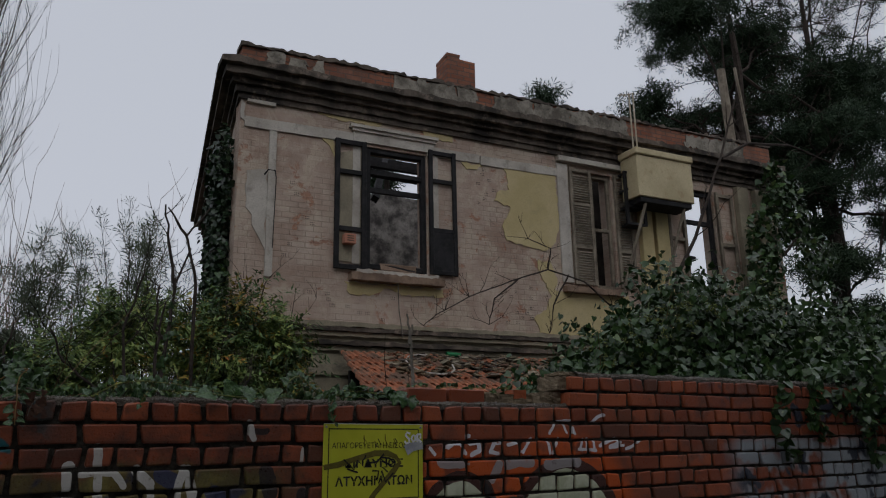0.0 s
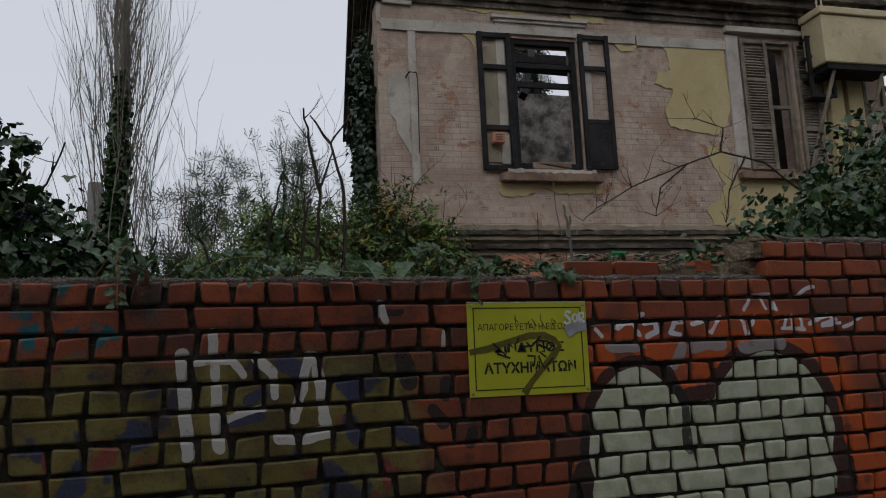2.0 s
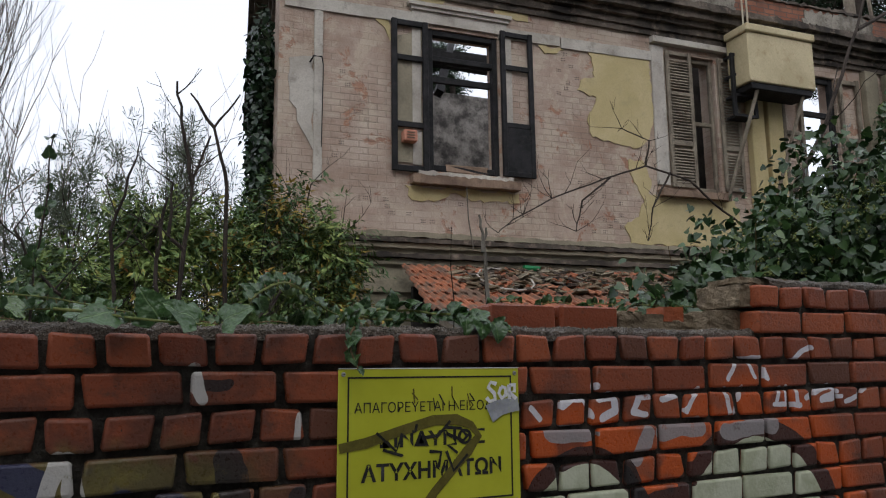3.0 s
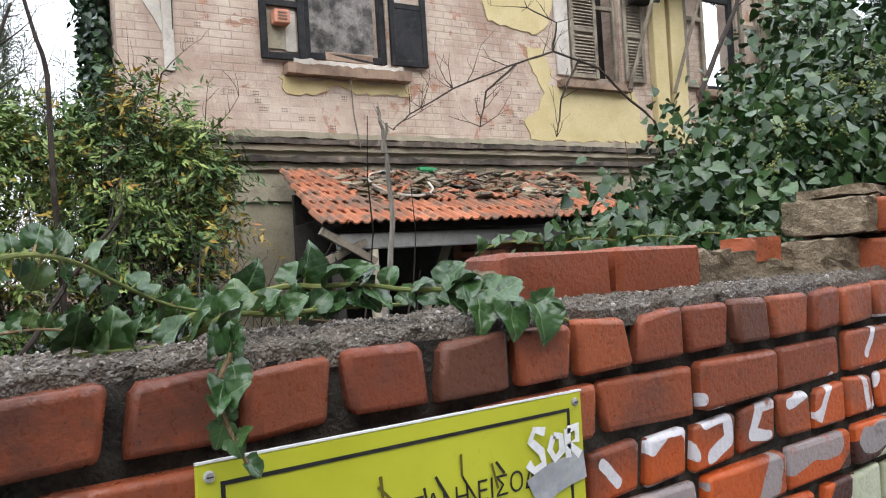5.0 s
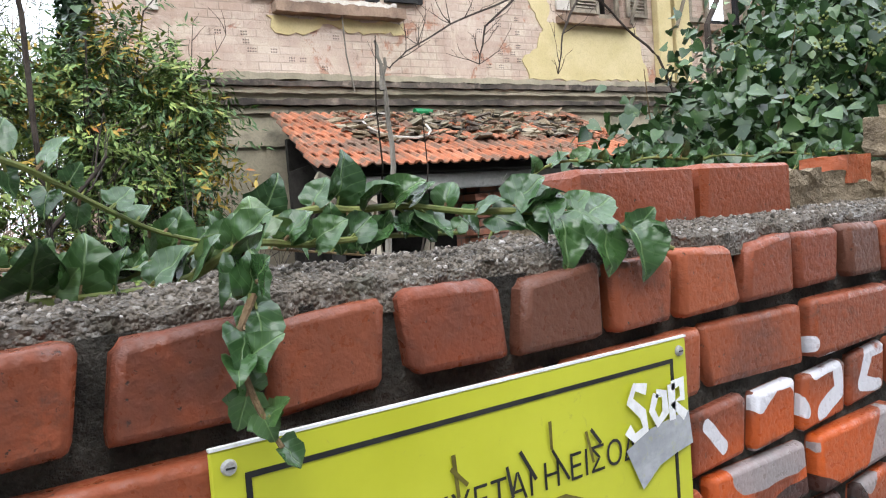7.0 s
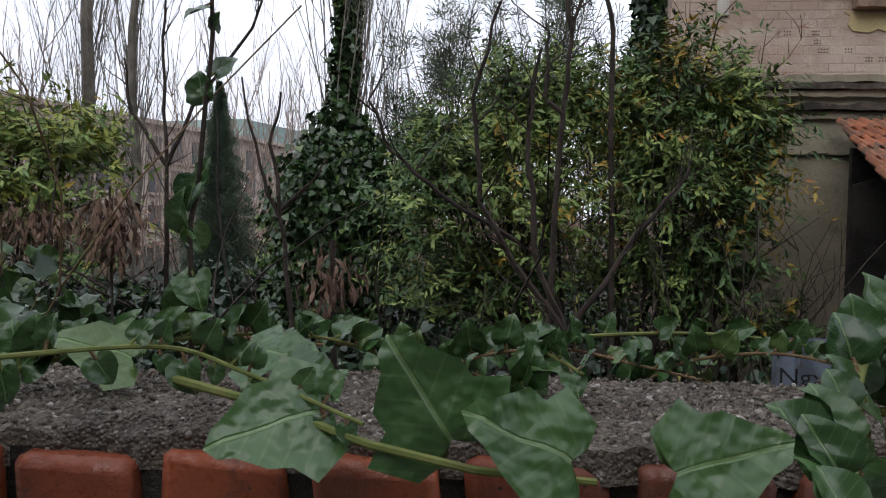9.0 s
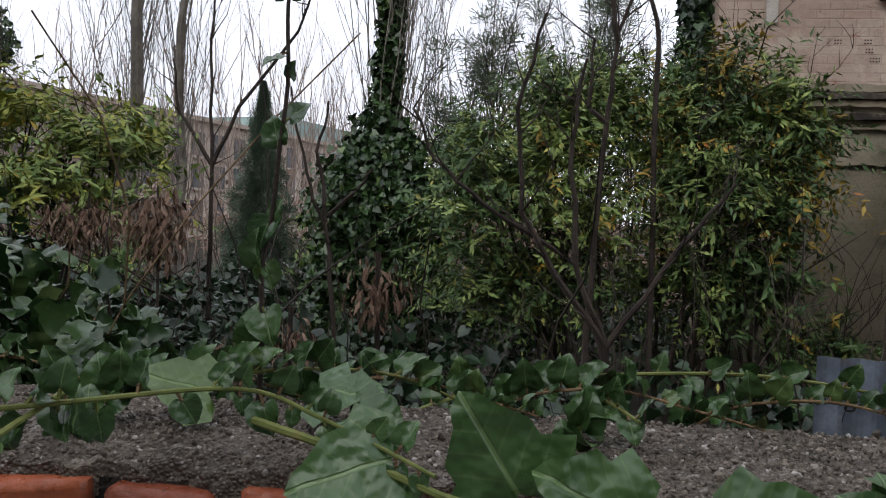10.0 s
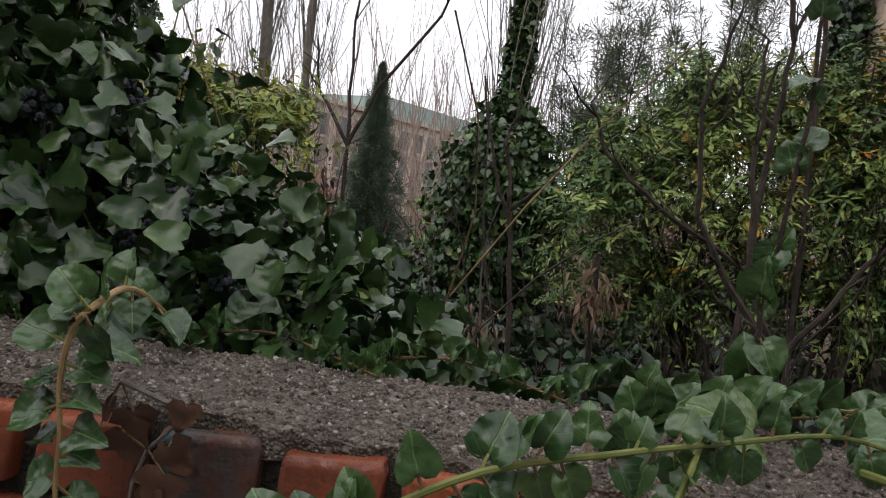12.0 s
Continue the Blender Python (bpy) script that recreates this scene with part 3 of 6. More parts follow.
def build_wall():
    rnd = random.Random(4)
    bm = one_box(-9, 1.52, 0.016, 0.207, 0.0, TOP - 0.006)
    bx(bm, 1.5201, 9.0, 0.016, 0.207, 0.0, TOP + 2 * COURSE - 0.006)
    wall = new("wall_garden", mesh_of("wall_garden", bm, "mortar"))
    tagged(wall, "low red brick garden wall sprayed with graffiti", "wall", kind="structure")
    longs, heads = {}, {}
    for side in ("wall_brick_west", "wall_brick"):
        longs[side] = brick_meshes(LONG - 0.012, 0.1, COURSE - 0.011, 6, 10, side)
        heads[side] = brick_meshes(LONG / 2 - 0.012, 0.2, COURSE - 0.011, 6, 40, side)
    far = []
    near = []
    def joints(header, half):
        """Joint places along a course; the bond shifts a little behind the sign."""
        if header:
            left, right, gap, step = -0.05, 0.065, 0.104, 0.109
        else:
            left, right, gap, step = (0.0, 0.226, 0.2, 0.2085) if not half else (-0.1, 0.113, 0.2, 0.211)
        out = [left - gap * k for k in range(int(8.8 / gap), -1, -1)]
        return out + [right + step * k for k in range(int(8.7 / step))]
    for row in range(-2, 15):
        z = TOP - row * COURSE - COURSE / 2
        header = row % 2 == 0
        line = [q + rnd.uniform(-0.006, 0.006) for q in joints(header, row % 4 == 1 and row > 1)]
        for x, after in zip(line, line[1:]):
            k = after - x
            if row < 0 and x < 1.46:
                continue
            head = k < LONG * 0.7
            deep = rnd.uniform(-0.006, 0.005)
            m = Matrix.Translation((x + k / 2, deep, z + rnd.uniform(-0.003, 0.003))) @ Matrix.Rotation(rnd.uniform(-0.014, 0.014), 4, "Y") @ Matrix.Rotation(rnd.uniform(-0.02, 0.02), 4, "Z") @ Matrix.Diagonal((((k - 0.013) / ((LONG / 2 if head else LONG) - 0.012)), 1, 1, 1))
            item = ((heads if head else longs)["wall_brick_west" if x < 0.3 else "wall_brick"], rnd.randrange(6), m)
            ((near if -1.75 < x < 2.6 and row < 8 else far)).append(item)
    near = sorted(near, key=lambda q: -q[2].translation.z)
    for kind, i, m in near[:300]:
        ob = new("brick", kind[i])
        ob.parent = wall
        ob.matrix_local = m
    for side in (True, False):
        verts, faces = [], []
        for kind, i, m in near[300:] + far:
            if (m.translation.x < 0.35) is not side:
                continue
            me, base = kind[i], len(verts)
            verts += [tuple(m @ v.co) for v in me.vertices]
            faces += [[base + q for q in p.vertices] for p in me.polygons]
        me = bpy.data.meshes.new("brickwork")
        me.from_pydata(verts, [], faces)
        me.materials.append(M["wall_brick_west" if side else "wall_brick"])
        ob = new("brickwork", me)
        ob.parent = wall
        tagged(ob, "brick courses further along the wall", kind="stuff")
    # mortar bed on the top of the wall
    def crust(x, y, y0, y1, thick):
        """Height of the crumbling mortar over the top of the bricks."""
        p = Vector((x * 14, y * 14, 3))
        rim = min(y - y0, y1 - y)
        full = min(1.0, 0.3 + rim / 0.022) * (1.0 + 0.5 * noise.noise(p * 0.4))
        grit = 0.0055 * noise.noise(p) + 0.005 * noise.noise(p * 2.7) + 0.0042 * noise.noise(p * 7.0) + 0.003 * noise.noise(p * 15.0)
        return thick * full + grit
    def bed(x0, x1, y0, y1, z, thick, cell):
        bm = bmesh.new()
        nx, ny = int((x1 - x0) / cell), max(3, int((y1 - y0) / cell))
        g = []
        for j in range(ny + 1):
            row = []
            for i in range(nx + 1):
                x, y = x0 + (x1 - x0) * i / nx, y0 + (y1 - y0) * j / ny
                zz = z + crust(x, y, y0, y1, thick)
                if j == 0:
                    y += 0.010 * noise.noise(Vector((x * 9, 7, 1))) + 0.008 * noise.noise(Vector((x * 40, 7, 1)))
                row.append(bm.verts.new((x, y, zz)))
            g.append(row)
        for a, b in zip(g, g[1:]):
            for i in range(nx):
                bm.faces.new((a[i], a[i + 1], b[i + 1], b[i]))
        for row, flip in ((g[0], False), (g[-1], True)):
            low = [bm.verts.new((v.co.x, v.co.y, z - 0.02)) for v in row]
            for i in range(nx):
                q = (low[i], low[i + 1], row[i + 1], row[i])
                bm.faces.new(q[::-1] if flip else q)
        return part("mortar_bed", bm, "mortar_top", wall, "gravelly grey mortar bed on the wall top")
    bed(-6.0, -1.401, 0.010, 0.206, TOP, 0.013, 0.013)
    bed(-1.4, 1.55, 0.014, 0.206, TOP, 0.013, 0.0055)
    bed(1.56, 6.0, 0.02, 0.206, TOP + 2 * COURSE, 0.022, 0.013)
    prnd = random.Random(31)
    base = bmesh.new()
    bmesh.ops.create_icosphere(base, subdivisions=1, radius=1.0)
    bv, bf = [v.co.copy() for v in base.verts], [[v.index for v in f.verts] for f in base.faces]
    base.free()
    verts, faces = [], []
    for k in range(17000):
        x, y = prnd.uniform(-1.5, 1.4), prnd.uniform(0.016, 0.203)
        s = prnd.uniform(0.0010, 0.0030) * (1.8 if prnd.random() < 0.06 else 1)
        m = Matrix.Translation((x, y, TOP + crust(x, y, 0.014, 0.206, 0.013))) @ Euler((prnd.uniform(0, 6), prnd.uniform(0, 6), 0)).to_matrix().to_4x4() @ Matrix.Diagonal((s, s * prnd.uniform(0.6, 1), s * prnd.uniform(0.5, 0.9), 1))
        o = len(verts)
        verts += [tuple(m @ v) for v in bv]
        faces += [[o + q for q in f] for f in bf]
    me = bpy.data.meshes.new("gravel")
    me.from_pydata(verts, [], faces)
    me.materials.append(M["pebble"])
    ob = new("gravel", me)
    ob.parent = wall
    tagged(ob, "pale grit set in the mortar", kind="stuff")
    # leftover course set back on the top
    for x0, x1 in ((0.60, 0.815), (0.832, 1.035)):
        bm = bmesh.new()
        bx(bm, x0, x1, 0.118, 0.212, TOP + 0.008, TOP + COURSE + 0.004, 0.007, 0.003, rnd)
        part("brick", bm, "wall_brick", wall)
    for k, (x0, x1, y0, y1, z0, z1, mt) in enumerate(((0.575, 0.60, 0.13, 0.205, 1.60, 1.66, "cement"), (1.04, 1.13, 0.125, 0.21, 1.60, 1.67, "cement"), (1.13, 1.36, 0.13, 0.21, 1.60, 1.665, "cement"), (1.34, 1.50, 0.07, 0.21, 1.60, 1.676, "cement"), (1.22, 1.30, 0.128, 0.206, 1.645, 1.69, "wall_brick"), (1.43, 1.51, 0.04, 0.20, 1.688, 1.758, "cement"), (1.47, 1.74, 0.05, 0.19, 1.764, 1.784, "cement"))):
        bm = bmesh.new()
        vs = bx(bm, x0, x1, y0, y1, z0, z1)
        bmesh.ops.subdivide_edges(bm, edges=bm.edges, cuts=5, use_grid_fill=True)
        for v in bm.verts:
            p = v.co * 42
            v.co += Vector((noise.noise(p), noise.noise(p + Vector((9, 0, 0))), noise.noise(p + Vector((0, 9, 0))))) * (0.010 if mt == "cement" else 0.003)
        part("broken_mortar" if mt == "cement" else "brick", bm, mt, wall, "crumbling beige mortar lump" if mt == "cement" else "")
    return wall


garden_wall = build_wall()


# ---- the ruined house ----
HOUSE = pose(1.75, 7.17, 0, 0, 0, -5.0)


def build_house():
    house = thing("house", HOUSE, "derelict roofless house with flaking pink walls and burnt windows", "house")
    LEN, DEEP, T = 11.0, 8.0, 0.35
    # front wall, pieced round its openings
    holes = [(1.95, 2.97, 4.02, 5.98), (6.25, 6.70, 4.05, 6.18), (8.42, 9.22, 4.08, 6.2)]
    bm = bmesh.new()
    edges = [0.0] + [q for h in holes for q in h[:2]] + [LEN]
    for i in range(0, len(edges), 2):
        bx(bm, edges[i], edges[i + 1], 0, T, 3.0, 6.9)
    for u0, u1, z0, z1 in holes:
        bx(bm, u0, u1, 0, T, 3.0, z0), bx(bm, u0, u1, 0, T, z1, 6.9)
    bmesh.ops.remove_doubles(bm, verts=bm.verts, dist=0.0005)
    part("front_wall", bm, "facade", house, "pink-washed brick facade with flaking plaster")
    part("basement_wall", one_box(0.02, LEN, 0.01, T, 0.0, 2.998), "beige_render", house, "stained beige basement wall")
    SKEW = Matrix(((1, 0.105, 0, 0), (0, 1, 0, 0), (0, 0, 1, 0), (0, 0, 0, 1)))
    bm = one_box(0, T, T + 0.001, DEEP, 0.0, 6.9)
    bm.transform(SKEW)
    part("side_wall", bm, "facade", house)
    part("rear_wall", one_box(T, LEN, DEEP - T, DEEP, 0.0, 3.6), "facade", house)
    part("inner_wall", ragged(bmesh.new(), [(0.36, 0.1), (7.2, 0.1), (7.2, 5.2), (5.6, 6.0), (4.5, 6.5), (2.4, 6.45), (0.36, 6.6)], 3.5, 3.75, 0.3, 0.09, 3), "inner_plaster", house, "smoke-blotched inner wall with broken top")
    # partition and floor carry the room's darkness in their colour
    part("partition_wall", one_box(5.0, 7.7, 1.1, 1.25, 3.46, 6.7), "dark_inside", house, "partition wall coloured near-black for the unlit room")
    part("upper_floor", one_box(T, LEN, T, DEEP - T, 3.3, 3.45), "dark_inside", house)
    # cornice, wrapped round the corner
    for k, (z0, z1, o) in enumerate(((6.40, 6.49, 0.05), (6.49, 6.60, 0.10), (6.60, 6.68, 0.17), (6.68, 6.80, 0.28), (6.80, 6.90, 0.36))):
        bm = strip(-o, LEN, -o, -0.001, z0, z1 - 0.002, 90, 0.022 if k else 0.004)
        bmesh.ops.transform(bm, matrix=SKEW, verts=bx(bm, -o, -0.001, 0.0, DEEP, z0, z1 - 0.001))
        part("cornice", bm, "cornice", house, "sooty moulded cornice")
    bm = strip(-0.02, LEN, -0.02, 0.28, 6.902, 7.26, 120, 0.02, rise=0.014)
    bmesh.ops.transform(bm, matrix=SKEW, verts=bx(bm, -0.02, 0.26, 0.281, DEEP, 6.902, 7.25))
    part("parapet", bm, "bare_brick", house, "bare red brick parapet")
    bm = strip(-0.05, LEN, -0.06, 0.31, 7.262, 7.31, 160, 0.03, rise=0.014)
    for v in bm.verts:
        if v.co.z < 7.29:
            v.co.z += 0.014 * v.co.x
    part("coping", bm, "cornice", house, "dark mossy coping")
    for i, (a, b, lo, hi) in enumerate(((0.30, 0.62, 0.1, 0.33), (0.66, 0.98, 0.0, 0.3), (1.05, 1.25, 0.12, 0.32), (2.35, 3.0, 0.0, 0.34), (2.95, 3.55, 0.06, 0.34), (3.5, 3.95, 0.0, 0.33), (4.25, 5.1, 0.0, 0.34), (5.05, 5.9, 0.03, 0.34), (5.85, 6.6, 0.0, 0.33), (6.55, 7.2, 0.02, 0.34), (8.6, 9.3, 0.05, 0.3), (9.25, 10.2, 0.0, 0.33))):
        z = 6.91 + 0.014 * a
        part("plaster_patch", ragged(bmesh.new(), [(a, z + lo), (b, z + lo * 0.4), (b - 0.04, z + hi), (a + 0.05, z + hi)], -0.040 - 0.003 * (i % 2), -0.0215, 0.06, 0.045, i), "grey_render", house, "streaked grey render left on the parapet")
    # stucco band, pilaster, patches of plaster
    for a, b in ((0.06, 1.95), (2.98, 3.95), (3.97, 5.72)):
        part("stucco_band", ragged(bmesh.new(), [(a, 5.98), (b, 5.98 + 0.02), (b, 6.15), (a, 6.14)], -0.03, -0.001, 0.3, 0.008, int(a * 10)), "white_stucco", house, "off-white stucco band")
    part("stucco_band", ragged(bmesh.new(), [(0.08, 6.36), (0.5, 6.36), (0.5, 6.41), (0.08, 6.41)], -0.05, -0.001, 0.3, 0.01, 2), "white_stucco", house)
    part("pilaster", one_box(0.43, 0.54, -0.03, -0.001, 3.78, 5.978, 0.006), "white_stucco", house, "off-white stucco pilaster strip")
    part("plaster_patch", ragged(bmesh.new(), [(0.12, 5.3), (0.43, 5.35), (0.43, 4.15), (0.36, 4.3), (0.14, 4.75)], -0.018, -0.001, 0.12, 0.03, 5), "white_stucco", house, "grey-white plaster left on the corner")
    part("plaster_patch", ragged(bmesh.new(), [(0.0, 6.37), (0.06, 6.33), (0.07, 6.05), (0.0, 6.1)], -0.02, -0.001, 0.12, 0.02, 6), "white_stucco", house)
    yellow = [[(4.42, 6.10), (5.47, 6.16), (5.49, 5.0), (5.36, 4.75), (5.2, 4.62), (4.86, 4.66), (4.42, 4.72), (4.36, 4.95), (4.52, 5.3), (4.22, 5.38), (4.28, 5.55), (4.5, 5.62)],
              [(1.62, 3.80), (3.22, 3.80), (3.24, 3.68), (2.6, 3.66), (2.3, 3.74), (2.0, 3.62), (1.7, 3.63)],
              [(5.0, 4.42), (5.25, 4.45), (5.4, 4.1), (5.25, 3.85), (5.1, 4.1)],
              [(5.3, 3.95), (6.9, 3.95), (7.1, 3.22), (5.0, 3.2), (4.9, 3.45), (5.15, 3.6)],
              [(1.2, 6.02), (1.42, 6.03), (1.42, 5.7), (1.36, 5.88)], [(2.9, 6.45), (3.5, 6.45), (3.45, 6.3), (2.95, 6.32)],
              [(3.6, 5.98), (4.0, 5.96), (3.7, 5.85)], [(1.0, 6.45), (2.2, 6.42), (2.1, 6.33), (1.2, 6.36)]]
    for i, o in enumerate(yellow):
        part("plaster_patch", ragged(bmesh.new(), o, -0.016, -0.001, 0.06, 0.025, 20 + i), "yellow_plaster", house, "leftover yellow plaster")
    # belt course and lower mouldings
    for z0, z1, o, mt in ((3.13, 3.19, 0.07, "beige_render"), (3.06, 3.12, 0.10, "cornice"), (2.99, 3.05, 0.06, "beige_render"), (2.86, 2.92, 0.11, "cornice"), (2.78, 2.85, 0.05, "beige_render"), (2.44, 2.58, 0.04, "beige_render")):
        bm = strip(-0.03, 10.9, -o, 0.001, z0, z1, 110, 0.016)
        part("belt_course", bm, mt, house, "cracked moulded belt course")
    # window with burnt open shutters
    def frame_of(u0, u1, z0, z1, rails, y0, y1, w):
        bm = bmesh.new()
        bx(bm, u0, u0 + w, y0, y1, z0, z1, 0.006), bx(bm, u1 - w, u1, y0, y1, z0, z1, 0.006)
        for r in rails:
            bx(bm, u0 + w, u1 - w, y0 + 0.004, y1 - 0.004, r, r + w, 0.006)
        return bm
    sh = part("shutter", frame_of(1.43, 1.93, 3.98, 6.02, (3.98, 4.56, 5.46, 5.94), -0.075, -0.028, 0.075), "charred", house, "charred black shutter frame, panels gone")
    part("backing_panel", ragged(bmesh.new(), [(1.5, 4.1), (1.86, 4.1), (1.86, 5.9), (1.5, 5.8)], -0.02, -0.002, 0.15, 0.01, 8), "beige_render", sh)
    part("backing_strip", one_box(1.72, 1.84, -0.027, -0.021, 4.08, 5.95), "white_stucco", sh)
    sh = part("shutter", frame_of(2.99, 3.48, 4.02, 6.08, (4.02, 4.70, 5.52, 6.0), -0.075, -0.028, 0.07), "charred", house, "charred black shutter frame, lower panel left")
    part("shutter_panel", one_box(3.06, 3.41, -0.065, -0.04, 4.09, 4.70), "charred", sh, "scorched solid panel")
    part("backing_strip", one_box(3.07, 3.17, -0.027, -0.004, 4.75, 6.0), "white_stucco", sh)
    win = part("window_frame", frame_of(1.95, 2.97, 4.02, 5.98, (4.04, 5.54, 5.9), 0.02, 0.12, 0.075), "charred", house, "burnt window frame")
    part("mullion", one_box(2.02, 2.9, 0.1, 0.16, 5.28, 5.36), "charred", win)
    part("broken_board", one_box(2.2, 2.8, 0.02, 0.2, 4.03, 4.13, 0.01, 0.02), "brown_stone", win)
    bm = bmesh.new()
    bx(bm, 1.66, 3.16, -0.10, 0, 6.24, 6.29), bx(bm, 1.7, 3.12, -0.07, 0, 6.19, 6.24), bx(bm, 1.72, 3.1, -0.04, 0, 6.03, 6.19)
    part("lintel_moulding", bm, "white_stucco", house, "soot-stained lintel moulding")
    sill = part("window_sill", strip(1.68, 3.2, -0.16, 0.0, 3.82, 3.93, 26, 0.014), "brown_stone", house, "chipped brown window sill")
    part("ledge", strip(1.78, 3.12, -0.11, 0.02, 3.931, 3.985, 30, 0.02), "white_stucco", sill)
    box = part("vent_box", one_box(1.56, 1.74, -0.16, -0.03, 4.35, 4.50, 0.01), "peach", house, "small peach plastic box")
    for i in range(3):
        part("slat", one_box(1.6, 1.7, -0.168, -0.16, 4.385 + i * 0.035, 4.4 + i * 0.035), "brown_stone", box)
    hook = part("iron_hook", tube(tube(bmesh.new(), [(0.38, -0.03, 5.28), (0.4, -0.16, 5.31), (0.5, -0.16, 5.31)], 0.012, 0.012), [(0.5, -0.16, 5.31), (0.52, -0.15, 5.2), (0.53, -0.035, 4.2)], 0.008, 0.005), "charred", house, "bent iron bracket with cable")
    part("cable", tube(bmesh.new(), [(2.42, -0.12, 3.82), (2.45, -0.09, 3.4), (2.5, -0.12, 3.0)], 0.008, 0.008), "grey_bark", house)
    # second window with louvred shutters
    def louvre(u0, u1, turn):
        sh = part("shutter", frame_of(u0, u1, 4.08, 6.2, (4.08, 4.72, 5.5, 6.13), -0.06, -0.02, 0.06), "old_wood", house, "weathered louvred shutter")
        z = 4.17
        while z < 6.1:
            if not (4.70 < z < 4.79 or 5.48 < z < 5.57):
                sl = part("slat", one_box(u0 + 0.06, u1 - 0.06, -0.004, 0.004, -0.024, 0.024), "old_wood", sh)
                sl.location, sl.rotation_euler = (0, -0.04, z), (radians(-38 + random.uniform(-8, 8)), 0, 0)
            z += 0.045
    louvre(5.75, 6.22, 0), louvre(6.73, 7.12, 0)
    part("window_jamb", one_box(5.5, 5.73, -0.035, -0.001, 4.1, 6.25, 0.008), "white_stucco", house, "pale stucco window surround")
    part("window_frame", frame_of(6.26, 6.69, 4.06, 6.17, (4.06, 5.1, 6.1), 0.05, 0.11, 0.06), "old_wood", house)
    part("window_sill", strip(5.5, 6.75, -0.14, 0.0, 3.92, 4.02, 22, 0.014), "brown_stone", house, "chipped brown window sill")
    part("lintel_moulding", one_box(5.5, 7.2, -0.1, 0.0, 6.28, 6.38, 0.01, 0.005), "white_stucco", house)
    part("window_frame", frame_of(8.42, 9.22, 4.08, 6.2, (4.08, 5.5, 6.1), 0.05, 0.12, 0.09), "charred", house, "burnt window frame")
    part("shutter", frame_of(9.24, 9.7, 4.08, 6.2, (4.08, 5.1, 6.1), -0.07, -0.02, 0.07), "old_wood", house)
    part("shutter", frame_of(7.95, 8.4, 4.08, 6.2, (4.08, 5.1, 6.1), -0.07, -0.02, 0.07), "old_wood", house)
    part("window_sill", one_box(8.2, 9.5, -0.14, 0.0, 3.95, 4.06, 0.012, 0.006), "brown_stone", house)
    for a, b in ((7.25, 7.52), (7.6, 7.9), (9.8, 10.1), (10.3, 10.7)):
        part("pilaster", one_box(a, b, -0.12, 0.0, 3.2, 6.38, 0.01), "yellow_plaster" if a < 9 else "beige_render", house, "faded yellow pilaster")
    # burnt roof timbers
    for p, q in (((1.2, 0.9, 5.95), (4.2, 1.0, 5.9)), ((1.0, 1.9, 6.5), (5.5, 1.9, 6.45)), ((1.0, 2.6, 6.85), (5.2, 2.5, 6.8)), ((2.6, 1.3, 5.6), (3.5, 2.9, 7.3)), ((2.0, 3.1, 7.0), (4.4, 3.1, 7.05))):
        part("burnt_beam", tube(bmesh.new(), [p, q], 0.085, 0.07, 4), "charred", house, "charred roof beam")
    for p, q in (((7.5, 2.0, 5.6), (10.8, 2.2, 5.5)), ((8.0, 3.0, 6.0), (10.8, 2.6, 6.6))):
        part("burnt_beam", tube(bmesh.new(), [p, q], 0.08, 0.07, 4), "charred", house)
    # chimney stack
    bm = bmesh.new()
    bx(bm, 3.55, 4.1, 0.30, 0.75, 6.5, 8.05, 0.01, 0.01), bx(bm, 3.55, 3.8, 0.30, 0.75, 8.051, 8.13, 0.01, 0.01)
    part("chimney", bm, "bare_brick", house, "broken red brick chimney stack")
    # ends of hollow bricks, six holes each
    rnd = random.Random(12)
    spots = [(rnd.uniform(0.7, 1.3), rnd.uniform(3.3, 5.4)) for _ in range(8)] + [(rnd.uniform(1.3, 2.4), rnd.uniform(3.25, 3.6)) for _ in range(10)]
    spots += [(4.2 + 0.19 * i + 0.09 * (j % 2), 3.35 + j * 0.085) for i in range(4) for j in range(9) if rnd.random() < 0.45] + [(rnd.uniform(3.9, 4.4), 5.25 + 0.085 * i) for i in range(8)]
    verts, faces = [], []
    for u, z in spots:
        z = round(z / 0.085) * 0.085 + 0.04
        for i in range(3):
            for j in range(2):
                a, b, o = u - 0.034 + i * 0.026, z - 0.022 + j * 0.03, len(verts)
                verts += [(a + p, y, b + q) for y in (-0.004, 0.002) for p, q in ((0, 0), (0.011, 0), (0.011, 0.011), (0, 0.011))]
                faces += [[o, o + 1, o + 2, o + 3]] + [[o + k, o + 4 + k, o + 4 + (k + 1) % 4, o + (k + 1) % 4] for k in range(4)]
    me = bpy.data.meshes.new("hollow_brick_holes")
    me.from_pydata(verts, [], faces)
    me.materials.append(M["charred"])
    ob = new("hollow_brick_holes", me)
    ob.parent = house
    tagged(ob, "dark holes of hollow brick ends", kind="stuff")
    return house


house = build_house()


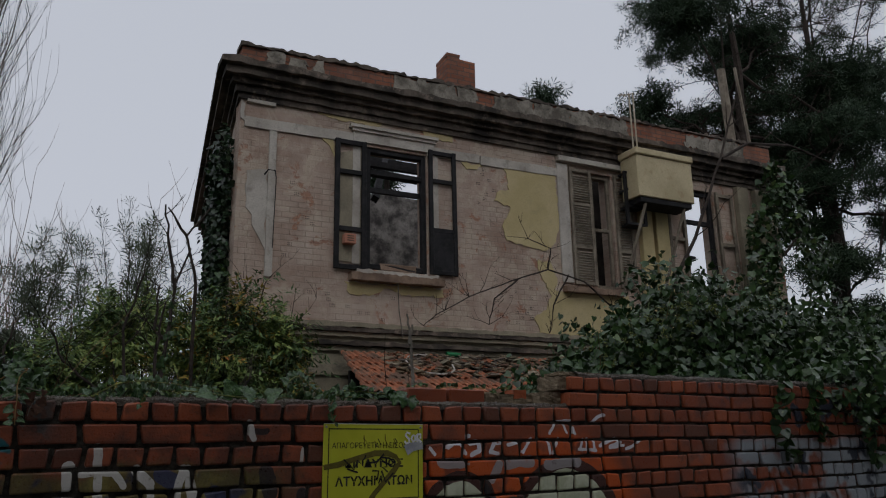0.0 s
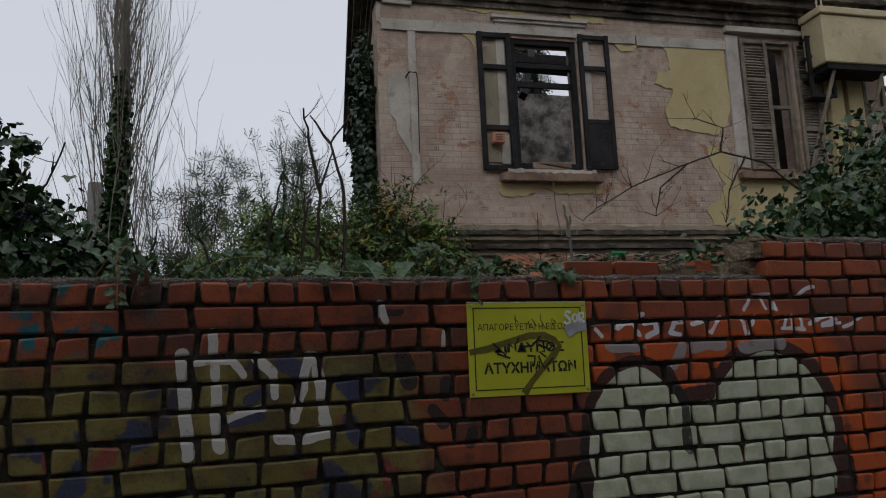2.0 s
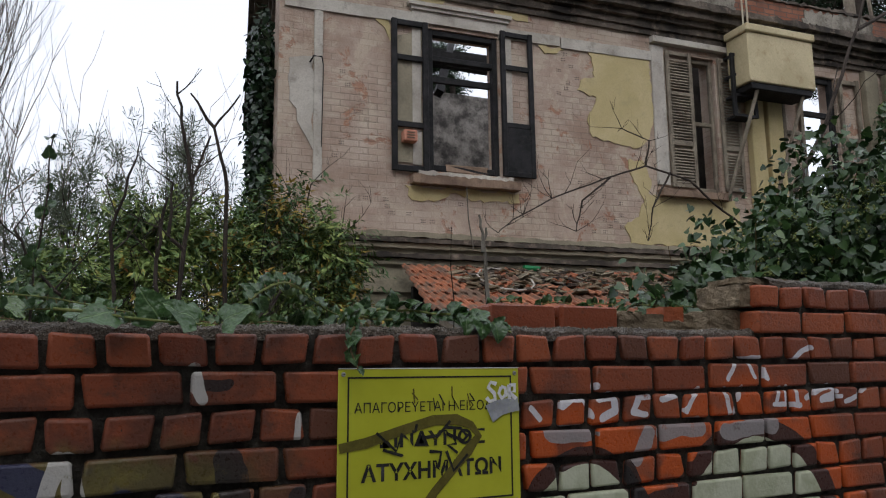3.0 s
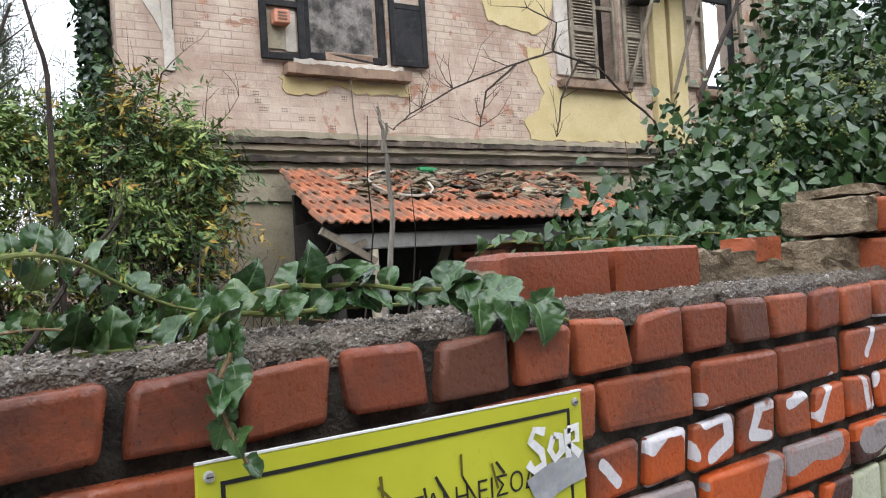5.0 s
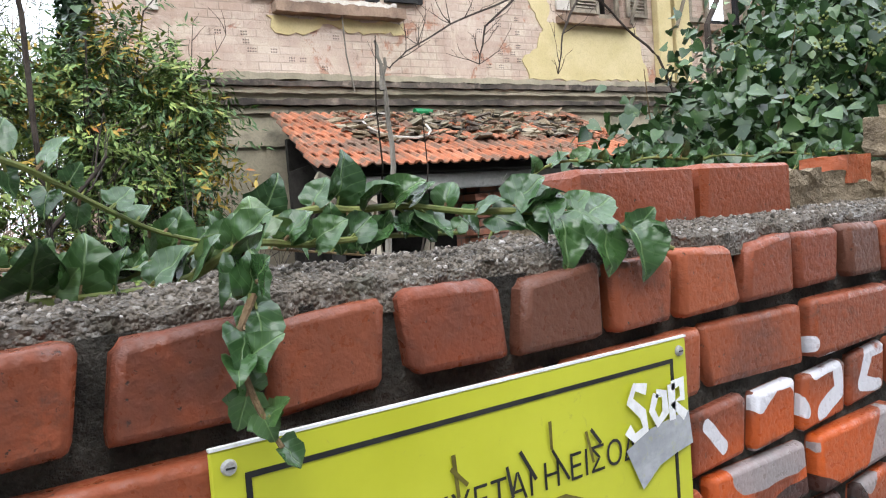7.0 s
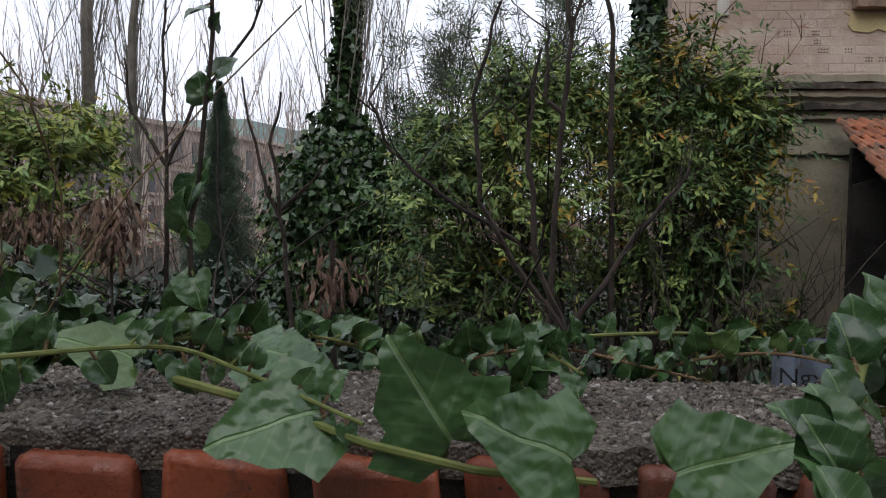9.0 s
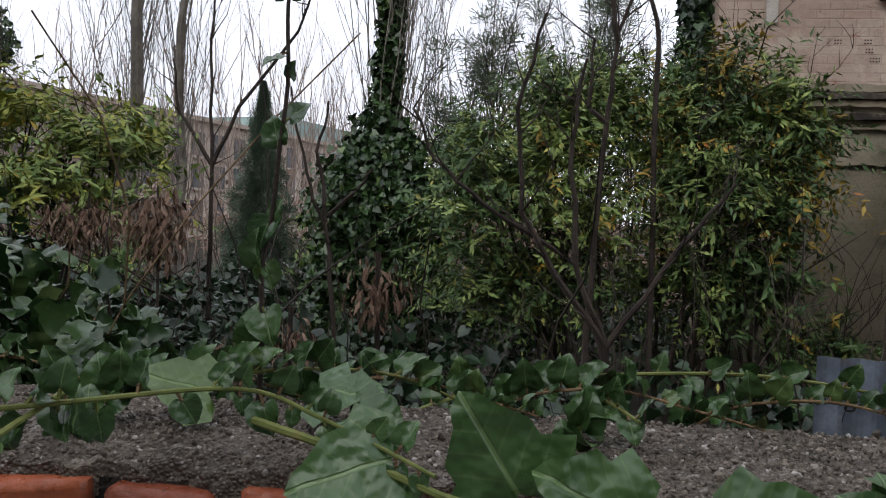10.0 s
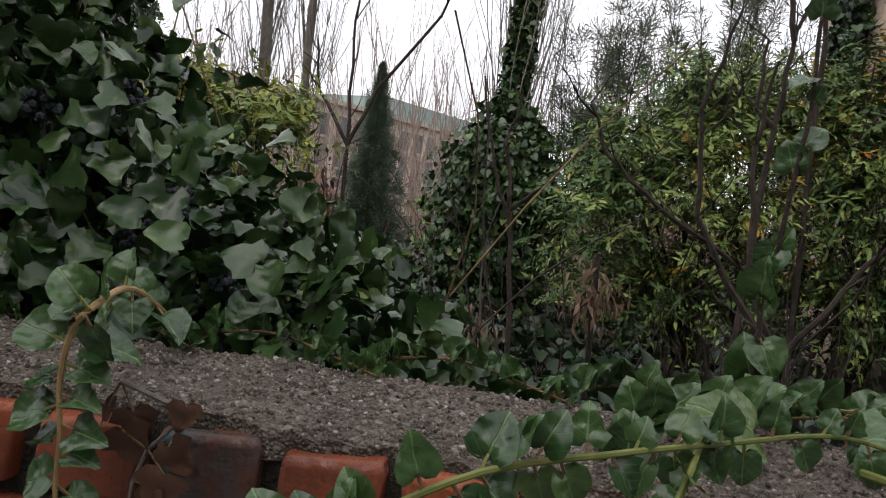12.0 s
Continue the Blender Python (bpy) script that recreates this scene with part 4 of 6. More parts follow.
def build_tank():
    tank = thing("wall_box", HOUSE @ pose(7.5, 0, 5.66), "cream painted metal box hung on the facade, rust streaked", "box")
    part("body", one_box(-0.65, 0.65, -0.58, -0.125, 0.0, 0.78, 0.015), "tank", tank)
    part("lid", one_box(-0.69, 0.67, -0.62, -0.12, 0.781, 0.90, 0.015), "tank", tank, "overhanging box lid")
    part("underside", one_box(-0.6, 0.6, -0.55, -0.13, -0.10, -0.001, 0.01), "charred", tank, "dark underside")
    for u in (-0.45, 0.45):
        part("strut", tube(bmesh.new(), [(u, -0.5, -0.08), (u - 0.35, -0.13, -1.7)], 0.03, 0.03), "old_wood", tank, "diagonal support pole")
    pipes = thing("vent_pipes", HOUSE @ pose(6.88, -0.13, 6.38), "pair of pale metal pipes rising past the cornice", "pipe")
    for i, (a, o) in enumerate(((0.0, 0.0), (0.09, -0.02))):
        part("pipe", tube(bmesh.new(), [(a, 0.13 - 0.008, -0.1), (a, -0.36, 0.1), (a, -0.36, 1.25 + i * 0.05), (a - 0.22, -0.36, 1.2)], 0.016, 0.016), "pale_wood", pipes)
    blind = thing("burnt_meter_cabinet", HOUSE @ pose(7.0, -0.08, 5.2), "charred open cabinet frame beside the louvred window", "cabinet")
    bm = bmesh.new()
    for a in (-0.2, 0.2):
        bx(bm, a - 0.03, a + 0.03, -0.22, -0.18, 0, 1.0)
    for z in (0, 0.32, 0.64, 0.96):
        bx(bm, -0.17, 0.17, -0.22, 0.017, z, z + 0.04)
    part("frame", bm, "charred", blind)


build_tank()


# ---- tiled lean-to against the house ----
def build_shed():
    shed = thing("lean_to_shed", pose(2.9, 5.0, 0), "collapsing lean-to with a broken clay tile roof", "shed")
    A, B, C, D = Vector((0.35, 1.82, 2.72)), Vector((4.2, 1.52, 2.72)), Vector((-0.15, 0.0, 2.04)), Vector((3.7, -0.15, 2.06))
    def at(f, g):
        return A.lerp(B, f).lerp(C.lerp(D, f), g)
    bm = bmesh.new()
    for off, flip in ((-0.04, False), (-0.07, True)):
        q = [bm.verts.new(at(f, g) + Vector((0, 0, off))) for f, g in ((0.01, 0), (1, 0), (1, 0.98), (0.01, 0.98))]
        bm.faces.new(q[::-1] if flip else q)
    # boarding under the tiles is coloured as dark as the shade there
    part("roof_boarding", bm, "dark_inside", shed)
    rnd = random.Random(7)
    tiles = []
    for k in range(4):
        bm = bmesh.new()
        prof = [(-0.115, 0.0), (-0.095, 0.026), (-0.075, 0.026), (-0.055, 0.004), (-0.02, 0.004), (0.0, 0.024), (0.02, 0.024), (0.04, 0.004), (0.075, 0.004), (0.095, 0.03), (0.115, 0.03)]
        cut = 0.0 if k < 2 else rnd.uniform(0.05, 0.14)
        rows = []
        for y, dz in ((-0.21, 0.018), (0.21 - cut, 0.0)):
            rows.append([bm.verts.new((x, y + (rnd.uniform(-0.05, 0.03) if cut and y > 0 else 0), z + dz)) for x, z in prof])
            rows.append([bm.verts.new((x, y, z + dz - 0.014)) for x, z in prof])
        a, a2, b, b2 = rows
        for i in range(len(prof) - 1):
            bm.faces.new((a[i], a[i + 1], b[i + 1], b[i])), bm.faces.new((a2[i + 1], a2[i], b2[i], b2[i + 1]))
            bm.faces.new((a2[i], a2[i + 1], a[i + 1], a[i]))
        tiles.append(mesh_of("roof_tile", bm, "tile"))
    rows_n, cols = 6, 17
    for r in range(rows_n):
        for c in range(cols):
            f, g = (c + 0.5) / cols, (r + 0.5) / rows_n
            messy = 0.17 < f < 0.97 and r < 4
            if messy and rnd.random() < 0.5:
                continue
            ob = new("roof_tile", rnd.choice(tiles[:2] if not messy else tiles))
            p = at(f, g)
            ex = (at(1, g) - at(0, g)).normalized()
            ey = (at(f, 0) - at(f, 1)).normalized()
            ez = ex.cross(ey).normalized()
            m = Matrix((ex, ey, ez)).transposed().to_4x4()
            j = 0.14 if messy else 0.03
            ob.parent = shed
            ob.matrix_local = Matrix.Translation(p + Vector((0, 0, 0.01 + rnd.uniform(0, 0.03 if messy else 0.008)))) @ m @ Euler((rnd.uniform(-j, j) * 0.6, rnd.uniform(-j, j) * 0.6, rnd.uniform(-j, j))).to_matrix().to_4x4()
    for k in range(270):
        f, g = rnd.uniform(0.14, 0.98), rnd.uniform(0.02, 0.66)
        bm = bmesh.new()
        s = rnd.uniform(0.04, 0.13)
        bx(bm, -s, s, -s * 0.6, s * 0.6, 0, rnd.uniform(0.012, 0.03), 0.004, 0.012, rnd)
        ob = part("roof_debris", bm, rnd.choice(("cement", "tile", "cornice", "beige_render", "cement", "old_wood")), shed)
        ob.matrix_local = Matrix.Translation(at(f, g) + Vector((0, 0, 0.035))) @ Euler((rnd.uniform(-0.5, 0.2), rnd.uniform(-0.3, 0.3), rnd.uniform(0, 6))).to_matrix().to_4x4()
    part("hose_loop", tube(bmesh.new(), [at(0.3 + 0.09 * math.cos(a * 0.5), 0.4 + 0.28 * math.sin(a * 0.5)) + Vector((0, 0, 0.08)) for a in range(11)], 0.012, 0.012), "white_stucco", shed, "loop of pale cable on the tiles")
    bottle = part("plastic_bottle", tube(bmesh.new(), [(0, 0, 0), (0.2, 0, 0.0), (0.23, 0, 0), (0.27, 0, 0)], 0.04, 0.025, 8), "green_plastic", shed, "crushed green plastic bottle")
    bottle.location = at(0.42, 0.05) + Vector((0, 0, 0.07))
    part("eave_beam", one_box(0.05, 3.6, 0.05, 0.13, 1.83, 1.97, 0.008, 0.004), "grey_pole", shed, "grey-painted eave beam")
    part("post", one_box(0.36, 0.43, 0.06, 0.12, 0.1, 1.828, 0.006), "pale_wood", shed, "pale timber post")
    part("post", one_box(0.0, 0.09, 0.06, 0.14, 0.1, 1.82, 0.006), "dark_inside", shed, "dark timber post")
    # side and rear boarding: the shed's inner shade put in as near-black colour
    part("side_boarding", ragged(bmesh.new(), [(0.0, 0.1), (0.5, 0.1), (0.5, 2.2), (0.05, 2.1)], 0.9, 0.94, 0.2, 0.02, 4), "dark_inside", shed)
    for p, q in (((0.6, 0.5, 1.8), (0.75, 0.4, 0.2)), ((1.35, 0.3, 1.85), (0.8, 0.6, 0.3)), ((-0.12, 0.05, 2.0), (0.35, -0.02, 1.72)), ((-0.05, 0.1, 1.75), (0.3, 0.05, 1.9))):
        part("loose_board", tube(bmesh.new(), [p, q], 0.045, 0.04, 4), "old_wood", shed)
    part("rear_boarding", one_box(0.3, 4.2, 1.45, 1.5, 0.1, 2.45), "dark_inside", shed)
    bm = bmesh.new()
    for r in range(22):
        for c in range(2):
            o = 0.06 if r % 2 else 0
            bx(bm, 1.55 + c * 0.22 + o, 1.76 + c * 0.22 + o, 0.15, 0.36, 0.1 + r * 0.08, 0.17 + r * 0.08, 0.006, 0.002, rnd)
    part("brick_pier", bm, "bare_brick", shed, "red brick pier under the roof")
    part("brick_panel", one_box(1.56, 3.6, 0.37, 0.5, 0.1, 1.83), "bare_brick", shed)


build_shed()


# ---- warning sign screwed to the wall ----
def text_mesh(words, width, height, bold):
    c = bpy.data.curves.new("lettering", "FONT")
    c.body, c.size, c.align_x, c.align_y = words, 1.0, "CENTER", "CENTER"
    c.offset, c.extrude = bold, 0.0
    ob = new("lettering", c)
    me = bpy.data.meshes.new_from_object(ob.evaluated_get(bpy.context.evaluated_depsgraph_get()))
    bpy.data.objects.remove(ob)
    co = np.array([v.co[:] for v in me.vertices])
    lo, hi = co.min(0), co.max(0)
    for v in me.vertices:
        x, y = (v.co.x - (lo[0] + hi[0]) / 2) * width / (hi[0] - lo[0]), (v.co.y - (lo[1] + hi[1]) / 2) * height / (hi[1] - lo[1])
        v.co = (x, 0, y)
    me.materials.append(M["black_paint"])
    return me


def stroke(bm, pts, w, y, rnd):
    """A flat brush stroke along points (x, z)."""
    left, right = [], []
    for i, (x, z) in enumerate(pts):
        x0, z0 = pts[max(i - 1, 0)]
        x1, z1 = pts[min(i + 1, len(pts) - 1)]
        d = Vector((x1 - x0, 0, z1 - z0)).normalized()
        nrm = Vector((-d.z, 0, d.x)) * w * rnd.uniform(0.4, 0.6)
        left.append(bm.verts.new(Vector((x, y, z)) + nrm)), right.append(bm.verts.new(Vector((x, y, z)) - nrm))
    for i in range(len(pts) - 1):
        bm.faces.new((left[i], right[i], right[i + 1], left[i + 1]))
    return bm


def build_sign():
    W, H = 0.476, 0.332
    s = thing("warning_sign", pose(0.364, -0.0095, 1.347, 0, 0.5, 0), "yellow Greek danger sign, scribbled over, on the brick wall", "sign")
    plate = part("plate", one_box(-W / 2, W / 2, 0.0, 0.004, -H / 2, H / 2, 0.0015), "sign", s)
    part("plate_edge", one_box(-W / 2, W / 2, -0.0006, 0.0035, H / 2, H / 2 + 0.002), "white_paint", s, "white sheared edge")
    bm = bmesh.new()
    i, t = 0.022, 0.004
    for a, b, c, d in ((-W / 2 + i, W / 2 - i, H / 2 - i, H / 2 - i + t), (-W / 2 + i, W / 2 - i, -H / 2 + i, -H / 2 + i + t), (-W / 2 + i, -W / 2 + i + t, -H / 2 + i + t, H / 2 - i), (W / 2 - i - t, W / 2 - i, -H / 2 + i + t, H / 2 - i)):
        bx(bm, a, b, -0.0008, 0.0, c, d)
    part("border_line", bm, "black_paint", s)
    for words, w, h, z, bold in (("ΑΠΑΓΟΡΕΥΕΤΑΙ Η ΕΙΣΟΔΟΣ", 0.40, 0.024, 0.078, 0.0), ("ΚΙΝΔΥΝΟΣ", 0.275, 0.036, 0.004, 0.03), ("ΑΤΥΧΗΜΑΤΩΝ", 0.365, 0.040, -0.067, 0.03)):
        ob = new("lettering", text_mesh(words, w, h, bold))
        ob.parent, ob.location = s, (0.0, -0.0012, z)
    rnd = random.Random(3)
    part("spray_stroke", stroke(bmesh.new(), [(-0.235, -0.01), (-0.17, 0.0), (-0.1, 0.02), (0.0, 0.045), (0.06, 0.045), (0.1, 0.03), (0.12, 0.005), (0.09, -0.03), (0.04, -0.08), (0.0, -0.12), (-0.03, -0.16)], 0.024, -0.0016, rnd), "olive_paint", s, "olive spray stroke")
    for k in range(9):
        x, z = rnd.uniform(-0.16, 0.06), rnd.uniform(-0.03, 0.03)
        part("scribble", stroke(bmesh.new(), [(x, z), (x + rnd.uniform(-0.03, 0.05), z + rnd.uniform(-0.05, 0.03)), (x + rnd.uniform(0.0, 0.08), z + rnd.uniform(-0.04, 0.05))], 0.007, -0.0018 - k * 0.0001, rnd), "black_paint", s)
    for k in range(8):
        x, z = rnd.uniform(-0.06, 0.1), rnd.uniform(0.085, 0.125)
        part("scribble", stroke(bmesh.new(), [(x, z), (x + rnd.uniform(-0.01, 0.03), z - rnd.uniform(0.015, 0.035))], 0.0035, -0.0018 - k * 0.0001, rnd), "black_paint" if k % 2 else "olive_paint", s)
    for pts in ([(0.172, 0.127), (0.155, 0.132), (0.148, 0.12), (0.165, 0.105), (0.168, 0.09), (0.152, 0.085), (0.143, 0.095)], [(0.185, 0.12), (0.178, 0.105), (0.186, 0.092), (0.198, 0.1), (0.197, 0.118), (0.185, 0.12)], [(0.208, 0.09), (0.208, 0.125)], [(0.208, 0.123), (0.224, 0.125), (0.224, 0.108), (0.21, 0.106), (0.228, 0.09)]):
        part("white_tag", stroke(bmesh.new(), pts, 0.010, -0.0032, rnd), "white_paint", s, "white marker tag")
    part("grey_smear", stroke(bmesh.new(), [(0.15, 0.055), (0.18, 0.07), (0.21, 0.075), (0.235, 0.078)], 0.04, -0.0030, rnd), "grey_paint", s, "grey spray smear")
    for x in (-W / 2 + 0.012, W / 2 - 0.012):
        for z in (-H / 2 + 0.012, H / 2 - 0.012):
            bm = bmesh.new()
            bmesh.ops.create_cone(bm, cap_ends=True, segments=14, radius1=0.0055, radius2=0.0042, depth=0.003, matrix=Matrix.Translation((x, -0.0015, z)) @ Matrix.Rotation(radians(90), 4, "X"))
            screw = part("screw", bm, "screw", s, "steel cross-head screw")
            part("slot", one_box(x - 0.003, x + 0.003, -0.0036, -0.003, z - 0.0006, z + 0.0006), "black_paint", screw)


build_sign()


# ---- plants ----
IVY = ([(0, 0, 0), (0, 0.3, -0.05), (0, 0.62, -0.06), (0, 1, -0.14), (-0.3, -0.13, 0.04), (-0.54, 0.1, 0.09), (-0.46, 0.34, 0.06), (-0.36, 0.55, 0.02), (-0.15, 0.82, -0.06), (0.3, -0.13, 0.04), (0.54, 0.1, 0.09), (0.46, 0.34, 0.06), (0.36, 0.55, 0.02), (0.15, 0.82, -0.06)],
       [(0, 1, 5, 4), (1, 6, 5), (1, 2, 7, 6), (2, 3, 8, 7), (0, 9, 10, 1), (1, 10, 11), (1, 11, 12, 2), (2, 12, 13, 3)])
LANCE = ([(0, 0, 0), (0, 0.45, -0.05), (0, 1, -0.03), (-0.17, 0.38, 0.04), (0.17, 0.38, 0.04)], [(0, 1, 3), (1, 2, 3), (0, 4, 1), (1, 4, 2)])
CURL = ([(0, 0, 0), (-0.13, 0.4, 0.12), (0.13, 0.35, 0.12), (0.05, 1, 0.0)], [(0, 2, 1), (1, 2, 3)])
TUFT = ([(0, 0, 0)] + [(math.sin(a) * 0.9 + s * 0.035 * math.cos(a), math.cos(a) * 0.9 - s * 0.035 * math.sin(a), h) for a, h in ((-1.3, 0.2), (-0.8, -0.15), (-0.35, 0.25), (0.1, 0.0), (0.5, -0.25), (0.9, 0.2), (1.35, -0.1)) for s in (-1, 1)],
        [(0, 1 + 2 * i, 2 + 2 * i) for i in range(7)])
NEEDLES = ([(0, 0, 0)] + [(math.sin(a) * 0.9 + s * 0.075 * math.cos(a), math.cos(a) * 0.9 - s * 0.075 * math.sin(a), h) for a, h in ((-1.9, 0.3), (-1.3, -0.3), (-0.8, 0.25), (-0.3, -0.2), (0.2, 0.3), (0.7, -0.25), (1.2, 0.2), (1.8, -0.2)) for s in (-1, 1)],
           [(0, 1 + 2 * i, 2 + 2 * i) for i in range(8)])


def leaf_mesh(name, template, P, tips, normals, sizes, material):
    """One mesh of many leaves: places, tip directions, face normals and sizes as arrays."""
    V, F = np.array(template[0], float), template[1]
    tips = tips / np.linalg.norm(tips, axis=1, keepdims=True)
    side = np.cross(tips, normals)
    side /= np.linalg.norm(side, axis=1, keepdims=True) + 1e-9
    up = np.cross(side, tips)
    co = P[:, None, :] + sizes[:, None, None] * (V[None, :, 0:1] * side[:, None, :] + V[None, :, 1:2] * tips[:, None, :] + V[None, :, 2:3] * up[:, None, :])
    n, k = len(P), len(V)
    loops = np.concatenate([np.array(f) for f in F])
    starts = np.cumsum([0] + [len(f) for f in F][:-1])
    me = bpy.data.meshes.new(name)
    me.vertices.add(n * k)
    me.vertices.foreach_set("co", co.ravel().astype(np.float32))
    me.loops.add(n * len(loops))
    me.loops.foreach_set("vertex_index", (loops[None, :] + (np.arange(n) * k)[:, None]).ravel().astype(np.int32))
    me.polygons.add(n * len(F))
    me.polygons.foreach_set("loop_start", (starts[None, :] + (np.arange(n) * len(loops))[:, None]).ravel().astype(np.int32))
    me.polygons.foreach_set("use_smooth", np.ones(n * len(F), dtype=bool))
    me.update(calc_edges=True)
    me.materials.append(M[material])
    return me


def scatter(blobs, count, rng, shell=0.55, rough=0.3):
    """Points in a union of lumpy ellipsoids (x, y, z, rx, ry, rz), mostly near their surface, with outward directions."""
    w = np.array([b[3] * b[5] for b in blobs])
    pick = rng.choice(len(blobs), count, p=w / w.sum())
    d = rng.normal(size=(count, 3))
    d /= np.linalg.norm(d, axis=1, keepdims=True)
    r = (1 - shell * rng.random(count) ** 1.6)
    lump = np.array([1 + rough * noise.noise(Vector(q * 2.3) + Vector((i * 3.7, 0, 0))) + rough * 0.6 * noise.noise(Vector(q * 6.0) + Vector((0, i * 1.7, 0))) for q, i in zip(d, pick)])
    B = np.array(blobs)[pick]
    return B[:, :3] + d * (r * lump)[:, None] * B[:, 3:], d


def foliage(parent, name, blobs, count, size, template, material, seed, droop=0.5, label="", face=0.8, zmin=0.1, shell=0.55, rough=0.35, clump=0, loose=0.1):
    rng = np.random.default_rng(seed)
    P, d = scatter(blobs, count // max(clump, 1), rng, shell, rough)
    if clump:
        P, d = np.repeat(P, clump, 0), np.repeat(d, clump, 0)
        P = P + rng.normal(size=P.shape) * loose * np.array([1, 1, 0.8])
    keep = P[:, 2] > zmin
    P, d = P[keep], d[keep]
    n = len(P)
    nrm = d * face + rng.normal(size=(n, 3)) * 0.55 + np.array([0, -0.15, 0.45])
    tip = rng.normal(size=(n, 3)) * 0.7 + d * 0.35 + np.array([0, 0, -droop])
    sizes = size * (0.55 + 0.8 * rng.random(n))
    ob = new(name, leaf_mesh(name, template, P, tip, nrm, sizes, material))
    ob.parent = parent
    return tagged(ob, label)


def plant(name, label, category, at=(0, 0, 0), group="", kind=""):
    return thing(name, Matrix.Translation(at), label, category, group, kind)


def twig(bm, p, d, length, r, rnd, depth, upright=0.3, kids=3, bend=0.25, sides=4):
    """A crooked branch with side twigs."""
    pts, q, dd = [Vector(p)], Vector(p), Vector(d).normalized()
    n = max(3, int(length / 0.25)) if depth else 3
    n = min(n, 8)
    for i in range(n):
        dd = (dd + Vector((rnd.uniform(-bend, bend), rnd.uniform(-bend, bend), rnd.uniform(-bend, bend) + upright * 0.25))).normalized()
        q = q + dd * length / n
        pts.append(q.copy())
    tube(bm, pts, r, max(r * 0.35, 0.0015), sides if depth > 1 else 3)
    if depth > 0:
        for k in range(kids):
            i = rnd.randint(max(1, n // 4), n)
            side = Vector((rnd.uniform(-1, 1), rnd.uniform(-1, 1), rnd.uniform(-0.2, 0.8))).normalized()
            base = (pts[i] - pts[i - 1]).normalized()
            twig(bm, pts[i], base * 0.75 + side * (0.9 - upright * 0.55), length * rnd.uniform(0.3, 0.6), r * 0.5, rnd, depth - 1, upright, kids, bend, sides)
    return bm


def bare_plant(name, label, trunks, seed, material="bark", kids=3, depth=2, r=0.02, spread=0.5):
    """A leafless sapling whose stems follow given lines, with twigs of its own."""
    rnd = random.Random(seed)
    base = trunks[0][0]
    ob = plant(name, label, "sapling", (base[0], base[1], 0))
    off = Vector((base[0], base[1], 0))
    for k, line in enumerate(trunks):
        bm = bmesh.new()
        pts = [Vector(q) - off for q in line]
        fine = []
        for a, b in zip(pts, pts[1:]):
            for i in range(4):
                fine.append(a.lerp(b, i / 4) + Vector((rnd.uniform(-1, 1), rnd.uniform(-1, 1), 0)) * 0.012 * (1 if i else 0))
        fine.append(pts[-1])
        tube(bm, fine, r * 1.2 if k == 0 else r * 0.9, r * 0.4, 6)
        for q in range(kids * len(line)):
            i = rnd.randint(len(fine) // 3, len(fine) - 1)
            dd = Vector((rnd.uniform(-1, 1), rnd.uniform(-1, 1), rnd.uniform(0.1, 1.0)))
            twig(bm, fine[i], dd, spread * rnd.uniform(0.4, 1.0), r * 0.35, rnd, depth - 1, 0.4, 2)
        part("trunk" if k == 0 else "branch", bm, material, ob)
    return ob


def ivy_leaf_mesh(seed, lobes, flat=False):
    """A curved, lobed leaf with a folded midrib; base at the origin, tip along +y."""
    rnd = random.Random(seed)
    bm = bmesh.new()
    half = [(0.0, 0.0), (0.17, -0.14), (0.37, -0.13), (0.52, 0.03), (0.54, 0.27), (0.46, 0.50), (0.32, 0.71), (0.15, 0.90), (0.0, 1.0)]
    if lobes:
        half[2], half[3], half[4], half[5], half[6] = (0.42, -0.15), (0.66, 0.17), (0.44, 0.33), (0.40, 0.52), (0.21, 0.76)
    cup, arch, wave = rnd.uniform(0.05, 0.85), rnd.uniform(0.1, 0.6), rnd.uniform(0.03, 0.09)
    if flat:
        cup, arch = rnd.uniform(0.0, 0.12), rnd.uniform(0.1, 0.3)
    def bend(x, y):
        return Vector((x, y, cup * abs(x) ** 1.4 - arch * (y - 0.4) ** 2 + wave * math.sin(9 * y + 5 * abs(x))))
    mid = [bm.verts.new(bend(0, y)) for y in (0.0, 0.1, 0.28, 0.46, 0.64, 0.82, 1.0)]
    for s in (-1, 1):
        rim = [bm.verts.new(bend(s * x * rnd.uniform(0.92, 1.06), y)) for x, y in half[1:-1]]
        inner = [bm.verts.new(bend(s * x * 0.5, y * 0.9 + 0.05)) for x, y in half[1:-1]]
        def face(*v):
            bm.faces.new(v if s < 0 else v[::-1])
        for i in range(len(rim) - 1):
            face(inner[i], inner[i + 1], rim[i + 1], rim[i])
        near = [0, 0, 1, 2, 3, 4, 5]
        for i in range(len(inner) - 1):
            a, b = mid[near[i]], mid[near[i + 1]]
            if a is b:
                face(a, inner[i + 1], inner[i])
            else:
                face(a, b, inner[i + 1], inner[i])
        face(mid[0], inner[0], rim[0])
        face(mid[5], mid[6], rim[-1], inner[-1])
    for f in bm.faces:
        f.smooth = True
    return bm


def as_template(bm):
    bm.verts.index_update()
    out = ([tuple(v.co) for v in bm.verts], [tuple(v.index for v in f.verts) for f in bm.faces])
    bm.free()
    return out


FINE_IVY = [as_template(ivy_leaf_mesh(100 + k, k != 1)) for k in range(3)]


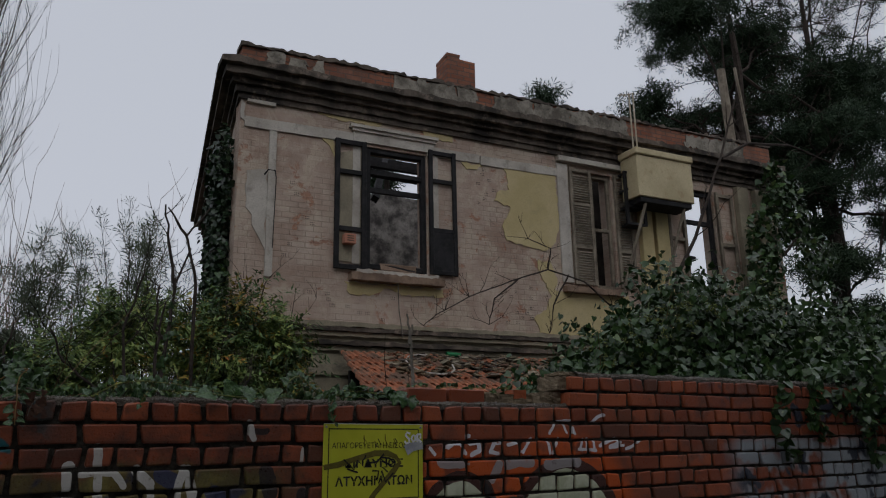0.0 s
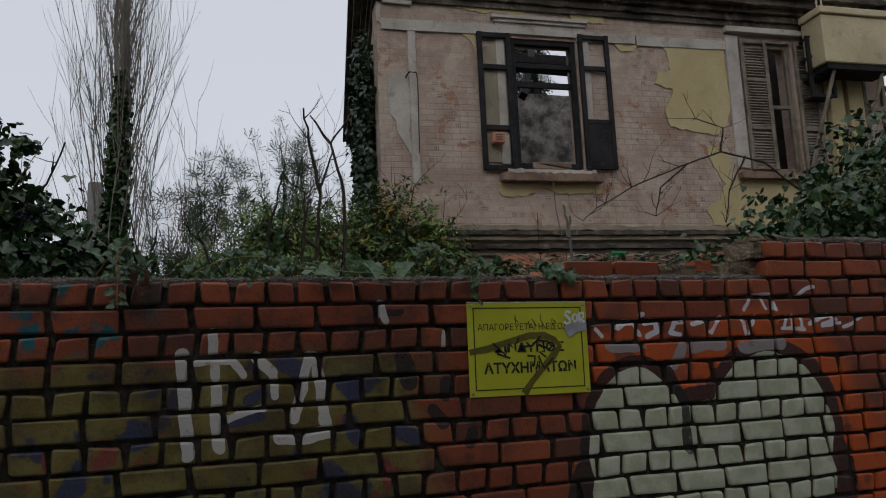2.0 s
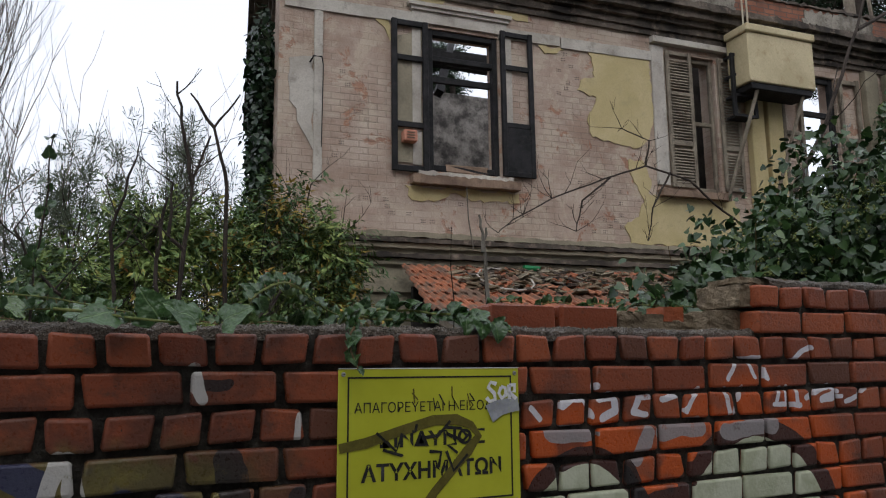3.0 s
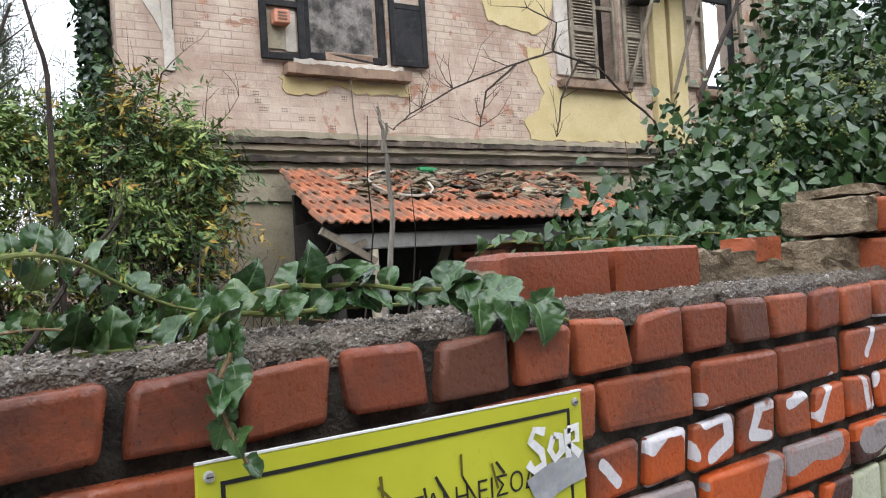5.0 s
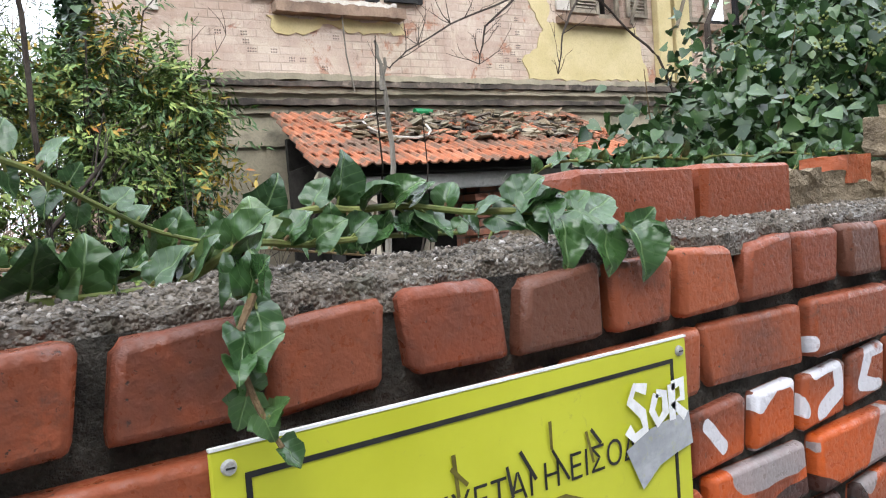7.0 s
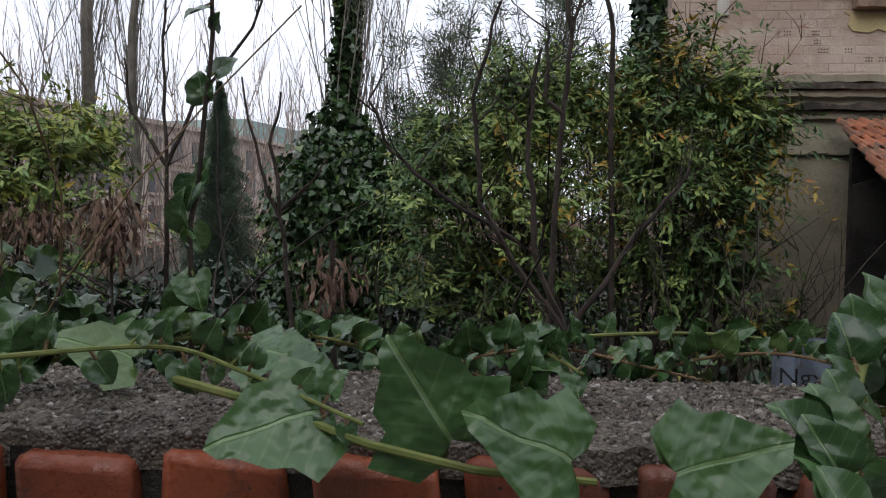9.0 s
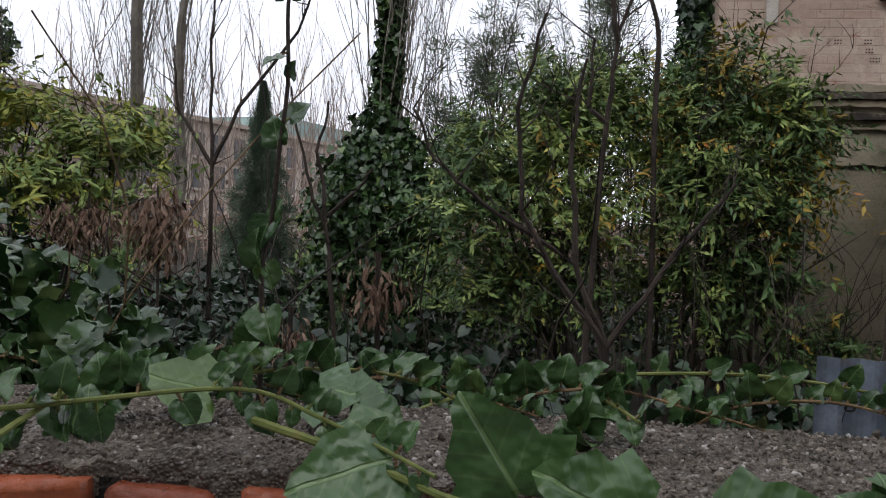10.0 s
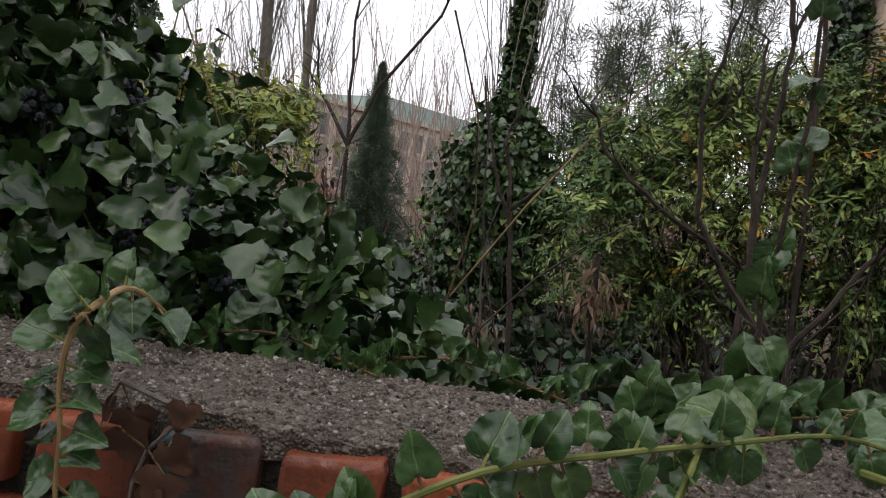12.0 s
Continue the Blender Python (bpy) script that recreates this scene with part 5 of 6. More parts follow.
# big ivy behind the raised part of the wall
def build_ivy_right():
    ob = plant("ivy_bush", "dense glossy dark green ivy heaped behind and over the brick wall", "ivy", (4, 1.2, 0))
    o = np.array([4, 1.2, 0])
    blobs = [(1.95, 0.95, 1.42, 0.45, 0.4, 0.36), (2.55, 1.3, 1.55, 0.55, 0.6, 0.5), (3.2, 1.3, 1.8, 0.6, 0.6, 0.6), (3.8, 1.35, 2.15, 0.65, 0.7, 0.72), (4.3, 1.3, 2.05, 0.7, 0.7, 0.72), (5.0, 1.3, 1.9, 0.9, 0.8, 0.72), (6.0, 1.3, 1.95, 1.0, 0.8, 0.68), (7.2, 1.3, 2.0, 1.1, 0.8, 0.7), (8.5, 1.2, 2.0, 1.1, 0.8, 0.75),
             (3.3, 0.4, 1.72, 0.5, 0.3, 0.25), (4.2, 0.1, 1.75, 0.6, 0.35, 0.3), (5.2, 0.05, 1.72, 0.7, 0.35, 0.35), (6.4, 0.0, 1.7, 0.9, 0.35, 0.4), (7.8, 0.0, 1.65, 0.9, 0.35, 0.4)]
    blobs = [(b[0] - o[0], b[1] - o[1], *b[2:]) for b in blobs]
    foliage(ob, "foliage", blobs, 58000, 0.049, IVY, "ivy", 1, 0.75, shell=0.6, face=0.5, rough=0.5, zmin=0.9)
    rnd = random.Random(21)
    bm = bmesh.new()
    for k in range(30):
        x = rnd.uniform(-1.6, 4)
        twig(bm, (x, rnd.uniform(-0.5, 0.6), 0.2), (rnd.uniform(-0.3, 0.3), rnd.uniform(-0.3, 0.2), 1), rnd.uniform(1.0, 1.6), 0.012, rnd, 1, 0.3, 3)
    tagged(part("stem_tangle", bm, "stem_brown", ob), kind="stuff")
    # trails that hang over the face of the wall
    for k, (x, z0, z1) in enumerate(((3.15, 1.85, 1.32), (3.5, 1.8, 1.45), (4.1, 1.75, 1.3), (4.7, 1.7, 1.4), (5.6, 1.7, 1.25))):
        b = [(x - 4 + 0.05 * math.sin(i), -1.24, z0 + (z1 - z0) * i / 7, 0.045, 0.025, 0.05) for i in range(8)]
        foliage(ob, "hanging_trail", b, 60, 0.055, IVY, "ivy", 30 + k, 0.9)
    # flower heads
    bm = bmesh.new()
    for k in range(120):
        c = Vector((rnd.uniform(-1.5, 0.8), rnd.uniform(-0.5, 0.2), 0))
        c.z = 1.72 + 0.42 * min(c.x + 1.9, 1.9) + rnd.uniform(-0.1, 0.2)
        for i in range(9):
            bmesh.ops.create_icosphere(bm, subdivisions=1, radius=0.006, matrix=Matrix.Translation(c + Vector((rnd.uniform(-1, 1), rnd.uniform(-1, 1), rnd.uniform(-1, 1))) * 0.025))
    tagged(part("flower_head_mass", bm, "stem_green", ob), kind="stuff")


build_ivy_right()


def build_ivy_left():
    ob = plant("ivy_bush", "glossy ivy with black berries climbing over the wall top", "ivy", (-2, 0.6, 0))
    blobs = [(-0.95, 0.38, 1.54, 0.2, 0.14, 0.13), (-1.12, 0.40, 1.62, 0.24, 0.2, 0.18), (-1.33, 0.42, 1.73, 0.25, 0.24, 0.26), (-1.56, 0.45, 1.93, 0.26, 0.25, 0.34), (-1.75, 0.5, 2.1, 0.3, 0.3, 0.32), (-2.1, 0.5, 1.92, 0.5, 0.35, 0.4), (-0.85, 0.47, 1.45, 0.2, 0.2, 0.14), (-1.4, 0.8, 1.5, 0.5, 0.35, 0.3), (-1.5, 0.2, 1.66, 0.24, 0.14, 0.13)]
    for k in range(3):
        foliage(ob, "foliage", [(b[0] + 2, b[1] - 0.6, *b[2:]) for b in blobs], 2900, 0.036, FINE_IVY[k], "ivy", 2 + 50 * k, 0.6, shell=0.5, face=0.45, zmin=1.3)
    rnd = random.Random(5)
    bm = bmesh.new()
    for k in range(26):
        twig(bm, (rnd.uniform(-0.3, 1.0), rnd.uniform(-0.25, 0.2), 0.75), (rnd.uniform(-0.3, 0.3), rnd.uniform(-0.2, 0.1), 1), rnd.uniform(0.7, 1.1), 0.004, rnd, 1, 0.3, 3)
    tagged(part("stem_tangle", bm, "stem_brown", ob), kind="stuff")
    for c in ((-1.03, 0.42, 1.745), (-1.14, 0.3, 1.755), (-1.17, 0.27, 1.71), (-1.12, 0.36, 1.715), (-1.07, 0.3, 1.685), (-1.33, 0.3, 1.86), (-1.28, 0.4, 1.885), (-1.44, 0.2, 1.9)):
        bm = bmesh.new()
        for i in range(22):
            v = Vector((rnd.gauss(0, 1), rnd.gauss(0, 1), rnd.gauss(0, 1))).normalized() * rnd.uniform(0.012, 0.028)
            bmesh.ops.create_icosphere(bm, subdivisions=1, radius=0.0062, matrix=Matrix.Translation(Vector(c) - Vector((-2, 0.6, 0)) + v))
        tube(bm, [Vector(c) - Vector((-2, 0.6, 0)), Vector(c) - Vector((-2, 0.6, 0.12))], 0.003, 0.003, 4)
        part("berry_head", bm, "berry", ob, "cluster of black ivy berries")


build_ivy_left()


def build_groundcover():
    ob = plant("ground_ivy", "low shade-toned ivy and undergrowth over the garden floor", "ivy", (0, 0, 0), kind="stuff")
    rng = random.Random(9)
    blobs = []
    for k in range(150):
        x, y = rng.uniform(-9, 3.2), rng.uniform(0.9, 10.5)
        if x > 2.0 and y > 4.6:
            continue
        h = rng.uniform(0.5, 1.0) * (0.8 + 0.02 * y)
        blobs.append((x, y, h * 0.55, rng.uniform(0.5, 0.95), rng.uniform(0.4, 0.8), h * 0.75))
    # the shade of the undergrowth is in the leaf colour
    foliage(ob, "foliage", blobs, 34000, 0.085, IVY, "ivy_shaded", 3, 0.4, shell=0.35)
    bm = bmesh.new()
    for k in range(130):
        twig(bm, (rng.uniform(-7, 2.2), rng.uniform(1.2, 7), 0.2), (rng.uniform(-0.5, 0.5), rng.uniform(-0.4, 0.4), 1), rng.uniform(0.8, 1.6), 0.008, rng, 1, 0.3, 3)
    tagged(part("stem_tangle", bm, "bark", ob), kind="stuff")


build_groundcover()


def sprays(parent, blobs, count, size, material, seed, length):
    """Leafy shoots that grow outward, arch over and carry drooping leaves along them."""
    rng = np.random.default_rng(seed)
    per = 13
    n = max(count // per, 4)
    P, d = scatter(blobs, n, rng, 0.75, 0.55)
    P = P - d * length * 0.45
    out = d * 0.75 + rng.normal(size=(n, 3)) * 0.35 + np.array([0, 0, 0.75])
    out /= np.linalg.norm(out, axis=1, keepdims=True)
    reach = length * (0.55 + 0.9 * rng.random(n) ** 2)
    f = (np.arange(per) + 1) / per
    fall = np.array([0, 0, -1.0])
    Q = P[:, None, :] + reach[:, None, None] * (f[None, :, None] * out[:, None, :] + 0.42 * (f ** 2.2)[None, :, None] * fall)
    side = np.cross(out, rng.normal(size=(n, 3)))
    side /= np.linalg.norm(side, axis=1, keepdims=True)
    turn = np.where(np.arange(per) % 2 == 0, 1.0, -1.0)
    T = out[:, None, :] * 0.55 + side[:, None, :] * turn[None, :, None] * 0.8 + rng.normal(size=(n, per, 3)) * 0.28 + np.array([0, 0, -0.4])
    N = d[:, None, :] * 0.35 + rng.normal(size=(n, per, 3)) * 0.35 + np.array([0, -0.2, 0.8])
    Q, T, N = Q.reshape(-1, 3), T.reshape(-1, 3), N.reshape(-1, 3)
    keep = Q[:, 2] > 0.3
    Q, T, N = Q[keep], T[keep], N[keep]
    ob = new("foliage", leaf_mesh("foliage", LANCE, Q, T, N, size * rng.uniform(0.6, 1.35, len(Q)), material))
    ob.parent = parent
    return ob


def build_shrub(name, label, blobs, count, size, materials, seed, stems, foot):
    ob = plant(name, label, "shrub", (foot[0], foot[1], 0))
    local = [(b[0] - foot[0], b[1] - foot[1], *b[2:]) for b in blobs]
    for i, (m, share) in enumerate(materials):
        sub = local if i == 0 else [b for k, b in enumerate(local) if (k + i) % 2 == 0]
        sprays(ob, sub, int(count * share * 0.85), size * 1.06, m, seed + i, 0.40)
    rnd = random.Random(seed)
    bm = bmesh.new()
    for k in range(stems):
        b = rnd.choice(local)
        p0 = Vector((rnd.uniform(-0.5, 0.5), rnd.uniform(-0.3, 0.3), 0.1))
        p1 = Vector((b[0] + rnd.uniform(-0.5, 0.5) * b[3], b[1] + rnd.uniform(-0.5, 0.5) * b[4], b[2] + rnd.uniform(0, 0.7) * b[5]))
        pts = sweep(p0, p1, 6, 0.05, rnd, 0.05)
        tube(bm, pts, 0.022, 0.006, 5)
        for q in range(4):
            twig(bm, pts[rnd.randint(2, 6)], (rnd.uniform(-1, 1), rnd.uniform(-1, 1), 0.6), rnd.uniform(0.4, 0.9), 0.007, rnd, 1, 0.35, 3)
    tagged(part("stem_tangle", bm, "bark", ob), kind="stuff")
    return ob


build_shrub("shrub", "tall green shrub with yellowing leaves beside the house", [(0.1, 5.9, 2.35, 0.65, 0.7, 0.62), (-0.45, 5.8, 2.0, 0.55, 0.7, 0.7), (0.7, 6.0, 2.65, 0.6, 0.65, 0.62), (0.2, 6.1, 2.75, 0.6, 0.6, 0.5), (0.4, 5.7, 1.8, 0.75, 0.6, 0.7), (-0.1, 6.0, 1.2, 0.9, 0.6, 0.5)], 22000, 0.074, (("bush", 0.8), ("bush_dark", 0.5), ("autumn", 0.03)), 51, 16, (0.3, 5.9))
build_shrub("shrub", "leafy shrub turning yellow and orange before the house corner", [(1.55, 6.1, 3.0, 0.5, 0.55, 0.62), (1.95, 6.0, 2.7, 0.42, 0.55, 0.6), (1.2, 6.0, 2.7, 0.5, 0.55, 0.65), (1.35, 5.9, 2.1, 0.6, 0.6, 0.8), (2.0, 5.9, 1.9, 0.45, 0.5, 0.7), (1.4, 6.1, 1.3, 0.7, 0.5, 0.5), (2.2, 5.9, 2.3, 0.34, 0.45, 0.6)], 24000, 0.074, (("bush_dark", 0.55), ("bush", 0.38), ("autumn", 0.09)), 61, 16, (1.6, 6.0))
build_shrub("shrub", "yellow-green shrub among bare stems", [(-4.1, 5.3, 2.46, 0.75, 0.6, 0.46), (-3.45, 5.4, 2.2, 0.65, 0.6, 0.42), (-4.75, 5.3, 2.4, 0.7, 0.6, 0.46), (-3.95, 5.2, 1.85, 0.85, 0.6, 0.38)], 10000, 0.085, (("yellow_bush", 0.5), ("bush", 0.5)), 71, 12, (-4.0, 5.4))
build_shrub("shrub", "dark green shrub in the undergrowth", [(-0.9, 8.0, 1.5, 1.0, 0.7, 0.9), (-1.9, 8.5, 1.3, 0.9, 0.7, 0.8), (-6.5, 7.0, 1.4, 1.2, 0.8, 0.9), (-5.0, 8.5, 1.1, 1.0, 0.8, 0.7)], 4000, 0.13, (("bush_dark", 0.8), ("bush", 0.3)), 81, 8, (-2.5, 8.2))
build_shrub("shrub", "low dark evergreen shrub against the basement wall", [(1.85, 5.8, 1.25, 0.45, 0.35, 0.6), (2.35, 5.8, 0.75, 0.45, 0.35, 0.4)], 3600, 0.085, (("bush_dark", 1.0), ("autumn", 0.05)), 85, 8, (2.0, 5.85))


def build_poplar(at, height, seed, ivy, lean=0.0, branches=84, thick=0.10):
    rnd = random.Random(seed)
    ob = plant("poplar_tree", "bare winter poplar with upright twigs, ivy on its trunk", "tree", at, "bare poplars")
    bm = bmesh.new()
    top = Vector((lean, 0, height))
    pts = sweep((0, 0, 0), top, 10, 0, rnd, 0.06)
    tube(bm, pts, thick, 0.02, 7)
    part("trunk", bm, "grey_bark", ob)
    bm = bmesh.new()
    for k in range(branches):
        f = rnd.uniform(0.12, 0.95)
        p = Vector((0, 0, 0)).lerp(top, f)
        a = rnd.uniform(0, math.tau)
        d = Vector((math.cos(a) * 0.34, math.sin(a) * 0.34, 1.0))
        twig(bm, p, d, height * rnd.uniform(0.16, 0.32) * (1.1 - 0.5 * f), 0.011, rnd, 2, 0.85, 3, 0.10, 3)
    tagged(part("branchwork", bm, "grey_bark", ob), kind="stuff")
    if ivy:
        blobs = [(lean * z / height, 0, z, r, r, 0.5) for z, r in ivy]
        foliage(ob, "trunk_ivy", blobs, int(1500 * len(ivy)), 0.07, IVY, "ivy", seed, 0.7, "dark ivy clothing the trunk")
    return ob


build_poplar((-1.78, 8.2, 0), 12.5, 3, [(0.6, 0.85), (1.2, 0.85), (1.8, 0.8), (2.25, 0.66), (2.55, 0.42), (3.0, 0.16), (3.4, 0.17), (3.8, 0.15), (4.2, 0.16), (4.7, 0.12), (5.1, 0.10)], 0.55)
build_poplar((-1.75, 10.6, 0), 12.0, 13, [], -0.1, thick=0.06)
build_poplar((-5.06, 10.5, 0), 11.0, 4, [], 0.1, thick=0.08)
build_poplar((-6.3, 11.5, 0), 12.0, 5, [], 0.2, thick=0.14)
build_poplar((-7.5, 9.5, 0), 10.0, 8, [(2.0, 0.6), (3.0, 0.6), (4.0, 0.5)], 0.0)


def build_conifer(name, label, at, height, radius, seed, material, n):
    rnd = random.Random(seed)
    rng = np.random.default_rng(seed)
    ob = plant(name, label, "tree", at)
    part("trunk", tube(bmesh.new(), sweep((0, 0, 0), (0, 0, height), 5, 0, rnd, 0.02), 0.06, 0.01, 6), "bark", ob)
    f = rng.random(n) ** 1.25
    a = rng.random(n) * math.tau
    r = radius * (1 - f) ** 0.85 * rng.uniform(0.25, 1.0, n) * (0.8 + 0.3 * np.sin(f * 34 + 2 * np.sin(a * 3)))
    P = np.stack([np.cos(a) * r, np.sin(a) * r, height * (0.06 + 0.94 * f)], 1)
    tip = np.stack([np.cos(a) * 0.8, np.sin(a) * 0.8, 0.5 + rng.normal(size=n) * 0.2], 1)
    c = new("crown", leaf_mesh("crown", NEEDLES, P, tip, rng.normal(size=(n, 3)), rng.uniform(0.08, 0.17, n) * (1.1 - 0.6 * f), material))
    c.parent = ob
    return ob


build_conifer("cypress_tree", "small grey-green feathery cypress in the garden", (-4.76, 13.5, 0), 4.15, 0.95, 5, "cypress", 5200)
for k, (x, y, h) in enumerate(((-0.4, 8.8, 4.8), (0.75, 9.1, 5.5), (1.3, 9.0, 4.9), (-0.95, 9.2, 4.3), (0.2, 9.8, 4.9))):
    rnd = random.Random(90 + k)
    rng = np.random.default_rng(90 + k)
    ob = plant("wispy_tree", "young grey-green feathery tree with upright plumes", "tree", (x, y, 0), "feathery trees")
    bm = bmesh.new()
    P, T = [], []
    for b in range(11):
        p0, p1 = Vector((0, 0, rnd.uniform(0.3, h * 0.6))), Vector((rnd.uniform(-0.5, 0.5), rnd.uniform(-0.4, 0.4), h * rnd.uniform(0.6, 1.0)))
        pts = sweep(p0, p1, 6, 0, rnd, 0.04)
        tube(bm, pts, 0.014, 0.004, 4)
        for i in range(48):
            f = rnd.uniform(0.3, 1)
            P.append(p0.lerp(p1, f) + Vector((rnd.gauss(0, 0.035), rnd.gauss(0, 0.035), 0)))
            T.append(((p1 - p0).normalized() + Vector((rnd.gauss(0, 0.35), rnd.gauss(0, 0.35), 0.2))))
    tagged(part("stem_tangle", bm, "bark", ob), kind="stuff")
    n = len(P)
    c = new("crown", leaf_mesh("crown", TUFT, np.array(P), np.array(T), rng.normal(size=(n, 3)), rng.uniform(0.11, 0.22, n), "fir"))
    c.parent = ob


def build_pine(at, height, blobs, count, seed, label):
    rnd = random.Random(seed)
    rng = np.random.default_rng(seed)
    ob = plant("pine_tree", label, "tree", at, "tall pines")
    pts = sweep((0, 0, 0), (rnd.uniform(-0.8, 0.8), 0, height), 7, 0, rnd, 0.15)
    part("trunk", tube(bmesh.new(), pts, 0.3, 0.08, 8), "bark", ob)
    bm = bmesh.new()
    for b in blobs:
        s = pts[rnd.randint(2, 6)]
        e = Vector(b[:3])
        q = sweep(s, e, 6, -0.3, rnd, 0.15)
        tube(bm, q, 0.06, 0.02, 5)
        for i in range(8):
            twig(bm, q[rnd.randint(2, 6)], (rnd.uniform(-1, 1), rnd.uniform(-1, 1), rnd.uniform(-0.6, 0.6)), b[3] * rnd.uniform(0.6, 1.1), 0.025, rnd, 1, 0.0, 4)
    tagged(part("branchwork", bm, "bark", ob), kind="stuff")
    # needles sit in clumps inside each lump of the crown
    C, d = scatter(blobs, count // 22, rng, 0.9, 0.6)
    P = np.repeat(C, 22, 0) + rng.normal(size=(len(C) * 22, 3)) * np.array([0.26, 0.26, 0.13])
    n = len(P)
    tip = rng.normal(size=(n, 3)) + np.array([0, 0, -0.15])
    c = new("crown", leaf_mesh("crown", NEEDLES, P, tip, rng.normal(size=(n, 3)), rng.uniform(0.14, 0.27, n), "pine"))
    c.parent = ob
    return ob


def lumps(n, box, size, seed):
    r = random.Random(seed)
    out = []
    for i in range(n):
        s = r.uniform(*size)
        out.append((r.uniform(*box[0]), r.uniform(*box[1]), r.uniform(*box[2]), s, s, s * 0.6))
    return out


build_pine((18.6, 10.5, 0), 14.5, lumps(22, ((-2.5, 5.5), (-2.5, 3), (8.6, 16.0)), (0.8, 1.6), 1), 19000, 1, "tall dark pine with drooping limbs beside the house")
build_pine((24, 12, 0), 18, lumps(24, ((-5, 6), (-4, 4), (10.5, 20)), (1.1, 2.0), 2), 15000, 2, "large dark pine standing over the garden wall")
build_pine((20.5, 9.5, 0), 9.5, lumps(11, ((-1.8, 3.5), (-2.5, 2), (3.4, 9.2)), (0.6, 1.2), 9), 5200, 9, "lower dark pine boughs beyond the house end")
build_pine((9.9, 17.5, 0), 10, lumps(5, ((-1.3, 1.0), (-1, 1), (8.0, 10.4)), (0.5, 0.8), 4), 2400, 4, "pine seen through the burnt window")
build_pine((12.6, 13.5, 0), 11.6, lumps(3, ((-0.4, 0.4), (-0.3, 0.3), (11.2, 11.9)), (0.2, 0.35), 6), 240, 6, "pine top rising behind the parapet")


# ---- leafless saplings, dry leaves ----
bare_plant("bare_sapling", "thin forked leafless sapling in the garden", [[(-2.919, 6.3, 0.361), (-2.924, 6.3, 1.22), (-2.922, 6.3, 2.181), (-2.958, 6.3, 3.145), (-2.919, 6.3, 3.826)], [(-2.922, 6.3, 2.181), (-2.689, 6.3, 2.716), (-2.161, 6.3, 3.408), (-1.982, 6.2, 3.849)], [(-2.922, 6.3, 2.181), (-3.239, 6.3, 2.655), (-3.31, 6.3, 3.136)]], 1, kids=1, depth=1, r=0.024, spread=0.5)
bare_plant("bare_sapling", "leafless reddish-brown sapling with short stubs", [[(-0.887, 2.4, 0.379), (-0.911, 2.4, 1.36), (-0.957, 2.4, 1.739), (-1.036, 2.4, 1.942), (-1.109, 2.4, 2.276)], [(-0.957, 2.4, 1.758), (-1.001, 2.4, 2.027), (-0.96, 2.4, 2.223)], [(-0.958, 2.4, 1.776), (-0.841, 2.35, 1.871), (-0.769, 2.35, 1.965)]], 2, "bark", kids=0, r=0.011)
bare_plant("bare_sapling", "dark leafless sapling with crossing stems", [[(0.31, 3, 0.38), (0.22, 3, 1.224), (-0.023, 3, 1.55), (-0.189, 3, 1.831), (-0.227, 3, 2.305), (-0.111, 3, 2.737)], [(0.22, 3, 1.224), (0.073, 3.05, 1.6), (-0.368, 3.05, 1.866), (-0.599, 3.05, 2.06), (-0.708, 3.05, 2.295)], [(0.073, 3.05, 1.6), (0.035, 3.1, 2.17), (0.086, 3.1, 2.554)], [(0.22, 3, 1.224), (0.527, 3, 1.702), (0.762, 3, 1.993)]], 3, kids=1, r=0.017, spread=0.45)
bare_plant("bare_sapling", "slim grey leafless tree before the shrubs", [[(0.25, 4.2, 0.2), (0.27, 4.2, 1.1), (0.34, 4.2, 2.48), (0.38, 4.2, 2.95), (0.5, 4.2, 3.3)], [(0.38, 4.2, 2.9), (0.3, 4.2, 3.3), (0.24, 4.2, 3.7)], [(0.34, 4.2, 2.4), (0.22, 4.2, 2.5), (0.24, 4.2, 2.9)]], 4, kids=1, r=0.020, spread=0.5)
bare_plant("bare_sapling", "bare forked stem beside the house corner", [[(0.9, 5.4, 0.2), (0.85, 5.4, 3.2), (0.72, 5.4, 3.75), (0.95, 5.4, 4.1)], [(0.72, 5.4, 3.75), (0.5, 5.4, 4.05)]], 5, "bark", kids=0, r=0.02)
bare_plant("bare_sapling", "thin dead stalk before the lean-to", [[(2.4, 3.5, 0.2), (2.43, 3.5, 1.36), (2.52, 3.5, 1.93), (2.49, 3.5, 2.51), (2.46, 3.5, 2.7)], [(2.49, 3.5, 2.4), (2.52, 3.5, 2.6)]], 6, "grey_bark", kids=0, r=0.022)
bare_plant("bare_branch", "leafless branch arching in front of the facade", [[(7.6, 4.8, 0.2), (7.4, 4.9, 2.4), (7.07, 5.0, 3.15), (6.7, 5.0, 3.35), (6.19, 5.0, 3.68), (5.53, 5.0, 3.79), (4.9, 5.0, 3.57), (4.2, 5.0, 3.29), (3.7, 5.0, 3.02), (3.52, 5.0, 2.87)], [(5.0, 5.0, 3.6), (4.6, 5, 3.3), (4.5, 5, 2.95)], [(5.9, 5.0, 3.75), (5.6, 5, 3.3), (5.5, 5, 2.9)], [(5.53, 5, 3.79), (5.6, 5, 4.1), (5.2, 5, 4.2)]], 7, kids=2, depth=2, r=0.015, spread=0.4)
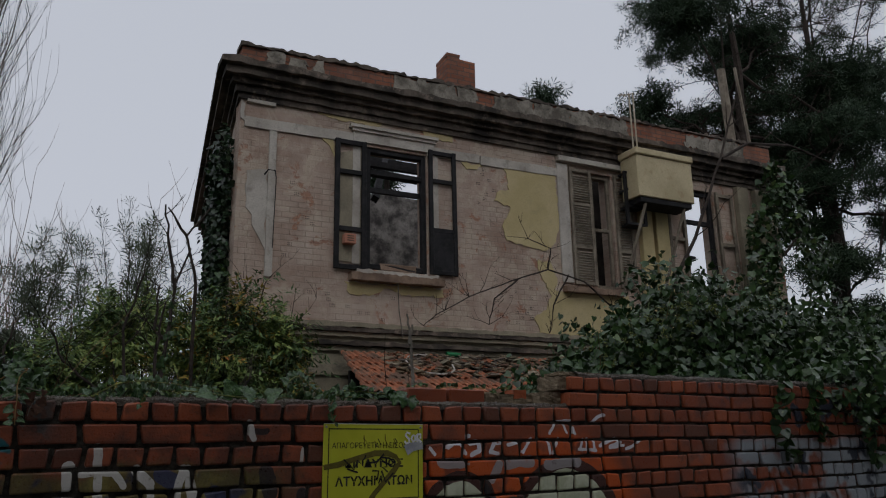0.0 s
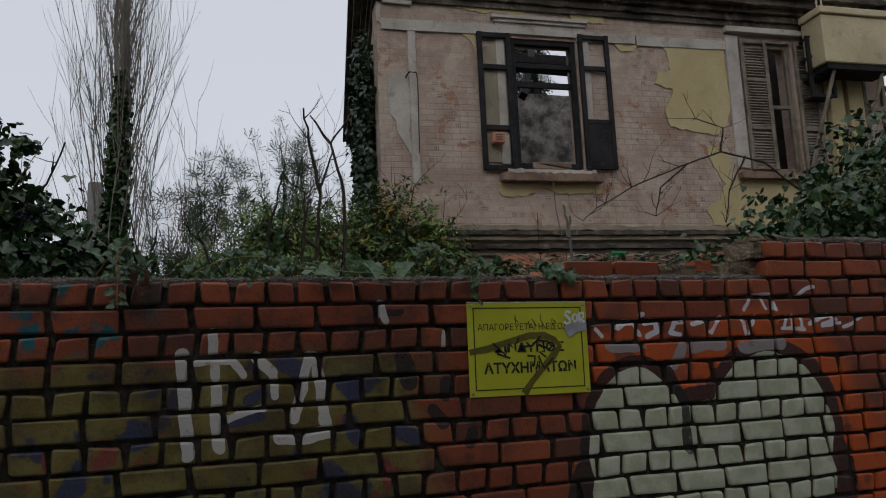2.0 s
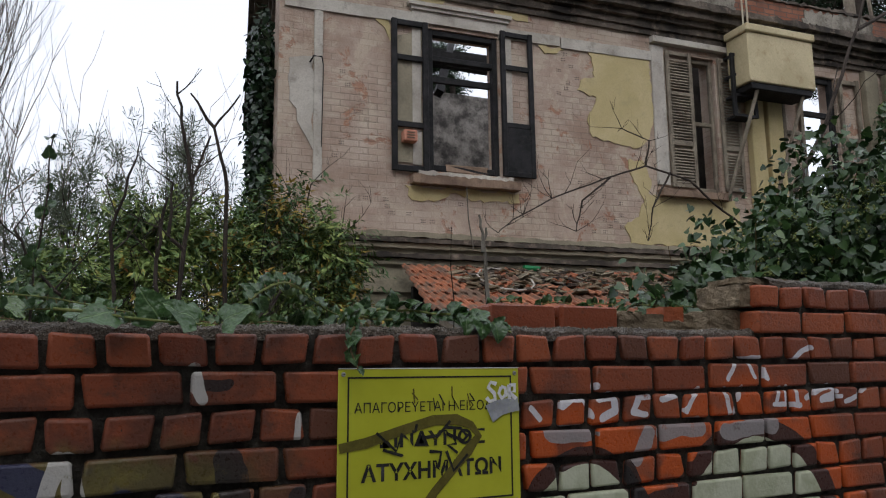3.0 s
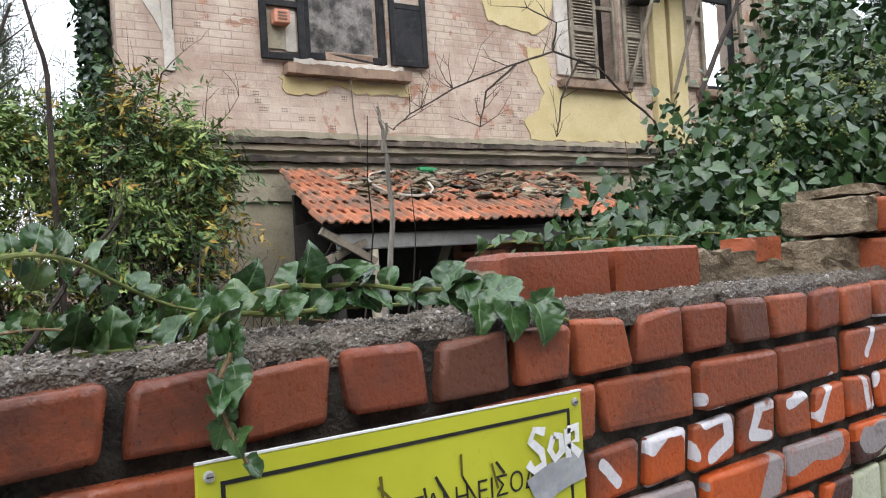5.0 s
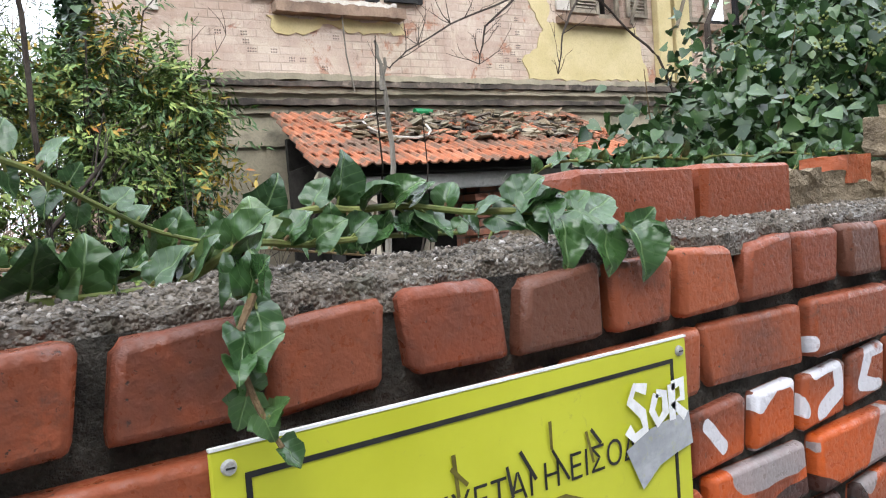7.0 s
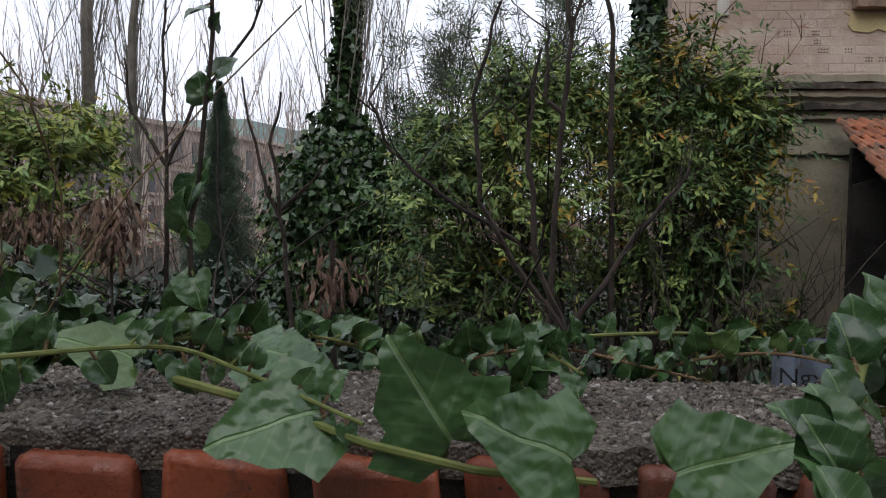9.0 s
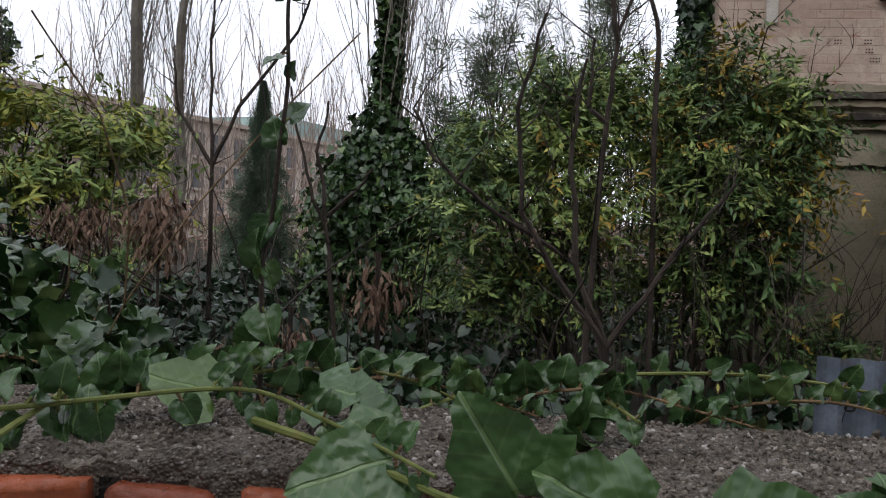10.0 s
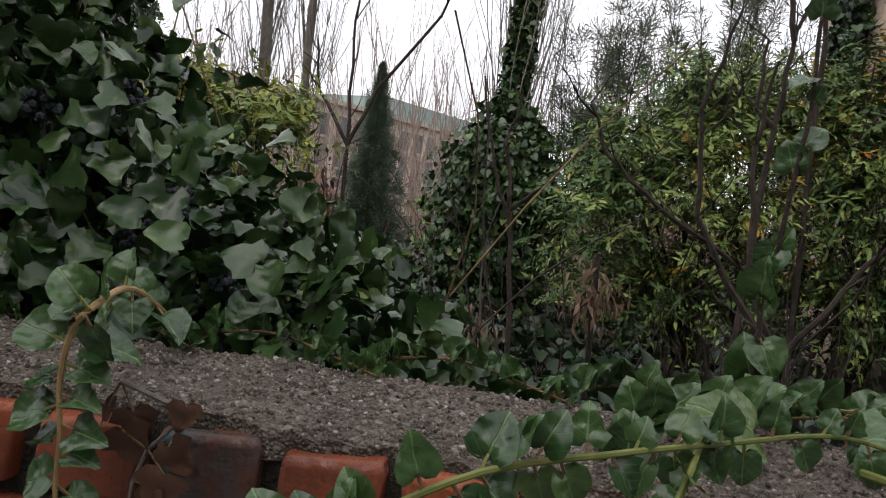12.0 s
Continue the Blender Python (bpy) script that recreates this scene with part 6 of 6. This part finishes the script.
bare_plant("bare_branch", "bare climber stem rising past the wall box", [[(7.2, 4.5, 0.2), (7.28, 4.5, 3.4), (8.05, 4.5, 4.46), (8.87, 4.5, 5.92), (9.43, 4.5, 7.1)], [(8.87, 4.5, 5.9), (9.6, 4.5, 6.3), (10.8, 4.5, 6.5), (12.0, 4.5, 6.4)]], 8, kids=1, r=0.035, spread=0.7)


def dry_leaves(at, size, count, seed):
    ob = plant("dead_leaf_cluster", "hanging bunch of curled brown dead leaves", "dead leaves", at, "dead leaf bunches")
    foliage(ob, "foliage", [(0, 0, 0, size[0], size[0] * 0.8, size[1])], count * (3 if size[0] > 0.15 else 2), 0.3 * size[1] + 0.012, CURL, "dry", seed, 2.2, shell=1.0, zmin=-9)
    part("stem", tube(bmesh.new(), [(0, 0, size[1]), (0.03, 0.02, -at[2] + 0.1)], 0.008, 0.012, 5), "bark", ob)


for k, (at, s, c) in enumerate((((-0.62, 1.6, 1.58), (0.10, 0.11), 80), ((-0.98, 2.02, 1.36), (0.09, 0.11), 70), ((-2.55, 4.4, 1.65), (0.2, 0.27), 200), ((-3.3, 4.9, 1.66), (0.36, 0.22), 240), ((-1.08, 1.8, 1.34), (0.08, 0.1), 60))):
    dry_leaves(at, s, c, 200 + k)


# ivy on the house
def build_house_ivy():
    ob = plant("climbing_ivy", "ivy climbing the side wall and corner of the house", "ivy", (1.7, 7.3, 0))
    # side wall ivy takes the leaf copy with shade in its colour
    foliage(ob, "foliage", [(-0.05 + 0.19 * k, 0.5 + 0.55 * k, z, 0.15, 0.5, 0.6) for k in range(4) for z in (3.6, 4.3, 5.0, 5.6)], 4600, 0.08, IVY, "ivy_shaded", 301, 0.8)
    ob = plant("climbing_ivy", "ivy hanging over the columns at the end of the facade", "ivy", (12.1, 5.7, 0))
    foliage(ob, "foliage", [(dx, 0.0, z, 0.45, 0.3, 0.55) for dx, z in ((-0.9, 3.2), (-0.8, 3.9), (-0.7, 4.6), (-0.6, 5.3), (-0.2, 3.4), (0.6, 3.3), (0.3, 5.8), (0.9, 5.0), (1.0, 4.0), (0.0, 6.3))], 2600, 0.10, IVY, "ivy", 302, 0.8)


build_house_ivy()


# ---- ivy sprigs that lie on the wall top, leaf by leaf ----
def near_leaf_material():
    """Leathery ivy leaf: darker blade, paler veins, drops of wet gloss."""
    n = Nodes("near_ivy_leaf")
    tc = n.t.nodes.new("ShaderNodeTexCoord").outputs["Object"]
    sep = n.t.nodes.new("ShaderNodeSeparateXYZ")
    n.put(sep.inputs[0], tc)
    x, y = n.math("ABSOLUTE", sep.outputs[0]), sep.outputs[1]
    r = n.random()
    blade = n.mix(r, (0.014, 0.044, 0.013), (0.060, 0.125, 0.034))
    blade = n.mix(n.ramp(n.noise(35, 4), 0.35, 0.7), blade, (0.036, 0.085, 0.024))
    blade = n.mix(n.ramp(r, 0.93, 0.97), blade, (0.07, 0.12, 0.03))
    rib = n.ramp(x, 0.03, 0.012)
    side = n.math("LESS_THAN", n.math("ABSOLUTE", n.math("SUBTRACT", n.math("FRACT", n.math("MULTIPLY", n.math("SUBTRACT", y, n.math("MULTIPLY", x, 0.75)), 4.2)), 0.5)), 0.06)
    vein = n.math("MAXIMUM", rib, n.math("MULTIPLY", side, 0.28))
    c = n.mix(n.math("MULTIPLY", vein, 0.6), blade, (0.17, 0.26, 0.10))
    return n.done(c, n.math("ADD", n.math("MULTIPLY", n.noise(25, 3), 0.3), 0.14), n.math("SUBTRACT", n.noise(18, 3), n.math("MULTIPLY", vein, 0.4)), 0.4, 0.05, 0.5)


M["near_ivy"] = near_leaf_material()
BIG_LEAVES = [mesh_of("leaf", ivy_leaf_mesh(300 + k, True, True), "near_ivy") for k in range(3)]
LEAVES = [mesh_of("leaf", ivy_leaf_mesh(k, k % 4 == 0), "near_ivy") for k in range(9)]


def ivy_sprig(points, leaves, size, seed, label, r=0.004, green=True, pattern="both", zlow=None):
    """A trailing stem with its leaves; pattern: leaves stand up, hang, or do both in turn."""
    rnd = random.Random(seed)
    o = Vector(points[0])
    ob = plant("ivy_sprig", label, "ivy", tuple(o), "ivy sprigs on the wall")
    pts = [Vector(p) - o for p in points]
    fine = []
    for i in range(len(pts) - 1):
        a, b = pts[i], pts[i + 1]
        p, q = pts[max(i - 1, 0)], pts[min(i + 2, len(pts) - 1)]
        for k in range(5):
            t = k / 5
            fine.append(0.5 * ((2 * a) + (b - p) * t + (2 * p - 5 * a + 4 * b - q) * t * t + (3 * a - p - 3 * b + q) * t ** 3))
    fine.append(pts[-1])
    part("stem", tube(bmesh.new(), fine, r, r * 0.55, 7), "stem_green" if green is True else ("stem_brown" if green is False else green), ob)
    for k in range(leaves):
        f = (k + rnd.uniform(0.2, 0.8)) / leaves
        i = min(int(f * (len(fine) - 1)), len(fine) - 2)
        p, along = fine[i], (fine[i + 1] - fine[i]).normalized()
        s = size * rnd.uniform(0.6, 1.15) * (1.05 - 0.45 * f)
        turn = {"both": 1 if k % 2 else -1, "ranked": 1 if k % 2 else -1, "up": 1, "down": -1}[pattern]
        side = Vector((rnd.uniform(-0.5, 0.5), rnd.uniform(-0.6, 0.3), turn * rnd.uniform(0.35, 1.0)))
        tip = (side + along * rnd.uniform(0.1, 0.8)).normalized()
        if pattern == "ranked":
            across = along.cross(Vector((0, 1, 0))).normalized() * -turn
            tip = (across + along * rnd.uniform(-0.1, 0.6) + Vector((rnd.uniform(-0.3, 0.3), rnd.uniform(-0.1, 0.45), rnd.uniform(-0.25, 0.1)))).normalized()
        if zlow is not None and (p + o).z + tip.z * s < zlow and (p + o).y > -0.01:
            tip = Vector((tip.x, tip.y - 0.6, abs(tip.z) * 0.4 + 0.15)).normalized()
        nrm = Vector((rnd.uniform(-0.6, 0.6), -0.7 + rnd.uniform(-0.4, 0.5), 0.75)).normalized()
        x = tip.cross(nrm).normalized()
        z = x.cross(tip)
        m = Matrix((x * s, tip * s, z * s)).transposed().to_4x4()
        stalk = tip * s * (0.38 if pattern == "ranked" else 0.26)
        leaf = new("leaf", LEAVES[rnd.randrange(9)])
        leaf.parent = ob
        leaf.matrix_local = Matrix.Translation(p + stalk) @ m
        part("leaf_stalk", tube(bmesh.new(), [p, p + stalk * 1.05], 0.0014, 0.0012, 4), "stem_brown" if rnd.random() < 0.6 else "stem_green", ob)
    return ob


ivy_sprig([(0.10, 0.15, 1.615), (0.26, 0.13, 1.66), (0.32, 0.12, 1.66), (0.36, 0.10, 1.66), (0.41, 0.07, 1.65), (0.46, 0.04, 1.645), (0.52, 0.015, 1.63), (0.58, -0.015, 1.60)], 30, 0.044, 1, "green ivy runner lying along the wall top", pattern="both", zlow=1.60)
ivy_sprig([(0.05, 0.10, 1.612), (0.14, 0.08, 1.615), (0.19, 0.06, 1.64), (0.25, 0.08, 1.635), (0.33, 0.10, 1.635), (0.44, 0.12, 1.63)], 26, 0.036, 2, "short leafy ivy runner on the mortar", pattern="up", zlow=1.60)
ivy_sprig([(0.18, 0.04, 1.64), (0.165, -0.015, 1.615), (0.145, -0.03, 1.585), (0.15, -0.035, 1.55), (0.165, -0.035, 1.515)], 15, 0.033, 3, "ivy tip hanging down over the bricks", 0.0032, False)
ivy_sprig([(-0.122, -0.225, 1.647), (-0.112, -0.205, 1.654), (-0.103, -0.185, 1.66), (-0.088, -0.155, 1.67), (-0.061, -0.11, 1.684), (-0.032, -0.07, 1.697), (0.001, -0.03, 1.705), (0.045, 0.03, 1.7), (0.095, 0.08, 1.677), (0.147, 0.11, 1.653), (0.212, 0.12, 1.636)], 42, 0.029, 4, "stout ivy runner arching up over the wall edge", 0.0031, pattern="ranked", zlow=1.605)
ivy_sprig([(-0.793, -0.17, 1.599), (-0.767, -0.16, 1.618), (-0.701, -0.13, 1.65), (-0.63, -0.1, 1.663), (-0.563, -0.05, 1.665), (-0.468, 0.02, 1.664), (-0.401, 0, 1.651), (-0.318, -0.05, 1.633)], 44, 0.031, 5, "long ivy runner crossing the wall top", 0.0026, pattern="ranked", zlow=1.605)
ivy_sprig([(-0.609, 0.05, 1.6), (-0.6, 0.08, 1.634), (-0.539, 0.12, 1.644), (-0.467, 0.16, 1.651), (-0.377, 0.19, 1.644), (-0.299, 0.2, 1.614)], 28, 0.038, 6, "broad-leaved ivy runner behind the wall edge", 0.0024, pattern="up", zlow=1.61)
ivy_sprig([(-0.413, 0.17, 1.587), (-0.33, 0.28, 1.603), (-0.25, 0.31, 1.615), (-0.186, 0.32, 1.627), (-0.056, 0.32, 1.637), (0.042, 0.32, 1.635), (0.148, 0.31, 1.62), (0.21, 0.28, 1.593)], 30, 0.031, 7, "thin ivy runner along the far edge of the wall", 0.0028)
ivy_sprig([(-0.217, 0.1, 1.598), (-0.21, 0.12, 1.633), (-0.195, 0.12, 1.648), (-0.165, 0.1, 1.635)], 18, 0.03, 8, "bunch of pale young ivy leaves", 0.0026, zlow=1.605)
ivy_sprig([(-0.504, 0.18, 1.581), (-0.499, 0.17, 1.681), (-0.501, 0.17, 1.741), (-0.494, 0.17, 1.78), (-0.488, 0.17, 1.849), (-0.482, 0.17, 1.911), (-0.484, 0.17, 1.98), (-0.478, 0.17, 2.043)], 13, 0.038, 9, "upright ivy shoot rising above the wall", 0.003, "bark")
ivy_sprig([(-1.10, 0.22, 1.64), (-1.04, 0.06, 1.69), (-0.991, -0.06, 1.697), (-1.009, -0.06, 1.674), (-1.015, -0.06, 1.636), (-1.012, -0.06, 1.599), (-1.012, -0.06, 1.553), (-1.01, -0.055, 1.51)], 24, 0.042, 10, "ivy trail with a tan stem hanging over the wall face", 0.0030, "tan_stem", pattern="ranked")
ivy_sprig([(-0.569, -0.03, 1.668), (-0.587, -0.09, 1.646), (-0.609, -0.12, 1.616), (-0.629, -0.12, 1.574)], 11, 0.03, 11, "short side shoot hanging from the runner", 0.0024)


def old_leaves(stem, leaves, label):
    """A woody runner with a few large leaves set one by one: base, tip, facing, size."""
    o = Vector(stem[0])
    ob = plant("ivy_sprig", label, "ivy", tuple(o), "ivy sprigs on the wall")
    part("stem", tube(bmesh.new(), [Vector(p) - o for p in stem], 0.0034, 0.0022, 7), "stem_green", ob)
    for k, (base, tip, facing, s) in enumerate(leaves):
        t, nn = Vector(tip).normalized(), Vector(facing).normalized()
        x = t.cross(nn).normalized()
        m = Matrix((x * s, t * s, x.cross(t) * s)).transposed().to_4x4()
        leaf = new("leaf", (BIG_LEAVES[k % 3] if s > 0.056 else LEAVES[k % 9]))
        leaf.parent = ob
        leaf.matrix_local = Matrix.Translation(Vector(base) - o) @ m


old_leaves([(-0.458, 0.02, 1.642), (-0.392, -0.01, 1.635), (-0.314, -0.05, 1.621), (-0.252, -0.07, 1.614), (-0.184, -0.07, 1.609)],
           [((-0.349, -0.03, 1.636), (-0.9, -0.3, -0.25), (0.1, -0.75, 0.65), 0.071), ((-0.266, -0.05, 1.625), (-0.5, 0.1, 0.75), (-0.2, -0.85, 0.5), 0.073), ((-0.198, -0.07, 1.621), (-0.75, -0.1, 0.35), (0.1, -0.8, 0.6), 0.069), ((-0.513, 0.08, 1.646), (-0.6, -0.2, 0.2), (0, -0.6, 0.8), 0.06), ((-0.427, 0.1, 1.646), (0.8, -0.2, 0.1), (0, -0.5, 0.85), 0.058), ((-0.396, 0.07, 1.637), (0.7, -0.3, -0.15), (0.1, -0.6, 0.8), 0.052), ((-0.143, -0.08, 1.619), (0.6, -0.3, 0.3), (0, -0.8, 0.6), 0.065)], "large old ivy leaves leaning over the wall edge")
old_leaves([(0.42, 0.06, 1.65), (0.47, 0.03, 1.645), (0.52, 0.01, 1.632), (0.58, -0.02, 1.60)],
           [((0.47, 0.015, 1.64), (-0.15, -0.3, -0.9), (0, -0.95, 0.3), 0.052), ((0.505, 0.0, 1.633), (-0.05, -0.3, -0.95), (0.1, -0.95, 0.3), 0.052), ((0.54, -0.01, 1.622), (0.1, -0.2, -0.95), (0.0, -0.95, 0.3), 0.05), ((0.45, 0.03, 1.648), (0.75, 0.1, 0.35), (0, -0.6, 0.8), 0.045), ((0.5, 0.01, 1.64), (0.8, 0.1, 0.3), (0, -0.6, 0.8), 0.042)], "row of ivy leaves hanging over the wall edge")
for k in range(11):
    rnd = random.Random(400 + k)
    x = -1.9 + k * 0.2
    ivy_sprig([(x, 0.26, 1.58), (x + 0.05, 0.24, 1.62), (x + 0.13, 0.22, 1.635), (x + 0.2, 0.2, 1.625), (x + 0.26, 0.18, 1.615)], 20, 0.031, 40 + k, "ivy runner creeping along the wall top", 0.002, False, pattern="up", zlow=1.605)
for k in range(5):
    x = 0.62 + k * 0.17
    ivy_sprig([(x, 0.40, 1.45), (x + 0.03, 0.33, 1.62), (x + 0.08, 0.27, 1.70), (x + 0.15, 0.22, 1.70)], 15, 0.036, 60 + k, "ivy shoots leaning on the leftover bricks", 0.003, pattern="up", zlow=1.69)


def build_dead_twig():
    """A grey withered twig with curled red-brown leaves, caught on the wall face."""
    line = [(-0.986, -0.03, 1.636), (-0.945, -0.03, 1.625), (-0.935, -0.03, 1.614), (-0.96, -0.03, 1.588), (-0.97, -0.03, 1.562), (-0.973, -0.03, 1.54)]
    o = Vector(line[0])
    ob = plant("dead_twig", "withered grey twig with curled red-brown leaves on the bricks", "twig", tuple(o))
    part("stem", tube(bmesh.new(), [Vector(p) - o for p in line], 0.0022, 0.0014, 6), "grey_bark", ob)
    spots = [(-0.971, -0.035, 1.616), (-0.94, -0.035, 1.595), (-0.992, -0.035, 1.617), (-0.951, -0.035, 1.563), (-0.979, -0.035, 1.601), (-0.942, -0.035, 1.573), (-0.929, -0.035, 1.627)]
    rng = np.random.default_rng(6)
    for p in spots:
        P = np.array([Vector(p) - o])
        leaf = new("dead_leaf", leaf_mesh("dead_leaf", FINE_IVY[0], P, rng.normal(size=(1, 3)) * 0.5 + np.array([0, 0, -1.0]), rng.normal(size=(1, 3)) * 0.4 + np.array([0, -1.0, 0]), np.array([rng.uniform(0.022, 0.034)]), "withered"))
        leaf.parent = ob
        part("leaf_stalk", tube(bmesh.new(), [Vector(p) - o, min((Vector(q) - o for q in line), key=lambda q: (q - Vector(p) + o).length)], 0.0009, 0.0009, 4), "stem_brown", ob)


build_dead_twig()


# ---- distance ----
def build_far_building():
    ob = thing("apartment_building", pose(-16.8, 42.8, 0, 0, 0, 72), "long pale concrete building far behind the bare trees", "building")
    part("wall", one_box(-14, 22, 0, 9, 0, 6.6), "far_wall", ob)
    part("roof", one_box(-14.2, 22.2, -0.35, 9.3, 6.601, 6.85), "far_wall", ob, "pale cornice and roof edge")
    part("attic", one_box(8, 21, 0.8, 8, 6.851, 8.2), "far_green_roof", ob, "set-back pale green upper storey")
    for z0, z1 in ((0.9, 2.2), (2.9, 4.2), (4.7, 6.0)):
        for k in range(19):
            w = part("window", one_box(-13.2 + k * 1.85, -12.2 + k * 1.85, -0.06, 0.05, z0, z1), "far_glass", ob)
            part("sill", one_box(-13.35 + k * 1.85, -12.05 + k * 1.85, -0.2, -0.061, z0 - 0.16, z0 - 0.02), "far_wall", w)


build_far_building()


def build_thicket():
    ob = plant("bare_thicket", "grey-brown thicket of leafless scrub in the distance", "scrub", (0, 0, 0), kind="stuff")
    rnd = random.Random(77)
    bm = bmesh.new()
    for k in range(330):
        x, y = rnd.uniform(-24, 3), rnd.uniform(15, 30)
        twig(bm, (x, y, 0), (rnd.uniform(-0.15, 0.15), 0, 1), rnd.uniform(3.2, 6.2), 0.03, rnd, 2, 0.6, 3, 0.12, 3)
    tagged(part("stem_tangle", bm, "scrub", ob), kind="stuff")
    blobs = [(rnd.uniform(-30, 30), rnd.uniform(24, 34), rnd.uniform(0.5, 1.5), rnd.uniform(1.5, 3), 1.5, rnd.uniform(1.0, 1.9)) for _ in range(60)]
    foliage(ob, "scrub_foliage", blobs, 14000, 0.4, CURL, "scrub_leaf", 88, 0.2)


build_thicket()


def build_poles():
    ob = thing("concrete_pole", pose(-2.42, 14, 0), "plain grey concrete utility pole", "pole")
    part("shaft", tube(bmesh.new(), [(0, 0, 0), (0, 0, 5.3)], 0.17, 0.14, 10), "grey_pole", ob)
    ob = thing("chimney_pipe", pose(13.9, 8, 0), "pale broken mast beside the house end", "pole")
    part("shaft", tube(bmesh.new(), [(0.2, 0, 0), (0.1, 0, 7.8), (0, 0, 10.4)], 0.13, 0.10, 8), "old_wood", ob)
    part("rod", tube(bmesh.new(), [(1.2, 0, 0), (0.9, 0, 7.5), (0.55, 0, 10.6)], 0.04, 0.04, 6), "old_wood", ob)
    ob = thing("metal_fence_sheet", pose(1.32, 2.5, 0, 0, 0, -8), "blue-grey corrugated metal sheet with sprayed letters", "fence")
    bm = bmesh.new()
    n = 60
    a = [bm.verts.new((-0.35 + 1.2 * i / n, 0.018 * math.sin(i * 1.05), 0.1)) for i in range(n + 1)]
    b = [bm.verts.new((v.co.x, v.co.y, 1.31)) for v in a]
    c = [bm.verts.new((v.co.x, v.co.y + 0.004, 1.31)) for v in a]
    d = [bm.verts.new((v.co.x, v.co.y + 0.004, 0.1)) for v in a]
    for i in range(n):
        bm.faces.new((a[i], a[i + 1], b[i + 1], b[i])), bm.faces.new((b[i], b[i + 1], c[i + 1], c[i])), bm.faces.new((c[i], c[i + 1], d[i + 1], d[i]))
    part("sheet", bm, "metal_sheet", ob)
    me = text_mesh("Ngx", 0.17, 0.085, 0.0)
    t = new("sprayed_letters", me)
    t.parent, t.location = ob, (-0.24, -0.024, 1.15)


build_poles()


# Added block, never in view: keeps half the sky off the wall face.
def build_sky_blocker():
    ob = thing("sky_blocker", pose(0, -11, 0), "unseen grey block added across the street to cut skylight", "building")
    part("wall", one_box(-25, 25, -6, 0, 0, 12.5), "grey_pole", ob)
    part("roof", one_box(-25.2, 25.2, -6.2, 0.3, 12.501, 12.8), "cornice", ob)
    for row in range(3):
        for k in range(12):
            w = part("window", one_box(-23 + k * 4, -21.6 + k * 4, -0.02, 0.03, 1.2 + row * 3.4, 3.0 + row * 3.4), "far_glass", ob)


build_sky_blocker()
